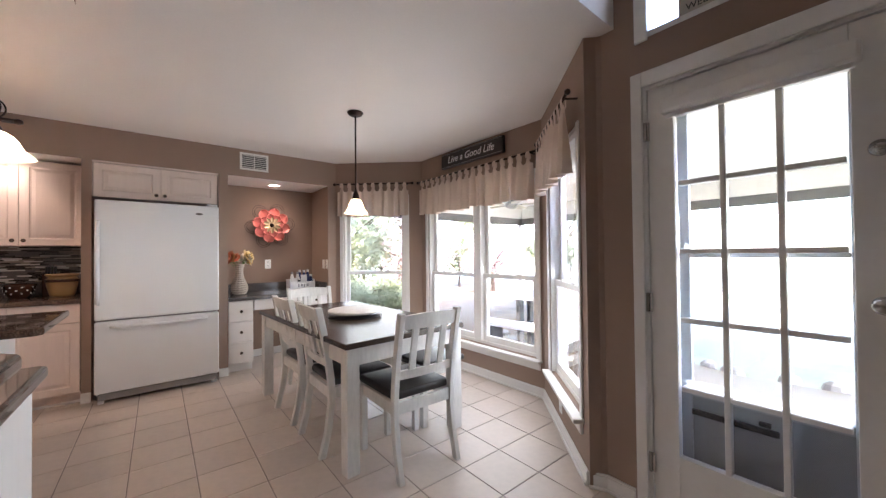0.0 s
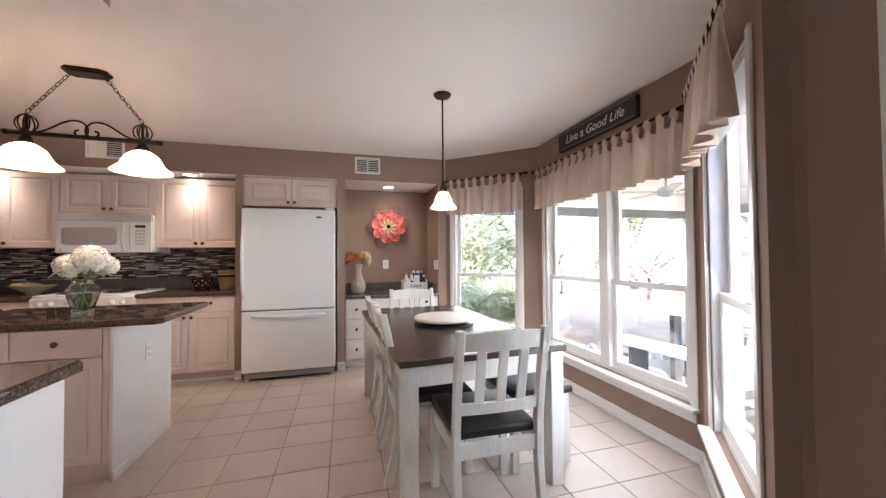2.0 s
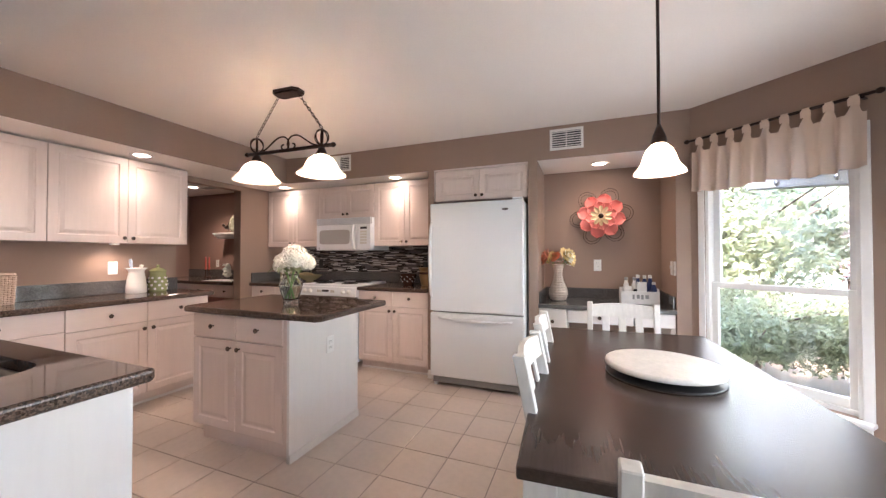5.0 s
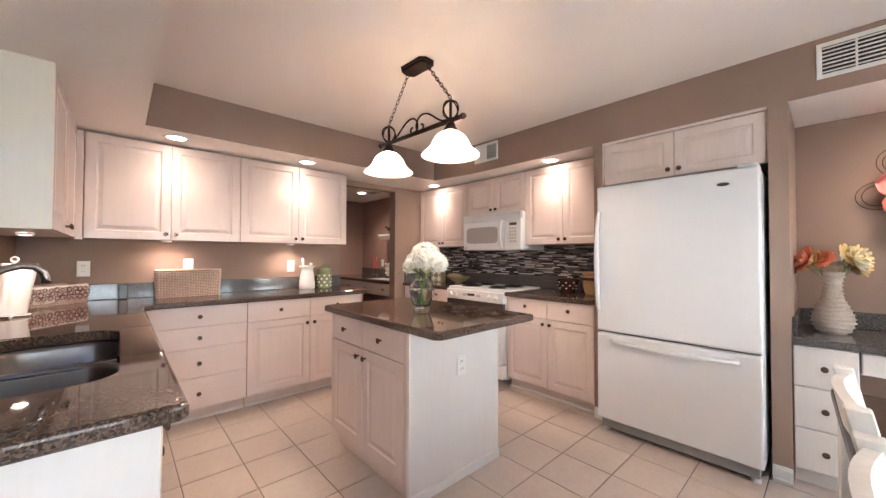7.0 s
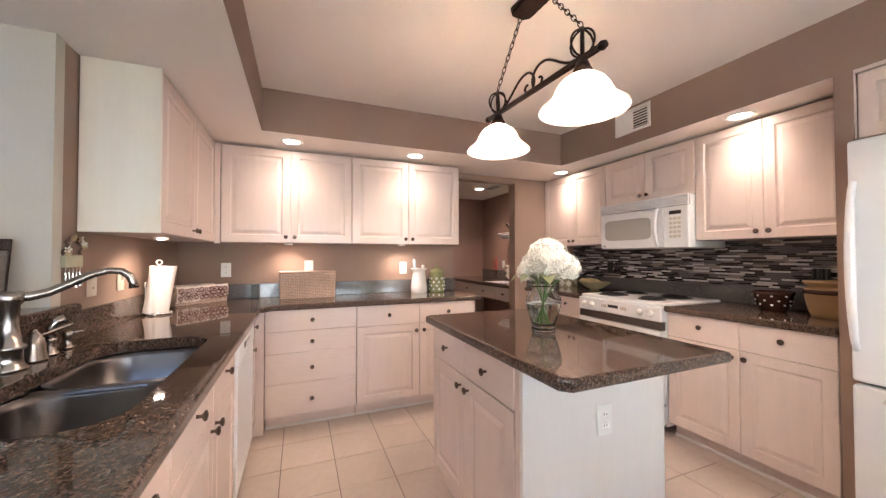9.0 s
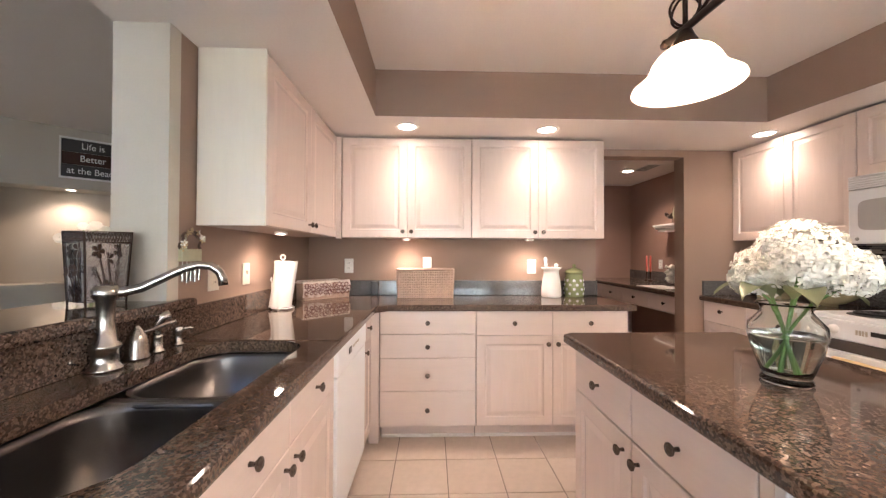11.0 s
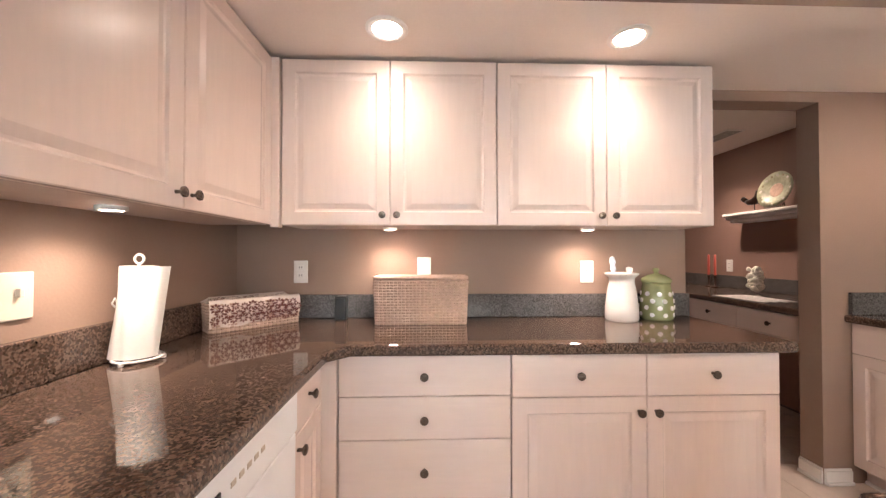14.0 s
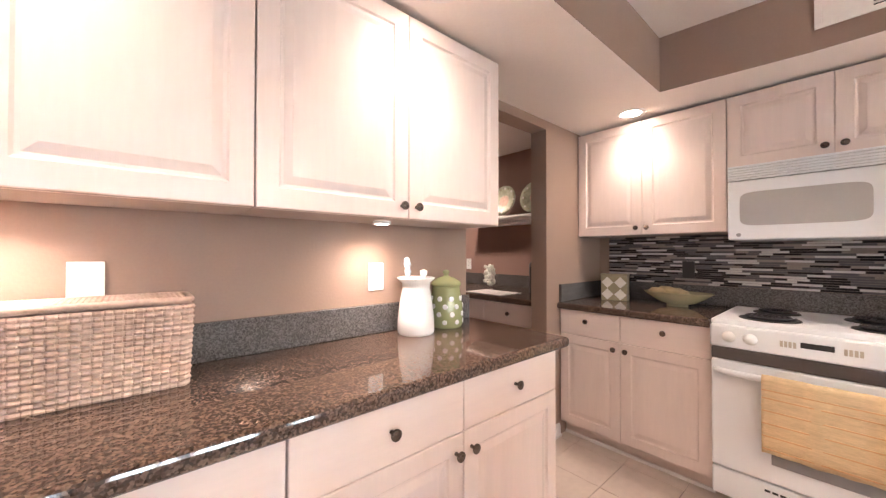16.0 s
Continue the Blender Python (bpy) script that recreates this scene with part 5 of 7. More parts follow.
# ---- desk niche ----
dk = thing("built_in_desk", "white built-in desk with drawers and kneehole", "desk", pose(0.669, 4.395, 0))
part("drawer_stack", boxed(0.001, 0.245, 0.022, 0.585, 0.09, 0.776, 0.002), M_PANEL, dk)
part("toe_kick", boxed(0.002, 0.243, 0.07, 0.58, 0, 0.09), M_PANEL, dk)
for a, b in ((0.10, 0.32), (0.325, 0.545), (0.55, 0.77)):
    d_ = part("drawer", boxed(0.004, 0.242, 0, 0.021, a, b, 0.004), M_PANEL, dk)
    part("knob", knob_bm(0.123, (a + b) / 2, 0), M_KNOB, d_, "dark knob", smooth=True)
for a, b in ((0.25, 0.78), (0.79, 1.085)):
    part("drawer_box", boxed(a, b, 0.022, 0.5, 0.655, 0.776, 0.002), M_PANEL, dk)
    d_ = part("drawer", boxed(a + 0.003, b - 0.003, 0, 0.021, 0.66, 0.77, 0.004), M_PANEL, dk)
    part("knob", knob_bm((a + b) / 2, 0.715, 0), M_KNOB, d_, "dark knob", smooth=True)
part("side_panel", boxed(1.05, 1.087, 0.022, 0.585, 0, 0.655, 0.002), M_PANEL, dk)
solid("worktop", slab([(0.67, 4.365), (1.755, 4.365), (1.755, 4.983), (0.67, 4.983)], 0.778, 0.816, 0.01), M_EDGE, "grey granite desk top", "worktop")
bm = bmesh.new()
box(bm, 0.69, 1.736, 4.964, 4.9835, 0.8165, 0.92, 0.003)
box(bm, 0.6695, 0.689, 4.42, 4.9835, 0.8165, 0.92, 0.003)
box(bm, 1.7365, 1.7555, 4.42, 4.9835, 0.8165, 0.92, 0.003)
solid("backsplash", bm, M_EDGE, "low granite backsplash round the desk", "backsplash", kind="structure")
M_CERAM = material("woven_cream_ceramic", (0.50, 0.42, 0.35), 0.6, vary=0.2, grain=70, bump=0.25)
vs_ = thing("desk_vase", "cream woven-texture vase of coral and yellow flowers", "vase", pose(0.825, 4.70, 0.816))
prof = [(0, 0), (0.055, 0), (0.075, 0.02), (0.088, 0.06), (0.086, 0.10), (0.068, 0.15), (0.046, 0.20), (0.038, 0.25), (0.040, 0.30), (0.052, 0.345), (0.056, 0.355), (0.050, 0.352), (0.034, 0.30), (0, 0.29)]
part("body", lathe(prof, 28), M_CERAM, vs_, smooth=True)
for k in range(14):
    z = 0.015 + k * 0.024
    rr = np.interp(z, [0, 0.02, 0.06, 0.10, 0.15, 0.20, 0.25, 0.30, 0.345], [0.055, 0.075, 0.088, 0.086, 0.068, 0.046, 0.038, 0.040, 0.052])
    part("woven_band", tube([((rr + 0.001 + 0.0016 * math.cos(14 * t)) * math.cos(t), (rr + 0.001 + 0.0016 * math.cos(14 * t)) * math.sin(t), z) for t in [2 * math.pi * j / 56 for j in range(56)]], 0.005, 5, closed=True), M_CERAM, vs_)


def blossom(n, r, dish, rows=2):
    bm = bmesh.new()
    for q in range(rows):
        for k in range(n):
            a = 2 * math.pi * (k + 0.5 * q) / n
            sc = 1 - 0.35 * q
            c, s = math.cos(a), math.sin(a)
            pts = [(0.1, -0.05), (0.6, -0.30), (0.95, -0.2), (1.0, 0.0), (0.95, 0.2), (0.6, 0.30), (0.1, 0.05)]
            vv = [bm.verts.new(((u * c - w * s) * r * sc, (u * s + w * c) * r * sc, dish * r * u * u * (1 + q) + 0.004 * q)) for u, w in pts]
            bm.faces.new(vv)
    return bm


M_YEL = material("pale_yellow_petal", (0.72, 0.56, 0.26), 0.6)
M_PEACH = material("peach_petal", (0.72, 0.25, 0.14), 0.6, vary=0.2)
rnd = random.Random(5)
for k in range(14):
    a, rr = rnd.uniform(0, 6.28), 0.13 * math.sqrt(rnd.random())
    z = 0.41 + 0.05 * (1 - rr / 0.13) + rnd.uniform(-0.015, 0.015)
    x, y = rr * math.cos(a) * 1.15, rr * math.sin(a)
    part("stem", tube([(x * 0.2, y * 0.2, 0.30), (x * 0.7, y * 0.7, z - 0.04), (x, y, z)], 0.0025, 5), M_STEM, vs_)
    f_ = part("blossom", blossom(9, rnd.uniform(0.062, 0.082), 0.3), rnd.choice((M_PEACH, M_YEL, M_YEL, M_PETAL, M_PEACH)), vs_, smooth=True)
    f_.matrix_basis = look((x, y, z), (x - x * 3, y + 0.10, z - 0.09))
M_NAVY = material("navy_label", (0.02, 0.04, 0.14), 0.4)
cd = thing("desk_caddy", "white wooden caddy filled with bottles and packets", "caddy", pose(1.53, 4.74, 0.816))
part("front", boxed(-0.155, 0.155, -0.09, -0.078, 0, 0.115, 0.003), M_CHALK, cd)
part("back", boxed(-0.155, 0.155, 0.078, 0.09, 0, 0.14, 0.003), M_CHALK, cd)
for x in (-0.149, 0.149):
    part("side", boxed(x - 0.006, x + 0.006, -0.0775, 0.0775, 0, 0.14, 0.003), M_CHALK, cd)
part("bottom", boxed(-0.142, 0.142, -0.0775, 0.0775, 0, 0.01), M_CHALK, cd)
bm = bmesh.new()
for k, w in enumerate((0.02, 0.03, 0.025, 0.035)):
    box(bm, -0.06 + k * 0.034, -0.06 + k * 0.034 + w * 0.8, -0.0915, -0.0895, 0.045 + 0.006 * (k % 2), 0.085)
part("lettering", bm, M_GREY, cd, "illegible grey script")
for x, y, h, mt in ((-0.10, 0.03, 0.235, M_CHALK), (-0.03, 0.03, 0.235, M_CHALK), (0.10, 0.04, 0.26, M_NAVY), (0.055, 0.045, 0.255, M_NAVY), (0.0, 0.045, 0.26, M_NAVY), (0.118, -0.03, 0.20, M_NAVY), (-0.03, -0.03, 0.15, M_BLACK)):
    b_ = part("bottle", lathe([(0, 0.011), (0.024, 0.011), (0.025, h * 0.62), (0.022, h * 0.72), (0.014, h * 0.84), (0.014, h * 0.9), (0, h * 0.9)], 18, at=(x, y, 0)), mt, cd, smooth=True)
    part("cap", lathe([(0.0155, h * 0.88), (0.0155, h), (0, h)], 14, at=(x, y, 0)), M_CHALK if mt is not M_CHALK else M_GREY, b_)
for x, w, h in ((-0.095, 0.06, 0.16), (0.02, 0.075, 0.20)):
    part("packet", boxed(x - w / 2, x + w / 2, -0.066, -0.052, 0.011, h, 0.002), M_CHALK, cd)

# ---- vase of hydrangeas on the island ----
hv = thing("flower_vase", "clear glass vase of white hydrangeas with water", "vase", pose(-0.955, 3.045, CT))
outer = [(0, 0), (0.052, 0), (0.056, 0.006), (0.050, 0.018), (0.058, 0.04), (0.074, 0.09), (0.083, 0.13), (0.080, 0.155), (0.060, 0.18), (0.052, 0.192), (0.058, 0.207), (0.066, 0.212)]
inner = [(0.062, 0.212), (0.054, 0.206), (0.048, 0.192), (0.056, 0.178), (0.076, 0.154), (0.079, 0.13), (0.070, 0.09), (0.054, 0.042), (0.046, 0.026), (0, 0.024)]
g = part("glass_body", lathe(outer + inner, 40), M_VASE, hv, smooth=True)
g.visible_shadow = False
g = part("water", lathe([(0, 0.0245), (0.0455, 0.0265), (0.0535, 0.0425), (0.0695, 0.09), (0.0780, 0.125), (0.0782, 0.13), (0, 0.13)], 40), M_WATER, hv, smooth=True)
g.visible_shadow = False
rnd = random.Random(11)
heads = [(0.045, -0.01, 0.335, 0.092), (-0.105, 0.03, 0.305, 0.062), (0.095, 0.05, 0.295, 0.062), (-0.02, 0.075, 0.30, 0.068), (-0.045, -0.05, 0.275, 0.05)]
for x, y, z, r in heads:
    part("stem", tube([(-x * 0.3, -y * 0.3, 0.03), (x * 0.12, y * 0.12, 0.15), (x * 0.5, y * 0.5, 0.22), (x, y, z - r * 0.5)], 0.004, 6), M_STEM, hv, smooth=True)
    bm = bmesh.new()
    n = int(3600 * r)
    for k in range(n):
        zz = 1 - 1.75 * (k + 0.5) / n
        a = k * 2.39996
        q = math.sqrt(max(0, 1 - zz * zz))
        nrm = Vector((q * math.cos(a), q * math.sin(a), zz))
        c = Vector((x, y, z)) + nrm * r * (1 + rnd.uniform(-0.10, 0.06)) * Vector((1, 1, 0.85)).length / 1.65
        tilt = (nrm + Vector((rnd.uniform(-0.5, 0.5), rnd.uniform(-0.5, 0.5), rnd.uniform(-0.4, 0.4)))).normalized()
        e1 = tilt.orthogonal().normalized()
        e2 = tilt.cross(e1)
        s = rnd.uniform(0.011, 0.0155)
        for p in range(4):
            t = p * math.pi / 2 + rnd.uniform(-0.2, 0.2)
            u, w_ = e1 * math.cos(t) + e2 * math.sin(t), e2 * math.cos(t) - e1 * math.sin(t)
            bm.faces.new([bm.verts.new(c + d_) for d_ in (u * s * 0.08, u * s * 0.6 - w_ * s * 0.45 + tilt * s * 0.16, u * s * 1.02 + tilt * s * 0.08, u * s * 0.6 + w_ * s * 0.45 + tilt * s * 0.16)])
    part("flower_head", bm, M_PETAL, hv, "white hydrangea head")
for ang, ln in ((2.6, 0.12), (-0.5, 0.13), (3.9, 0.11), (0.6, 0.10), (-1.4, 0.10)):
    bm = bmesh.new()
    c, s = math.cos(ang), math.sin(ang)
    prev = None
    for k in range(9):
        t = k / 8
        half = 0.036 * math.sin(math.pi * (0.04 + 0.95 * t)) ** 0.8
        d_ = 0.045 + ln * t
        z = 0.225 + 0.05 * math.sin(t * 2.6) - 0.03 * t
        cur = [bm.verts.new((c * d_ - s * half * q, s * d_ + c * half * q, z + abs(q) * 0.010)) for q in (-1, 0, 1)]
        if prev:
            for j in range(2):
                bm.faces.new((prev[j], prev[j + 1], cur[j + 1], cur[j]))
        prev = cur
    part("leaf", bm, M_LEAFD, hv, "dark green leaf", smooth=True)

# ---- things on the worktops ----
def basket(name, label, m, sx, sy, h, lid):
    b = thing(name, label, "basket", m)
    part("inner", boxed(-sx + 0.012, sx - 0.012, -sy + 0.012, sy - 0.012, 0.002, h - 0.004), M_WICKER, b)
    rows = int(h / 0.0122)
    per = [(-sx, -sy), (sx, -sy), (sx, sy), (-sx, sy)]
    for r in range(rows):
        z = 0.006 + (h - 0.012) * r / (rows - 1)
        fl_ = 1 + 0.04 * (z / h)
        pts = []
        k = 0
        for (x0, y0), (x1, y1) in zip(per, per[1:] + per[:1]):
            ln = math.hypot(x1 - x0, y1 - y0)
            n = max(6, int(ln / 0.017))
            nx, ny = (y1 - y0) / ln, -(x1 - x0) / ln
            for i in range(n):
                for e in (0.04, 0.30, 0.70, 0.96):
                    t = (i + e) / n
                    w = (0.0046 if 0.1 < e < 0.9 else 0.0006) + (0.0016 if (k + r) % 2 else 0.0)
                    pts.append(((x0 + (x1 - x0) * t) * fl_ + nx * w, (y0 + (y1 - y0) * t) * fl_ + ny * w, z))
                k += 1
        part("strand", tube(pts, 0.0064, 6, closed=True), M_WICKER, b)
    if lid:
        l_ = part("lid", boxed(-sx * 1.05, sx * 1.05, -sy * 1.05, sy * 1.05, h + 0.001, h + 0.012, 0.005), M_WICKER, b)
        part("rim", tube([(x * 1.06, y * 1.06, h + 0.012) for x, y in rounded(-sx, sx, -sy, sy, 0.02, 4)], 0.008, 6, closed=True), M_WICKER, l_, smooth=True)
        for i in range(int(2 * sy / 0.012)):
            y = -sy + 0.006 + i * 0.012
            n = 40
            part("strand", tube([(-sx + 2 * sx * q / n, y, h + 0.0135 + 0.003 * (1 if (q + i) % 2 else -1)) for q in range(n + 1)], 0.0052, 5), M_WICKER, l_)
        for s in (-1, 1):
            part("handle_loop", tube([(sx * 0.80 * s, -sy - 0.006 + 0.004 * math.sin(t), h - 0.02 + 0.012 * math.cos(t)) for t in [2 * math.pi * q / 12 for q in range(12)]], 0.003, 5, closed=True), M_WICKER, b)
    return b


basket("wicker_basket", "lidded rectangular woven seagrass basket on the worktop", pose(-2.815, 2.04, CT, 0, 0, 90), 0.205, 0.078, 0.205, True)
lb = basket("bread_basket", "low woven basket lined with floral cloth", pose(-2.757, 1.25, CT, 0, 0, 135), 0.180, 0.080, 0.122, False)
M_FLORAL = material("floral_cloth", (0.80, 0.72, 0.66), 0.9, vary=0.06, grain=60)
M_BLOOM = material("maroon_print", (0.15, 0.05, 0.042), 0.9, vary=0.3)
def print_flower(r, n):
    """A flat flower of n slender petals round a small open centre."""
    bm = bmesh.new()
    for k in range(n):
        a = 2 * math.pi * k / n
        u, w_ = Vector((math.cos(a), math.sin(a), 0)), Vector((-math.sin(a), math.cos(a), 0))
        lo = [bm.verts.new(v) for v in (u * r * 0.22, u * r * 0.68 - w_ * r * 0.23, u * r, u * r * 0.68 + w_ * r * 0.23)]
        bm.faces.new(lo)
    return bm


bm = bmesh.new()
prev = None
n = 40
for k in range(n + 1):
    x = -0.190 + 0.380 * k / n
    wv = 0.004 * math.sin(k * 0.8) + 0.003 * math.sin(k * 0.31)
    low = 0.020 + 0.034 * (k / n) ** 2 + 0.004 * math.sin(k * 0.45)
    cur = [bm.verts.new((x, y + (wv if i < 4 else 0), z)) for i, (y, z) in enumerate(((-0.092, low), (-0.097, 0.07), (-0.097, 0.105), (-0.09, 0.13), (-0.078, 0.136), (-0.055, 0.126), (0, 0.118), (0.06, 0.126), (0.082, 0.136)))]
    if prev:
        for j in range(8):
            bm.faces.new((prev[j], cur[j], cur[j + 1], prev[j + 1]))
    prev = cur
part("cloth", bm, M_FLORAL, lb, "cream cloth with maroon flowers", smooth=True)
rnd = random.Random(3)
for k in range(46):
    x, z = -0.172 + 0.036 * (k % 10) + (0.014 if k // 10 % 2 else 0.0) + rnd.uniform(-0.004, 0.004), 0.052 + 0.027 * (k // 10) + rnd.uniform(-0.003, 0.003)
    bm = print_flower(rnd.uniform(0.017, 0.024), 8)
    f_ = part("printed_flower", bm, M_BLOOM, lb, "maroon printed flower")
    f_.matrix_basis = pose(x, -0.1085, z, 90, 0, 0) if k < 30 else pose(x, -0.055 + 0.028 * (k % 4), 0.134, 0, 0, 0)
M_PAPER = material("white_paper", (0.84, 0.82, 0.78), 0.9, vary=0.04, grain=140, bump=0.12)
pt_ = thing("paper_towel_holder", "white wire stand with paper towel roll", "towel holder", pose(-2.205, 1.185, CT))
part("base", tube([(0.062 * math.cos(t), 0.062 * math.sin(t), 0.012) for t in [2 * math.pi * k / 32 for k in range(32)]], 0.004, 6, closed=True), M_WHITE, pt_, smooth=True)
for k in range(3):
    a = 2 * math.pi * k / 3
    part("foot", lathe([(0, 0), (0.007, 0.002), (0.007, 0.012), (0, 0.014)], 10, at=(0.062 * math.cos(a), 0.062 * math.sin(a), 0)), M_WHITE, pt_)
    part("spoke", tube([(0, 0, 0.012), (0.062 * math.cos(a), 0.062 * math.sin(a), 0.012)], 0.003, 6), M_WHITE, pt_)
part("post", tube([(0, 0, 0.012), (0, 0, 0.302)], 0.005, 8), M_WHITE, pt_)
part("loop", tube([(0.0, 0.014 * math.cos(t), 0.315 + 0.014 * math.sin(t)) for t in [2 * math.pi * k / 20 for k in range(20)]], 0.004, 6, closed=True), M_WHITE, pt_, smooth=True)
part("roll", lathe([(0.016, 0.022), (0.047, 0.022), (0.048, 0.03), (0.048, 0.287), (0.047, 0.293), (0.016, 0.293)], 40), M_PAPER, pt_, "white paper roll", smooth=True).matrix_basis = Matrix(((1, 0, 0, 0), (0, 1, 0.055, -0.008), (0, 0, 1, 0), (0, 0, 0, 1)))
bm = bmesh.new()
prev = None
for k in range(25):
    a = radians(110 - 220 * k / 24)
    cur = []
    for j in range(8):
        z = 0.016 + 0.276 * j / 7
        up = (z - 0.016) / 0.276
        flap = max(0.0, (a - 0.75) / 1.15) ** 1.5 * (0.010 + 0.024 * up)
        foot = max(0.0, (-a - 0.35) / 1.5) * 0.026 * (1 - up) ** 1.3
        rr = 0.0498 + flap + foot + 0.0012 * math.sin(9 * a + 5 * z)
        cur.append(bm.verts.new((rr * math.cos(a) + 0.5 * (flap + foot), rr * math.sin(a) + 0.055 * (z - 0.15), z)))
    if prev:
        for j in range(7):
            bm.faces.new((prev[j], prev[j + 1], cur[j + 1], cur[j]))
    prev = cur
part("loose_sheet", bm, M_PAPER, pt_, smooth=True)
part("side_arm", tube([(0.0, -0.062, 0.012), (0.0, -0.066, 0.1), (0.0, -0.066, 0.18), (0.012, -0.062, 0.195), (0.02, -0.064, 0.18), (0.008, -0.066, 0.168)], 0.003, 6), M_WHITE, pt_, smooth=True)
sp = thing("speaker_box", "small black electronic box against the backsplash", "speaker", pose(-2.885, 1.635, CT))
part("body", boxed(-0.03, 0.03, -0.028, 0.028, 0.0, 0.118, 0.006), M_BLACK, sp)
part("front_grille", boxed(0.0302, 0.033, -0.023, 0.023, 0.008, 0.11, 0.002), M_BLACK, sp)
M_CROCK = material("white_glazed_ceramic", (0.82, 0.80, 0.77), 0.15, vary=0.02)
ck_ = thing("utensil_crock", "white ceramic crock holding small utensils", "crock", pose(-2.822, 3.04, CT))
part("body", lathe([(0, 0), (0.072, 0), (0.078, 0.01), (0.077, 0.06), (0.068, 0.14), (0.058, 0.19), (0.060, 0.212), (0.078, 0.228), (0.080, 0.234), (0.074, 0.235), (0.054, 0.212), (0.052, 0.19), (0.06, 0.14), (0.066, 0.06), (0, 0.02)], 36), M_CROCK, ck_, smooth=True)
M_BLUE = material("blue_painted_handle", (0.50, 0.58, 0.68), 0.35, vary=0.55, grain=70)
part("utensil", lathe([(0, 0.03), (0.009, 0.03), (0.009, 0.24), (0.014, 0.26), (0.010, 0.275), (0.015, 0.29), (0.010, 0.315), (0, 0.32)], 14, m=Matrix.Translation((0, -0.02, 0)) @ Matrix.Rotation(radians(5), 4, "X")), M_BLUE, ck_, "blue and white painted handle", smooth=True)
part("utensil", lathe([(0, 0.03), (0.008, 0.03), (0.008, 0.235), (0.016, 0.245), (0.016, 0.262), (0, 0.268)], 14, m=Matrix.Translation((0, 0.018, 0)) @ Matrix.Rotation(radians(-5), 4, "X")), M_CROCK, ck_, smooth=True)
M_GREEN = material("green_glaze", (0.31, 0.33, 0.16), 0.18, vary=0.1)
gc = thing("polka_dot_canister", "green glazed canister with white dots and lid", "canister", pose(-2.85, 3.235, CT))
part("body", lathe([(0, 0), (0.070, 0), (0.076, 0.01), (0.078, 0.05), (0.075, 0.10), (0.064, 0.17), (0.062, 0.185), (0, 0.185)], 36), M_GREEN, gc, smooth=True)
part("lid", lathe([(0.066, 0.186), (0.070, 0.192), (0.066, 0.205), (0.040, 0.222), (0.012, 0.230), (0.010, 0.238), (0.016, 0.248), (0.010, 0.258), (0, 0.26)], 36), M_GREEN, gc, smooth=True)
rnd = random.Random(8)
for k in range(32):
    z = 0.028 + 0.034 * (k % 4)
    a = 2 * math.pi * (k // 4) / 8 + 0.39 * (k % 2) + rnd.uniform(-0.08, 0.08)
    rr = np.interp(z, [0, 0.05, 0.10, 0.17], [0.073, 0.078, 0.075, 0.064])
    part("dot", lathe([(0, 0.004), (0.010, 0.0032), (0.0125, -0.002)], 12, m=Matrix.Translation((rr * math.cos(a), rr * math.sin(a), z)) @ Matrix.Rotation(a, 4, "Z") @ Matrix.Rotation(radians(90), 4, "Y")), M_CROCK, gc)
M_TINW = material("cream_diamond", (0.80, 0.77, 0.70), 0.4)
M_TING = material("sage_diamond", (0.36, 0.315, 0.20), 0.4)
tn = thing("diamond_box", "square tin with cream and green diamonds", "tin", pose(-2.73, 4.77, CT, 0, 0, 12))
part("body", boxed(-0.085, 0.085, -0.05, 0.05, 0, 0.172, 0.004), M_TING, tn)
part("lid", boxed(-0.087, 0.087, -0.052, 0.052, 0.1725, 0.19, 0.004), M_TING, tn)
for cx in (-0.0425, 0.0425):
    for cz in (0.044, 0.128):
        bm = bmesh.new()
        lo = [bm.verts.new((cx + dx, -0.0495, cz + dz)) for dx, dz in ((-0.040, 0), (0, -0.040), (0.040, 0), (0, 0.040))]
        hi = [bm.verts.new((v.co.x, -0.0518, v.co.z)) for v in lo]
        bm.faces.new(hi)
        for k in range(4):
            bm.faces.new((lo[k], lo[(k + 1) % 4], hi[(k + 1) % 4], hi[k]))
        part("diamond", bm, M_TINW, tn, "cream diamond")
M_BOWL = material("olive_glaze", (0.36, 0.31, 0.18), 0.22, vary=0.2, grain=10)
bw = thing("oval_bowl", "olive green oval ceramic bowl", "bowl", pose(-2.34, 4.76, CT))
part("body", lathe([(0, 0), (0.06, 0), (0.06, 0.014), (0.10, 0.024), (0.15, 0.055), (0.185, 0.088), (0.196, 0.090), (0.185, 0.080), (0.145, 0.05), (0.09, 0.03), (0, 0.022)], 40, squash=0.55), M_BOWL, bw, smooth=True)
M_STRAW = material("dried_loofah", (0.48, 0.36, 0.19), 0.8, vary=0.3)
for k in range(3):
    part("bread_roll", lathe([(0, -0.07), (0.022, -0.05), (0.03, 0), (0.022, 0.05), (0, 0.07)], 12, m=Matrix.Translation((-0.09 + 0.045 * k, 0.02 * k - 0.02, 0.085 + 0.008 * (k % 2))) @ Matrix.Rotation(radians(25 - 14 * k), 4, "Z") @ Matrix.Rotation(radians(100), 4, "Y")), M_STRAW, bw, "straw-coloured roll", smooth=True)
M_CHOC = material("chocolate_glaze", (0.05, 0.022, 0.016), 0.2, vary=0.1)
db = thing("polka_dot_bowl", "dark brown bowl with white dots", "bowl", pose(-0.86, 4.74, CT))
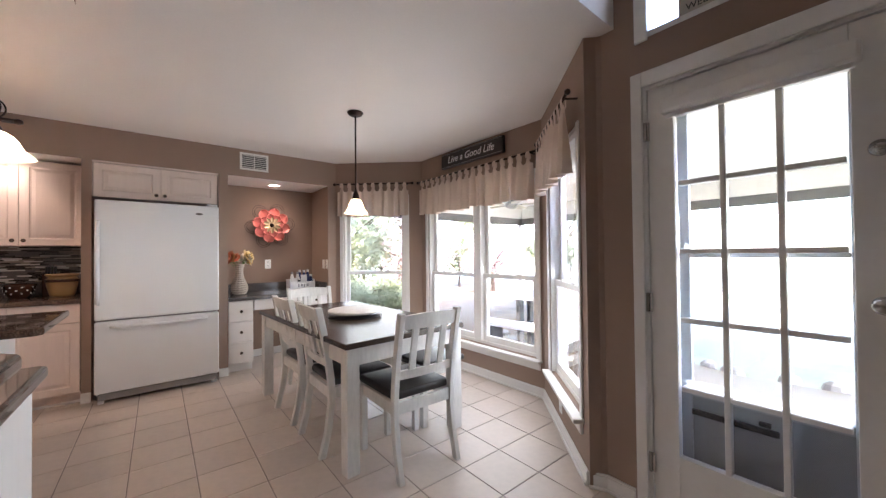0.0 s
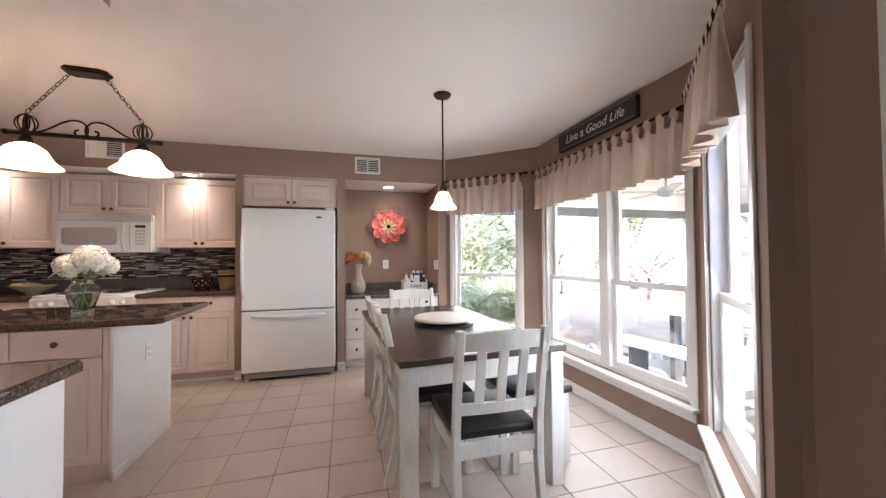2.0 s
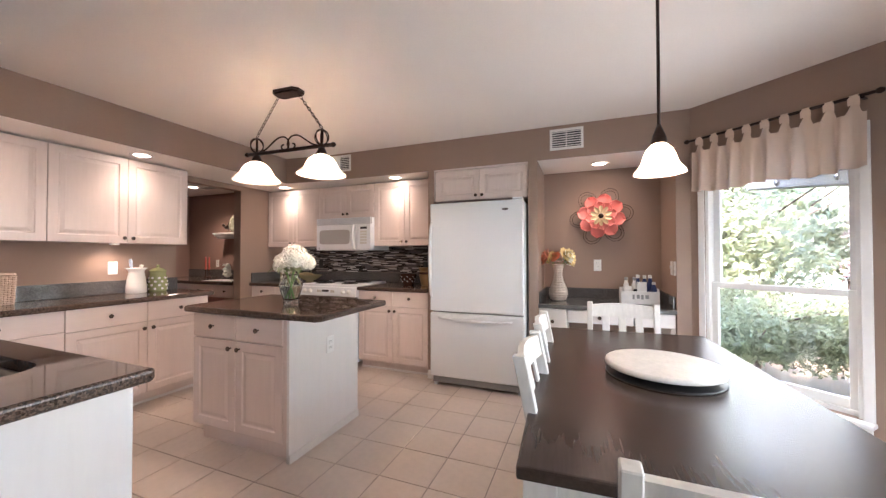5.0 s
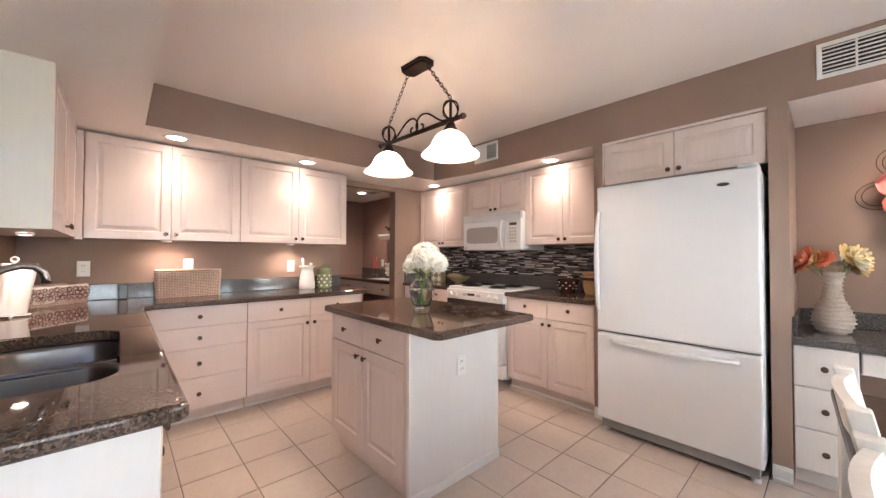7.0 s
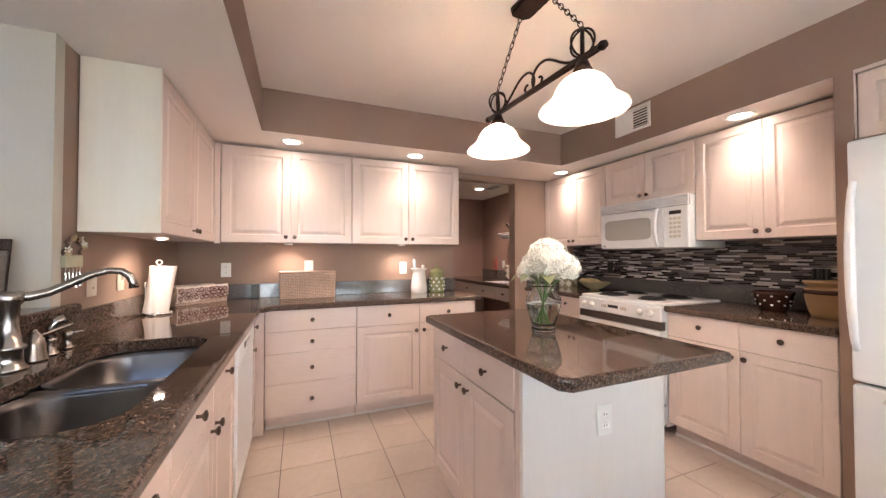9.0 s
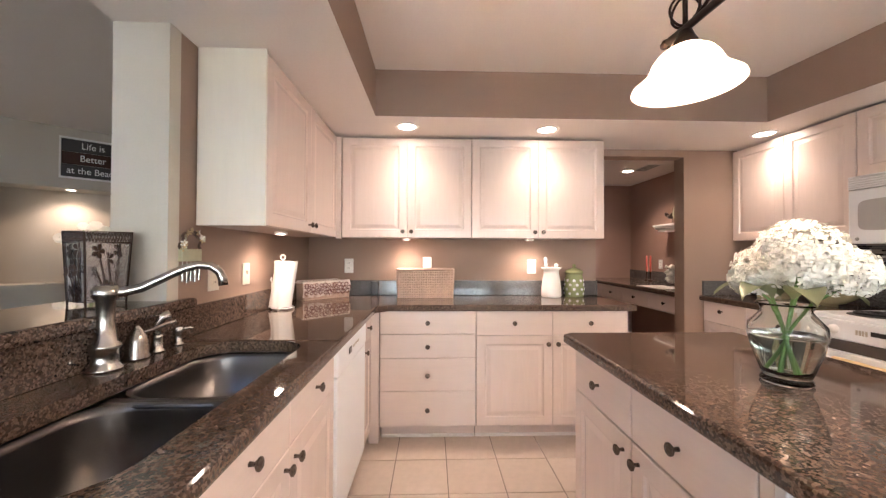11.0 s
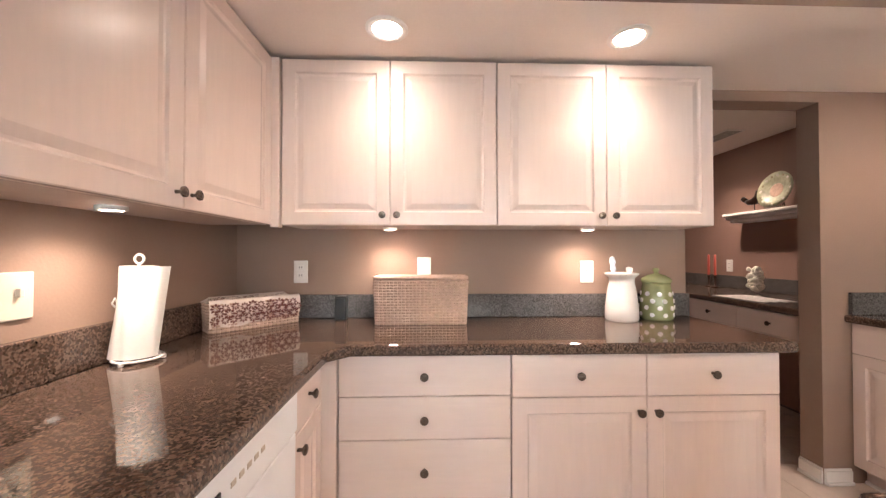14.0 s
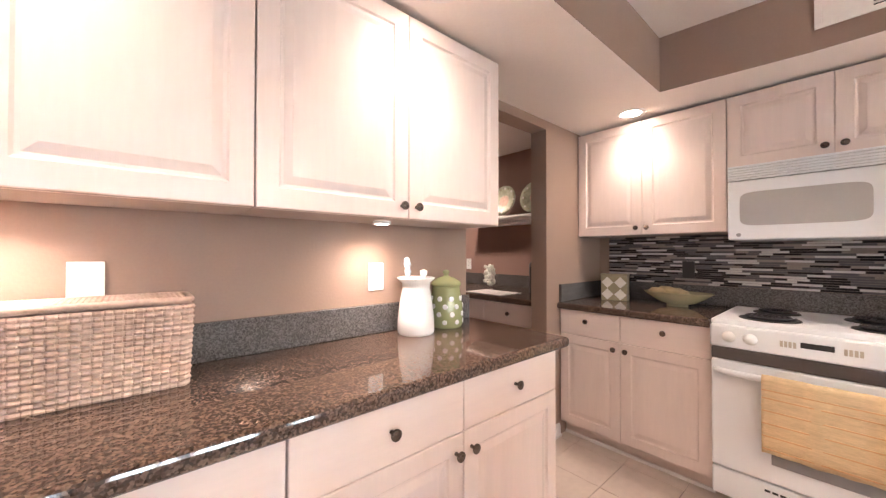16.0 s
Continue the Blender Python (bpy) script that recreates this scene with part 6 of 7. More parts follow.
part("body", lathe([(0, 0), (0.06, 0), (0.062, 0.012), (0.085, 0.05), (0.10, 0.11), (0.106, 0.125), (0.10, 0.124), (0.092, 0.11), (0.075, 0.05), (0, 0.02)], 40), M_CHOC, db, smooth=True)
for k in range(26):
    z = 0.045 + 0.028 * (k % 3)
    a = k * 0.2416 * 1.0 + 0.12 * (k % 3)
    rr = np.interp(z, [0.05, 0.11], [0.0855, 0.1005])
    part("dot", lathe([(0, 0.001), (0.0065, 0.0006), (0.0075, -0.0005)], 10, m=Matrix.Translation((rr * math.cos(a), rr * math.sin(a), z)) @ Matrix.Rotation(a, 4, "Z") @ Matrix.Rotation(radians(78), 4, "Y")), M_CROCK, db)
M_TERRA = material("tan_pottery", (0.33, 0.20, 0.09), 0.45, vary=0.15, grain=9)
pj = thing("pottery_jar", "tan glazed pottery crock beside the fridge", "crock", pose(-0.60, 4.74, CT))
part("body", lathe([(0, 0), (0.075, 0), (0.085, 0.02), (0.098, 0.08), (0.105, 0.13), (0.112, 0.145), (0.108, 0.155), (0.100, 0.165), (0.088, 0.172), (0.100, 0.182), (0.112, 0.196), (0.110, 0.205), (0.098, 0.206), (0.085, 0.19), (0, 0.17)], 40), M_TERRA, pj, smooth=True)
part("band", lathe([(0.1085, 0.132), (0.1125, 0.136), (0.1145, 0.146), (0.110, 0.156)], 40), M_CHOC, pj, "dark glazed band", smooth=True)
kb = thing("knife_block", "dark knife block against the tile backsplash", "knife block", pose(-0.70, 4.905, CT))
part("block", boxed(-0.05, 0.05, -0.045, 0.05, 0, 0.20, 0.006), M_CHOC, kb)
for k in range(4):
    part("knife_handle", boxed(-0.035 + k * 0.02, -0.022 + k * 0.02, -0.02, 0.02, 0.2005, 0.27, 0.004), M_BLACK, kb)

# ---- faucet and sink things ----
fc = thing("kitchen_faucet", "brushed nickel curved kitchen faucet", "faucet", pose(-1.085, 1.145, CT))
part("base_column", lathe([(r_ * 1.25, z_) for r_, z_ in [(0, 0), (0.034, 0), (0.034, 0.008), (0.026, 0.02), (0.024, 0.06), (0.030, 0.066), (0.030, 0.074), (0.022, 0.085), (0.017, 0.14), (0.018, 0.20), (0.026, 0.214), (0.027, 0.232), (0.020, 0.244), (0, 0.247)]], 32), M_NICKEL, fc, smooth=True)
sd = Vector((-0.45, 0.89, 0)).normalized()
part("spout", tube([sd * a + Vector((0, 0, z)) for a, z in ((0.0, 0.224), (0.04, 0.225), (0.08, 0.235), (0.13, 0.262), (0.18, 0.290), (0.22, 0.302), (0.255, 0.298), (0.278, 0.28), (0.288, 0.255), (0.29, 0.235))], [0.015, 0.0145, 0.014, 0.0135, 0.013, 0.013, 0.013, 0.0135, 0.014, 0.0145], 14), M_NICKEL, fc, smooth=True)
lv = thing("faucet_lever", "brushed nickel faucet lever with bell base", "faucet lever", pose(-1.195, 1.145, CT))
part("bell", lathe([(r_ * 1.2, z_ * 1.1) for r_, z_ in [(0, 0), (0.030, 0), (0.030, 0.006), (0.026, 0.016), (0.025, 0.05), (0.018, 0.075), (0.010, 0.088), (0.006, 0.096), (0, 0.098)]], 28), M_NICKEL, lv, smooth=True)
part("lever", tube([(0, 0, 0.08), (-0.035, 0.02, 0.086), (-0.07, 0.045, 0.10), (-0.09, 0.058, 0.104)], [0.005, 0.0055, 0.006, 0.0065], 10), M_NICKEL, lv, smooth=True)
sr = thing("side_sprayer", "brushed nickel side sprayer", "sprayer", pose(-1.275, 1.148, CT))
part("holder", lathe([(0, 0), (0.024, 0), (0.024, 0.006), (0.017, 0.014), (0.015, 0.05), (0.018, 0.058), (0, 0.06)], 24), M_NICKEL, sr, smooth=True)
part("head", tube([(0, 0, 0.058), (0, 0, 0.095), (-0.008, 0.012, 0.118), (-0.02, 0.03, 0.126)], [0.011, 0.013, 0.016, 0.017], 14), M_NICKEL, sr, smooth=True)
so = thing("soap_dispenser", "small brushed nickel soap dispenser", "soap dispenser", pose(-1.372, 1.15, CT))
part("body", lathe([(0, 0), (0.020, 0), (0.020, 0.006), (0.013, 0.012), (0.012, 0.04), (0.016, 0.048), (0.016, 0.064), (0, 0.068)], 24), M_NICKEL, so, smooth=True)
part("spout", tube([(0, 0, 0.056), (-0.02, 0.03, 0.060), (-0.025, 0.037, 0.055)], 0.005, 8), M_NICKEL, so, smooth=True)
sc = thing("sink_caddy", "black wire caddy with cloth inside the sink", "sink caddy", pose(-0.62, 1.33, BT - 0.20))
for z in (0.02, 0.06, 0.12):
    part("wire_ring", tube([(x, y, z) for x, y in rounded(-0.07, 0.07, -0.05, 0.05, 0.02, 4)], 0.0025, 5, closed=True), M_BLACK, sc)
for k in range(12):
    a = 2 * math.pi * k / 12
    part("wire", tube([(0.068 * math.cos(a), 0.048 * math.sin(a), 0.02), (0.068 * math.cos(a), 0.048 * math.sin(a), 0.12)], 0.002, 5), M_BLACK, sc)
part("sponge", boxed(-0.045, 0.045, -0.03, 0.03, 0.024, 0.06, 0.008), material("rose_sponge", (0.40, 0.18, 0.17), 0.9), sc)
# wind chime
wc = thing("wind_chime", "green wooden wall chime with twig wreath and metal rods", "wall decoration", pose(-1.515, 1.0870, 1.245, 0, 0, 180))
M_SAGEW = material("sage_painted_wood", (0.46, 0.47, 0.33), 0.7, vary=0.15, grain=30)
part("board", boxed(-0.06, 0.06, -0.018, 0.0, -0.025, 0.025, 0.003), M_SAGEW, wc)
part("wreath", tube([(0.06 * math.cos(t), -0.01 + 0.006 * math.sin(9 * t), 0.025 + 0.075 * math.sin(t)) for t in [math.pi * k / 24 for k in range(25)]], 0.005, 6), M_BARK, wc, "twig arch")
rnd = random.Random(2)
for k in range(16):
    t = math.pi * rnd.random()
    f_ = part("blossom", blossom(5, 0.013, 0.3, 1), rnd.choice((M_PETAL, M_STRAW, M_SAGEW)), wc)
    f_.matrix_basis = pose(0.062 * math.cos(t), -0.02 - 0.008 * rnd.random(), 0.025 + 0.077 * math.sin(t), 90, 0, 40 * k)
for k in range(5):
    x = -0.05 + 0.025 * k
    part("chime_rod", tube([(x, -0.012, -0.045), (x, -0.012, -0.105 - 0.006 * (k % 2))], 0.0052, 8), M_NICKEL, wc)
    part("string", tube([(x, -0.012, -0.026), (x, -0.012, -0.045)], 0.0012, 4), M_CHALK, wc)
# metal planter on the bar
M_TIN = material("punched_tin", (0.46, 0.46, 0.47), 0.25, 0.8, vary=0.35, grain=18, bump=0.3)
mp_ = thing("metal_planter", "square flared metal planter with dark flower ornaments", "planter", Matrix.Translation((-1.302, 0.922, 1.074)) @ Matrix.Rotation(radians(66.6), 4, "Z") @ Matrix.Diagonal((0.695, 0.695, 1.06, 1)))
bm = bmesh.new()
prev = None
for hw, z in ((0.080, 0.012), (0.092, 0.235), (0.089, 0.235), (0.078, 0.016)):
    cur = [bm.verts.new((sx * hw, sy * hw, z)) for sx, sy in ((-1, -1), (1, -1), (1, 1), (-1, 1))]
    if prev:
        for k in range(4):
            bm.faces.new((prev[k], prev[(k + 1) % 4], cur[(k + 1) % 4], cur[k]))
    else:
        bm.faces.new(cur[::-1])
    prev = cur
bm.faces.new(prev)
part("body", bm, M_TIN, mp_)
for z in (0.203, 0.237):
    q = 0.080 + 0.012 * z / 0.223 + 0.003
    part("rim", tube([(-q, -q, z), (q, -q, z), (q, q, z), (-q, q, z)], 0.004, 6, closed=True), M_BRONZE, mp_)
for side in range(4):
    for k in range(16):
        x = -0.09 + 0.012 * k
        for s in (-0.006, 0.006):
            part("lattice_wire", tube([(x - s, -0.0925, 0.205), (x + s, -0.096, 0.236)], 0.0016, 4), M_BRONZE, mp_).matrix_basis = Matrix.Rotation(side * math.pi / 2, 4, "Z")
for sx, sy in ((-1, -1), (1, -1), (1, 1), (-1, 1)):
    part("corner_bar", tube([(sx * 0.080, sy * 0.080, 0), (sx * 0.095, sy * 0.095, 0.235)], 0.005, 6), M_BRONZE, mp_)
for side in range(4):
    for k, (x, z, r) in enumerate(((-0.04, 0.175, 0.024), (0.045, 0.18, 0.026), (-0.045, 0.11, 0.022), (0.035, 0.115, 0.026), (0.0, 0.15, 0.024), (0.0, 0.06, 0.024), (-0.042, 0.05, 0.018), (0.042, 0.05, 0.018))):
        y = -(0.081 + 0.012 * z / 0.223)
        f_ = part("leaf_ornament", blossom(5, r, 0.0, 1), M_BRONZE, mp_, "dark leaf ornament")
        f_.matrix_basis = Matrix.Rotation(side * math.pi / 2, 4, "Z") @ pose(x, y - 0.003, z, 90 - 3, 0, 30 * k)
        part("stem_wire", tube([(x, y - 0.002, z), (x * 0.6 + 0.012, -(0.081 + 0.054 * z * 0.5) - 0.002, z * 0.5), (x * 0.4, -0.084, 0.012)], 0.0022, 5), M_BRONZE, mp_).matrix_basis = Matrix.Rotation(side * math.pi / 2, 4, "Z")

# ---- pantry seen through the doorway ----
pc = cabinet("pantry_desk", "whitewashed pantry desk with a row of drawers over an open kneehole", pose(-5.05, 4.30, 0), 1.985, 0.66, 0.70, BT,
             [("drawer", a, b, 0.715, BT - 0.004, (a + b) / 2, 0.79) for a, b in ((0.0, 0.49), (0.49, 0.98), (0.98, 1.47), (1.47, 1.98))], category="desk")
for x in (0.001, 1.95):
    part("leg_panel", boxed(x, x + 0.03, 0.03, 0.65, 0, 0.70, 0.002), M_CAB, pc)
solid("worktop", slab([(-5.09, 4.27), (-3.062, 4.27), (-3.062, 4.983), (-5.09, 4.983)], BT, CT), M_GRANITE, "granite worktop in the pantry", "worktop")
solid("backsplash", boxed(-5.09, -3.062, 4.964, 4.984, CT + 0.001, 1.035, 0.003), M_EDGE, "low granite backsplash in the pantry", "backsplash", kind="structure")
sh = thing("wall_shelf", "white moulded floating shelf", "shelf", pose(-4.27, 4.984, 1.555))
part("board", boxed(0, 1.20, -0.20, -0.0005, 0.03, 0.052, 0.003), M_TRIM, sh)
part("moulding", boxed(0.012, 1.188, -0.182, -0.0005, 0.0, 0.029, 0.006), M_TRIM, sh)
part("cornice", boxed(0.03, 1.17, -0.155, -0.0005, -0.03, -0.001, 0.008), M_TRIM, sh)
M_PLATE = material("patterned_plate_glaze", (0.42, 0.42, 0.28), 0.3, vary=0.35, grain=45, broad=12)
pl = thing("display_plate", "green and cream patterned plate on a stand", "plate", pose(-3.80, 4.84, 1.607 + 0.145, 78, 0, 0))
part("plate", lathe([(0, 0.0), (0.075, 0.002), (0.10, 0.012), (0.145, 0.022), (0.147, 0.026), (0.10, 0.017), (0.075, 0.007), (0, 0.006)], 48), M_PLATE, pl, smooth=True)
part("centre_motif", lathe([(0.0, 0.0075), (0.05, 0.0078), (0.055, 0.0066)], 32), material("peach_motif", (0.55, 0.36, 0.25), 0.4, vary=0.3, grain=60), pl)
for k in range(16):
    a = 2 * math.pi * k / 16
    part("rim_motif", lathe([(0, 0.003), (0.009, 0.002), (0.011, 0)], 10, at=(0.122 * math.cos(a), 0.122 * math.sin(a), 0.0205)), M_TING if k % 2 else M_TINW, pl)
for s in (-1, 1):
    part("stand", tube([(s * 0.05, -0.147, 0.03), (s * 0.05, -0.143, -0.01), (s * 0.045, -0.10, -0.03), (s * 0.04, -0.148, -0.055)], 0.004, 6), M_BRONZE, pl)
ro = thing("rooster_figure", "dark metal bird silhouette on the shelf", "figurine", pose(-4.02, 4.86, 1.607))
part("body", tube([(-0.09, 0, 0.10), (-0.05, 0, 0.085), (0, 0, 0.09), (0.03, 0, 0.125), (0.035, 0, 0.17), (0.06, 0, 0.18)], [0.012, 0.025, 0.032, 0.024, 0.018, 0.004], 10), M_BRONZE, ro, smooth=True)
part("tail", tube([(-0.08, 0, 0.10), (-0.11, 0, 0.125), (-0.13, 0, 0.12)], [0.018, 0.022, 0.008], 8), M_BRONZE, ro, smooth=True)
part("foot", boxed(-0.03, 0.04, -0.02, 0.02, 0, 0.008, 0.002), M_BRONZE, ro)
part("leg", tube([(0, 0, 0.005), (0, 0, 0.075)], 0.004, 6), M_BRONZE, ro)
copy_thing(pl, pose(-3.45, 4.84, 1.607 + 0.145, 78, 0, 0))
M_CANDLE = material("red_candle", (0.45, 0.07, 0.05), 0.5)
for x in (-4.58, -4.50):
    c = thing("candlestick", "red taper candle in a dark holder", "candle", pose(x, 4.90, CT), "pantry candles")
    part("holder", lathe([(0, 0), (0.04, 0), (0.035, 0.01), (0.010, 0.02), (0.009, 0.09), (0.016, 0.105), (0.016, 0.12), (0, 0.12)], 16), M_BRONZE, c, smooth=True)
    part("candle", lathe([(0.0115, 0.112), (0.0095, 0.32), (0, 0.325)], 14), M_CANDLE, c, "red taper", smooth=True)
jr = thing("shell_jar", "glass jar filled with pale seashells", "jar", pose(-3.95, 4.79, CT))
g = part("glass", lathe([(0.072, 0.002), (0.075, 0.008), (0.075, 0.21)], 32), M_JAR, jr, smooth=True)
g.visible_shadow = False
rnd = random.Random(4)
for k in range(64):
    a, rr, z = rnd.uniform(0, 6.28), 0.046 * math.sqrt(rnd.random()), 0.03 + 0.18 * rnd.random()
    part("shell", lathe([(0, -0.020), (0.014, -0.008), (0.023, 0.005), (0.012, 0.014), (0, 0.016)], 8, m=Matrix.Translation((rr * math.cos(a), rr * math.sin(a), z)) @ Matrix.Rotation(rnd.uniform(0, 3), 4, "X") @ Matrix.Rotation(rnd.uniform(0, 3), 4, "Y")), M_PETAL, jr)
kf = thing("coffee_canister", "tall black steel canister on the pantry worktop", "canister", pose(-3.36, 4.72, CT))
part("body", lathe([(0, 0), (0.06, 0), (0.062, 0.01), (0.062, 0.22), (0.055, 0.235), (0, 0.235)], 28), M_BLACK, kf, smooth=True)
part("lid", lathe([(0.063, 0.222), (0.063, 0.24), (0.05, 0.262), (0.02, 0.272), (0.012, 0.282), (0, 0.284)], 28), M_STEEL, kf, "steel lid", smooth=True)
pm = thing("table_mat", "striped white and dark place mat", "place mat", pose(-3.62, 4.45, CT + 0.001))
for k in range(8):
    part("stripe", boxed(-0.2, 0.2, -0.14 + 0.035 * k, -0.105 + 0.035 * k, 0, 0.003), M_CHALK if k % 2 else M_GREY, pm)
plate("wall_outlet", "white outlet above the pantry worktop", pose(-4.42, 4.984, 1.13))
pv = thing("ceiling_vent", "white slatted pantry ceiling vent", "air vent", pose(-4.0, 4.55, 2.2495))
part("frame", boxed(-0.16, 0.16, -0.08, 0.08, -0.006, 0, 0.002), M_TRIM, pv)
for k in range(6):
    part("slat", boxed(-0.14, 0.14, -0.065 + k * 0.022, -0.052 + k * 0.022, -0.009, -0.0065), M_GREY, pv)

# ---- living room niche wall ----
dv = Vector((-0.67, 0.742, 0)).normalized()
P0 = Vector((-3.5, -1.334, 0))
mn = along(P0 - dv * 3.2, P0 + dv * 0.62)
bm = bmesh.new()
n0, n1, nz0, nz1 = 2.72, 3.64, 0.96, 1.86
box(bm, 0, n0, 0, 0.4, 0, CEIL)
box(bm, n1, 3.82, 0, 0.4, 0, CEIL)
box(bm, n0, n1, 0, 0.4, 0, nz0)
box(bm, n0, n1, 0, 0.4, nz1, CEIL)
box(bm, n0, n1, 0.30, 0.4, nz0, nz1)
solid("wall_niche", bm, M_SAGE, "sage living room wall with lit display niche", "wall", mn, kind="structure")
lp = mn @ Vector(((n0 + n1) / 2, 0.12, nz1 - 0.03))
lamp("niche_lamp", "SPOT", lp, CAN * 0.7, radius=0.03, angle=140, blend=0.8)
c = thing("recessed_light", "small recessed light in the niche top", "ceiling light", mn @ pose((n0 + n1) / 2, 0.12, nz1))
part("trim_ring", lathe([(0.03, 0.0), (0.032, -0.005), (0.042, -0.005), (0.044, 0.0)], 24), M_TRIM, c)
part("lamp_face", lathe([(0, -0.002), (0.03, -0.002)], 24), M_CAN, c)
bs = thing("framed_sign", "framed dark plank sign with pale lettering on sage wall", "sign", mn @ pose(3.104, -0.001, 1.955) @ Matrix.Diagonal((1.15, 1, 1.4, 1)))
for k in range(3):
    part("plank", boxed(0.012, 0.384, -0.014, -0.001, 0.012 + k * 0.0855, 0.095 + k * 0.0855, 0.002), M_SIGN if k != 1 else M_CHOC, bs)
bm = bmesh.new()
box(bm, 0, 0.396, -0.022, 0, 0, 0.011, 0.002)
box(bm, 0, 0.396, -0.022, 0, 0.269, 0.28, 0.002)
box(bm, 0, 0.011, -0.022, 0, 0.0112, 0.2688, 0.002)
box(bm, 0.385, 0.396, -0.022, 0, 0.0112, 0.2688, 0.002)
part("frame", bm, M_CHALK, bs, "pale frame")
for k, t in enumerate(("at the Beach", "Better", "Life is")):
    words("lettering", t, 0.062, pose(0.198, -0.0155, 0.054 + k * 0.0855, 90, 0, 0), M_CHALK, bs)
nv = thing("daisy_vase", "dark dotted vase of white daisies in the niche", "vase", mn @ pose(3.30, 0.14, nz0))
M_DARKV = material("dark_slate_glaze", (0.05, 0.055, 0.06), 0.35, vary=0.2)
part("body", lathe([(0, 0), (0.07, 0), (0.09, 0.015), (0.15, 0.09), (0.165, 0.15), (0.145, 0.205), (0.09, 0.24), (0.085, 0.27), (0.10, 0.285), (0.09, 0.283), (0, 0.25)], 36), M_DARKV, nv, smooth=True)
for k in range(30):
    a, z = k * 2.4, 0.10 + 0.08 * ((k * 0.618) % 1)
    rr = np.interp(z, [0.09, 0.15, 0.205], [0.152, 0.167, 0.147])
    part("dot", lathe([(0, 0.001), (0.008, 0.0006), (0.010, -0.001)], 10, m=Matrix.Translation((rr * math.cos(a), rr * math.sin(a), z)) @ Matrix.Rotation(a, 4, "Z") @ Matrix.Rotation(radians(90), 4, "Y")), M_GREY, nv)
rnd = random.Random(9)
for k in range(18):
    a, rr = rnd.uniform(0, 6.28), 0.20 * math.sqrt(rnd.random())
    x, y, z = rr * math.cos(a), rr * math.sin(a) * 0.5 - 0.03, 0.60 - rr * 0.9 + rnd.uniform(-0.06, 0.06)
    part("stem", tube([(x * 0.15, y * 0.15, 0.26), (x * 0.6, y * 0.6, 0.26 + (z - 0.26) * 0.6), (x, y, z)], 0.003, 5), M_STEM, nv)
    f_ = part("daisy", blossom(10, rnd.uniform(0.035, 0.05), 0.1, 1), M_PETAL, nv)
    f_.matrix_basis = look((x, y, z), (x - x, y + 0.5, z - 0.2))
    if k % 2:
        part("leaf", blossom(4, 0.06, -0.2, 1), M_LEAF, nv).matrix_basis = pose(x * 0.6, y * 0.6, 0.36 + 0.1 * rnd.random(), 20 * k, 0, 50 * k)


# ---- outdoors ----
solid("ground", boxed(-120, 160, -140, 140, -0.30, -0.16), M_LAWN, "sunlit lawn reaching the horizon", "ground", kind="structure")
EDGE = [(5.2, -6.0), (5.15, -0.4), (5.05, 0.55), (4.95, 1.0), (5.3, 2.2), (5.3, 3.1), (4.75, 3.7), (4.2, 4.1), (3.95, 4.5), (3.75, 4.9), (3.4, 5.2), (2.9, 5.3)]
solid("pavement", prism([(2.10, -6.0)] + EDGE + [(2.10, 5.1)], -0.16, -0.08), M_PATIO, "pale concrete porch floor", "pavement", kind="structure")
solid("ground_bed", prism([(5.25, 2.0), (16.0, 4.5), (16.0, 12.5), (2.2, 12.5), (2.2, 5.0), (3.3, 5.0), (3.7, 4.3), (4.7, 3.4)], -0.17, -0.12), M_MULCH, "dark mulch planting bed", "ground", kind="structure")
rnd = random.Random(21)
for (x0, y0), (x1, y1) in zip(EDGE[1:], EDGE[2:]):
    n = max(1, int(math.hypot(x1 - x0, y1 - y0) / 0.25))
    for k in range(n):
        r = rnd.uniform(0.09, 0.15)
        o = thing("edging_stone", "pale rounded garden edging stone", "stone", pose(x0 + (x1 - x0) * k / n + 0.1, y0 + (y1 - y0) * k / n + 0.06, -0.09, 0, 0, rnd.uniform(0, 360)), "edging stones")
        part("rock", lathe([(0, -0.07), (r * 0.9, -0.06), (r, 0.0), (r * 0.85, 0.05), (r * 0.4, 0.08), (0, 0.085)], 9, squash=0.7), M_STONE, o)
pr = thing("porch_roof", "covered porch with white ceiling and grey beams", "porch")
part("roof_deck", boxed(2.95, 8.3, -5.0, 6.55, 2.55, 2.68), M_TRIM, pr, "white boarded porch ceiling")
part("beam", boxed(2.95, 8.2, 6.35, 6.50, 2.05, 2.22, 0.01), M_BEAM, pr, "grey beam")
part("frieze", boxed(2.95, 8.2, 6.37, 6.48, 2.221, 2.549, 0.004), M_TRIM, pr)
part("beam", boxed(8.05, 8.2, -4.9, 6.349, 2.05, 2.22, 0.01), M_BEAM, pr, "grey beam")
part("frieze", boxed(8.07, 8.18, -4.9, 6.349, 2.221, 2.549, 0.004), M_TRIM, pr)
for x, y in ((8.12, 6.42), (8.12, 2.6), (8.12, -1.2), (8.12, -4.6), (4.6, 6.42)):
    part("post", boxed(x - 0.07, x + 0.07, y - 0.07, y + 0.07, -0.16, 2.049, 0.01), M_TRIM if y > 6 and x > 5 else M_BEAM, pr)
fn = thing("porch_fan", "white porch ceiling fan with pale blades", "ceiling fan", pose(4.85, 4.0, 2.375))
part("canopy", lathe([(0, 0.1745), (0.07, 0.1745), (0.06, 0.135), (0, 0.125)], 24), M_GREY, fn, smooth=True)
part("rod", tube([(0, 0, 0.13), (0, 0, -0.22)], 0.014, 10), M_GREY, fn)
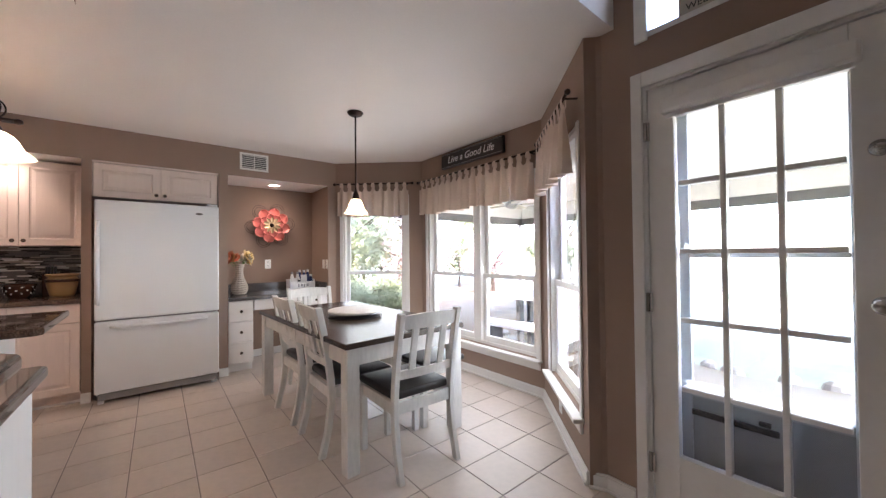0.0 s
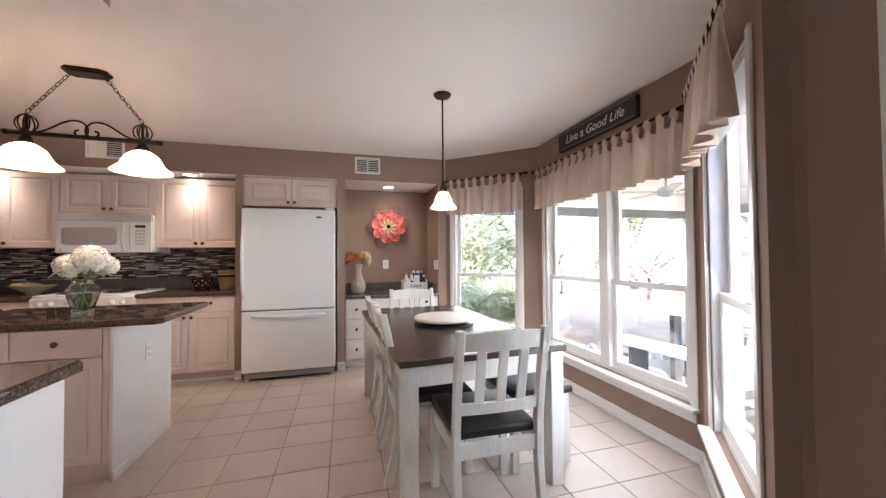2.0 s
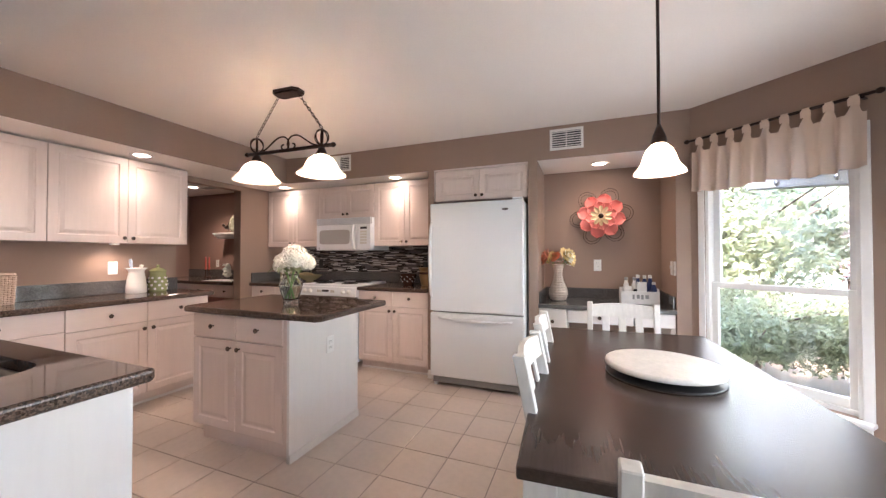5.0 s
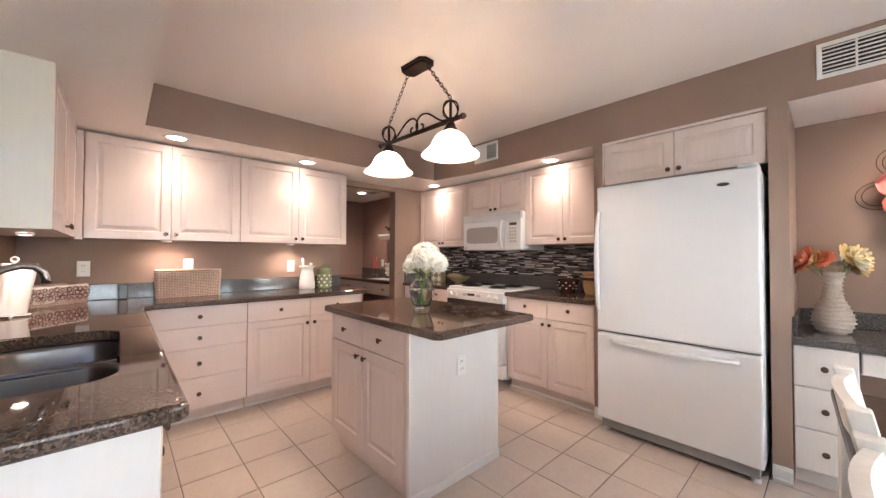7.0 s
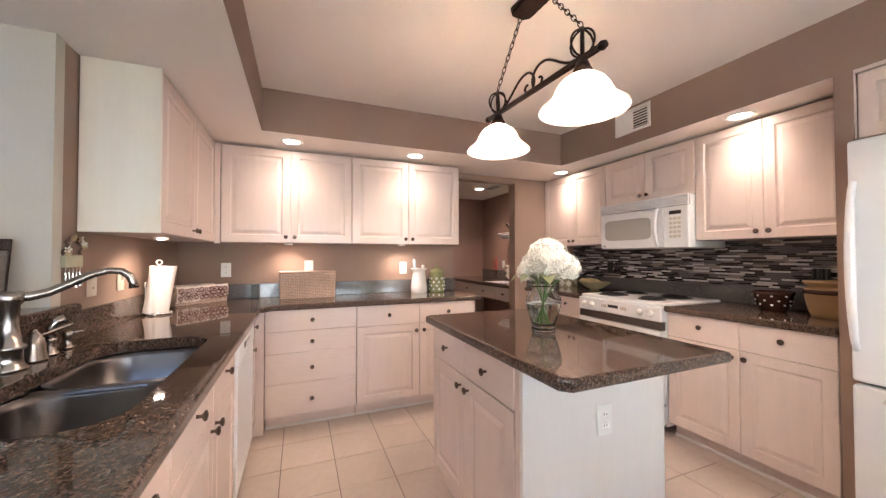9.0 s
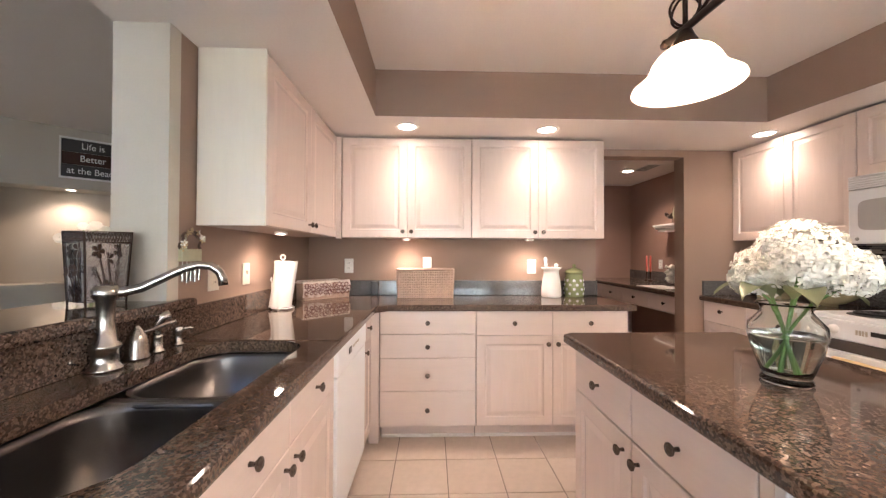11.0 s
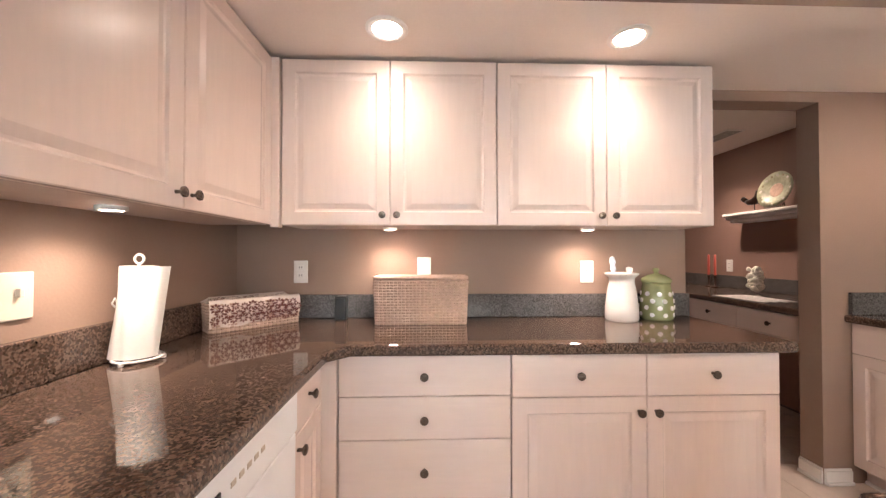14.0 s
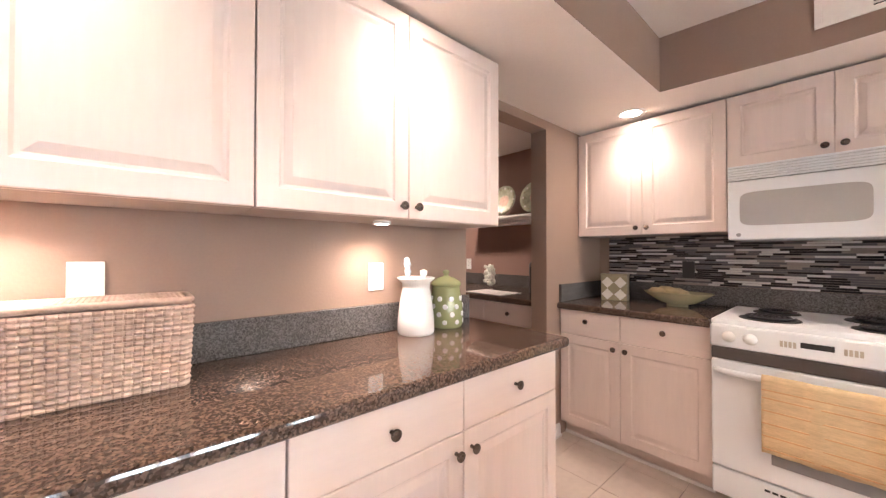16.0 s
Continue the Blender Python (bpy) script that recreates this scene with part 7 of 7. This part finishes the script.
part("motor", lathe([(0, -0.20), (0.06, -0.21), (0.11, -0.25), (0.11, -0.31), (0.05, -0.34), (0, -0.34)], 28), M_GREY, fn, smooth=True)
for k in range(5):
    bm = prism(rounded(0.16, 0.62, -0.065, 0.065, 0.05, 4), -0.278, -0.270)
    bmesh.ops.transform(bm, matrix=Matrix.Rotation(2 * math.pi * k / 5 + 0.3, 4, "Z"), verts=bm.verts)
    part("blade", bm, M_CREAM, fn)
    part("blade_iron", boxed(0.09, 0.18, -0.02, 0.02, -0.286, -0.279, m=Matrix.Rotation(2 * math.pi * k / 5 + 0.3, 4, "Z")), M_GREY, fn)
tb2 = thing("patio_table", "outdoor table with white top and grey plank base", "outdoor table", pose(4.35, 2.65, -0.08, 0, 0, 8))
part("tabletop", boxed(-0.45, 0.45, -0.85, 0.85, 0.72, 0.765, 0.008), M_CHALK, tb2)
for y in (-0.55, 0.55):
    for x in (-0.28, 0.0, 0.28):
        part("leg_plank", boxed(x - 0.06, x + 0.06, y - 0.025, y + 0.025, 0.0, 0.719, 0.004), M_CEDAR, tb2)
    part("cross_rail", boxed(-0.38, 0.38, y - 0.05, y - 0.0252, 0.30, 0.38, 0.004), M_CEDAR, tb2)
for dx in (-0.72, 0.75):
    b2 = thing("patio_bench", "grey plank outdoor bench with white seat", "outdoor bench", pose(4.35 + dx, 2.65, -0.08, 0, 0, 8), "patio benches")
    part("seat", boxed(-0.16, 0.16, -0.80, 0.80, 0.42, 0.46, 0.006), M_CHALK, b2)
    for y in (-0.55, 0.0, 0.55):
        part("leg_plank", boxed(-0.12, 0.12, y - 0.02, y + 0.02, 0, 0.419, 0.004), M_CEDAR, b2)
sd_ = thing("storm_door", "pale grey aluminium storm door with solid lower panel", "storm door", along(D2, Vector((1.95, -4.5, 0))))
M_ALU = material("pale_grey_aluminium", (0.50, 0.52, 0.54), 0.4, 0.2, vary=0.05, grain=40)
M_KICK = material("grey_blue_panel", (0.33, 0.345, 0.35), 0.45, vary=0.06)
for a, b in ((0.240, 0.363), (0.865, 0.998)):
    part("stile", boxed(a, b, 0.098, 0.126, 0.02, 2.06, 0.004), M_ALU, sd_)
for a, b in ((1.93, 2.06), (1.236, 1.256), (0.585, 0.625), (0.02, 0.14)):
    part("rail", boxed(0.3632, 0.8648, 0.098, 0.126, a, b, 0.004), M_ALU, sd_)
part("kick_panel", boxed(0.3632, 0.8648, 0.108, 0.118, 0.1402, 0.5848), M_KICK, sd_, "grey-blue solid lower panel")
part("push_bar", boxed(0.3634, 0.665, 0.078, 0.0975, 0.505, 0.532, 0.006), M_BLACK, sd_, "black push bar")
part("latch", boxed(0.600, 0.640, 0.080, 0.0976, 0.536, 0.556, 0.004), M_BLACK, sd_, "black latch")


def leaf_mass(cx, cy, cz, rx, ry, rz, n, s, rnd, bm):
    for _ in range(n):
        while True:
            p = Vector((rnd.uniform(-1, 1), rnd.uniform(-1, 1), rnd.uniform(-1, 1)))
            if 0.35 < p.length < 1 + 0.1 * math.sin(7 * p.x) + 0.1 * math.sin(9 * p.z):
                break
        c = Vector((cx + p.x * rx, cy + p.y * ry, cz + p.z * rz))
        u = Vector((rnd.gauss(0, 1), rnd.gauss(0, 1), rnd.gauss(0, 1))).normalized()
        w_ = u.orthogonal().normalized()
        k = s * rnd.uniform(0.6, 1.3)
        bm.faces.new([bm.verts.new(c + d_) for d_ in (-u * k, w_ * k * 0.5, u * k, -w_ * k * 0.5)])


def shrub(name, label, cat, x, y, h, r, mat, seed, leaves=1600, size=0.05, trunk=0.25, group=""):
    rnd = random.Random(seed)
    t = thing(name, label, cat, pose(x, y, -0.16), group)
    tr = bmesh.new()
    tube([(0, 0, 0), (0.03, 0.02, h * 0.3), (0.0, 0.05, h * 0.65)], [trunk * 0.2, trunk * 0.14, trunk * 0.05], 8, bm=tr)
    for k in range(6):
        a = 2 * math.pi * k / 6 + rnd.uniform(-0.3, 0.3)
        z0 = h * rnd.uniform(0.2, 0.5)
        tube([(0.02, 0.02, z0), (0.4 * r * math.cos(a), 0.4 * r * math.sin(a), z0 + h * 0.18), (0.85 * r * math.cos(a), 0.85 * r * math.sin(a), z0 + h * 0.3)], [trunk * 0.1, trunk * 0.06, trunk * 0.02], 6, bm=tr)
    part("trunk", tr, M_BARK, t)
    bm = bmesh.new()
    clumps = 9
    for k in range(clumps):
        a = rnd.uniform(0, 6.28)
        rr = r * 0.62 * math.sqrt(rnd.random())
        leaf_mass(rr * math.cos(a), rr * math.sin(a), h * rnd.uniform(0.38, 0.82), r * 0.5, r * 0.5, h * 0.22, leaves // clumps, size, rnd, bm)
    part("crown", bm, mat, t)
    return t


for k, (x, y, h, r) in enumerate(((2.75, 5.75, 1.15, 0.75), (3.55, 5.55, 1.05, 0.6), (2.1, 6.3, 1.2, 0.7))):
    shrub("bush", "dense dark green garden bush", "bush", x, y, h, r, M_LEAFD, 30 + k, 8000, 0.026, 0.2, "green bushes")
for k, (x, y, h, r) in enumerate(((6.2, 8.7, 2.6, 1.3), (9.6, 8.9, 2.4, 1.2))):
    shrub("red_maple", "spreading red-leaved Japanese maple", "tree", x, y, h, r, M_MAPLE, 40 + k, 5200, 0.05, 0.4, "red maples")
shrub("tall_shrub", "tall light green flowering shrub", "bush", 3.1, 7.6, 3.4, 1.5, M_LEAF, 51, 15000, 0.056, 0.3)
shrub("tall_shrub", "tall light green flowering shrub", "bush", 1.6, 7.9, 3.2, 1.4, M_LEAF, 52, 13000, 0.056, 0.3)
shrub("tall_shrub", "tall light green flowering shrub", "bush", 4.6, 10.2, 3.2, 1.6, M_LEAF, 53, 11000, 0.07, 0.4)
for k in range(7):
    shrub("bush", "rounded green garden bush", "bush", 6.5 + 1.7 * k, 11.6 - 0.25 * k, 2.4, 1.25, M_LEAFD, 80 + k, 3000, 0.07, 0.3, "green bushes")
spots = [(1.2, 9.5, 4.6, 2.0), (3.2, 10.5, 5.4, 2.2), (5.4, 13, 6.5, 2.6), (8.5, 13.5, 6.8, 2.8), (12, 12, 6.5, 2.7), (15, 9.5, 6.8, 2.8), (-1.5, 11, 6, 2.4)]
for k, (x, y, h, r) in enumerate(spots):
    shrub("tree", "leafy green garden tree", "tree", x, y, h, r, M_LEAF, 60 + k, 7000, 0.10, 0.9, "garden trees")
fe = thing("garden_fence", "pale wooden garden fence beyond the lawn", "fence", pose(10.2, -6, -0.16))
for k in range(60):
    part("slat", boxed(-0.012, 0.012, -6 + 0.3 * k, -6 + 0.3 * k + 0.14, 0.05, 0.60), M_CHALK, fe)
for z in (0.12, 0.44):
    part("rail", boxed(0.013, 0.05, -6, 12, z, z + 0.09), M_CHALK, fe)
sl = thing("string_lights", "dark cable of string lights outside the window", "string lights")
part("cable", tube([(1.9 + 0.12 * k, 5.05 - 0.02 * k, 1.98 - 0.05 * math.sin(math.pi * k / 12)) for k in range(13)], 0.006, 5), M_BLACK, sl)
for k in (3, 6, 9):
    part("bulb", lathe([(0, -0.075), (0.016, -0.06), (0.02, -0.04), (0.012, -0.015), (0.012, 0.004)], 10, at=(1.9 + 0.12 * k, 5.05 - 0.02 * k, 1.975 - 0.05 * math.sin(math.pi * k / 12))), M_BLACK, sl)


# ---- floor tiles ----
PITCH = 0.3075
bm = boxed(0.002, PITCH - 0.003, 0.002, PITCH - 0.003, -0.010, 0.0, 0.0015, 1)
tile_me = mesh_of("tile", bm, M_TILE)
flo = bpy.data.objects["floor"]
near, far = 0, bmesh.new()
for i in range(-20, 9):
    for j in range(-26, 7):
        x, y = -0.045 + PITCH * i, 3.105 + PITCH * j
        cx, cy = x + PITCH / 2, y + PITCH / 2
        if not (-6.0 < cx < 2.85 and -4.5 < cy < 5.1):
            continue
        if cx > 2.0 and (cy - 0.95) < (cx - 1.95) - 0.2 or cx > 2.0 and (4.4 - cy) < (cx - 1.95) - 0.3 or (cx > 2.1 and cy < 0.9):
            continue
        if -2.42 < cx < 2.8 and 0.9 < cy < 4.45 and not (-1.45 < cx < -0.6 and 2.85 < cy < 3.3) and not (cx < -0.3 and cy < 1.55) and near < 298:
            t = new("tile", tile_me)
            t.location = (x, y, 0)
            t.parent = flo
            near += 1
        elif cy > -1.5:
            box(far, x + 0.002, x + PITCH - 0.001, y + 0.002, y + PITCH - 0.001, -0.010, 0.0)
part("tile_field", far, M_TILE, flo)["kind"] = "stuff"

# ---- mosaic strip tiles behind the range ----
mosa = solid("mosaic_backsplash", boxed(-2.86, -0.439, 4.976, 4.984, 1.041, 1.371), M_GROUT, "linear glass and stone mosaic backsplash in black, grey and white", "backsplash", kind="structure")
kinds = [material("mosaic_" + n, c, r_, vary=0.15, grain=30) for n, c, r_ in (("black", (0.018, 0.016, 0.017), 0.12), ("slate", (0.10, 0.095, 0.10), 0.25), ("taupe", (0.22, 0.18, 0.16), 0.3), ("pale", (0.56, 0.53, 0.51), 0.15))]
unit = [mesh_of("strip_tile", boxed(0, 1, -0.004, 0, 0, 1), k) for k in kinds]
rnd = random.Random(17)
rows = 25
hgt = (1.371 - 1.041) / rows
near, rest = 0, [bmesh.new() for _ in kinds]
for r_ in range(rows):
    x = -2.86
    last = -1
    while x < -0.46:
        w = rnd.choice((0.06, 0.09, 0.12, 0.15, 0.20))
        x1 = min(x + w, -0.442)
        k = rnd.choices(range(4), (6, 3, 2, 3.2))[0]
        if k == last:
            k = (k + 1) % 4
        last = k
        z = 1.041 + r_ * hgt + 0.001
        if x < -1.55 and near < 298:
            t = new("strip_tile", unit[k])
            t.parent = mosa
            t.matrix_basis = Matrix.LocRotScale((x + 0.0008, 4.9755, z), None, (x1 - x - 0.0016, 1, hgt - 0.0018))
            near += 1
        else:
            box(rest[k], x + 0.0008, x1 - 0.0008, 4.9715, 4.9755, z, z + hgt - 0.0018)
        x = x1
for k, bm in enumerate(rest):
    part("tile_field", bm, kinds[k], mosa)["kind"] = "stuff"
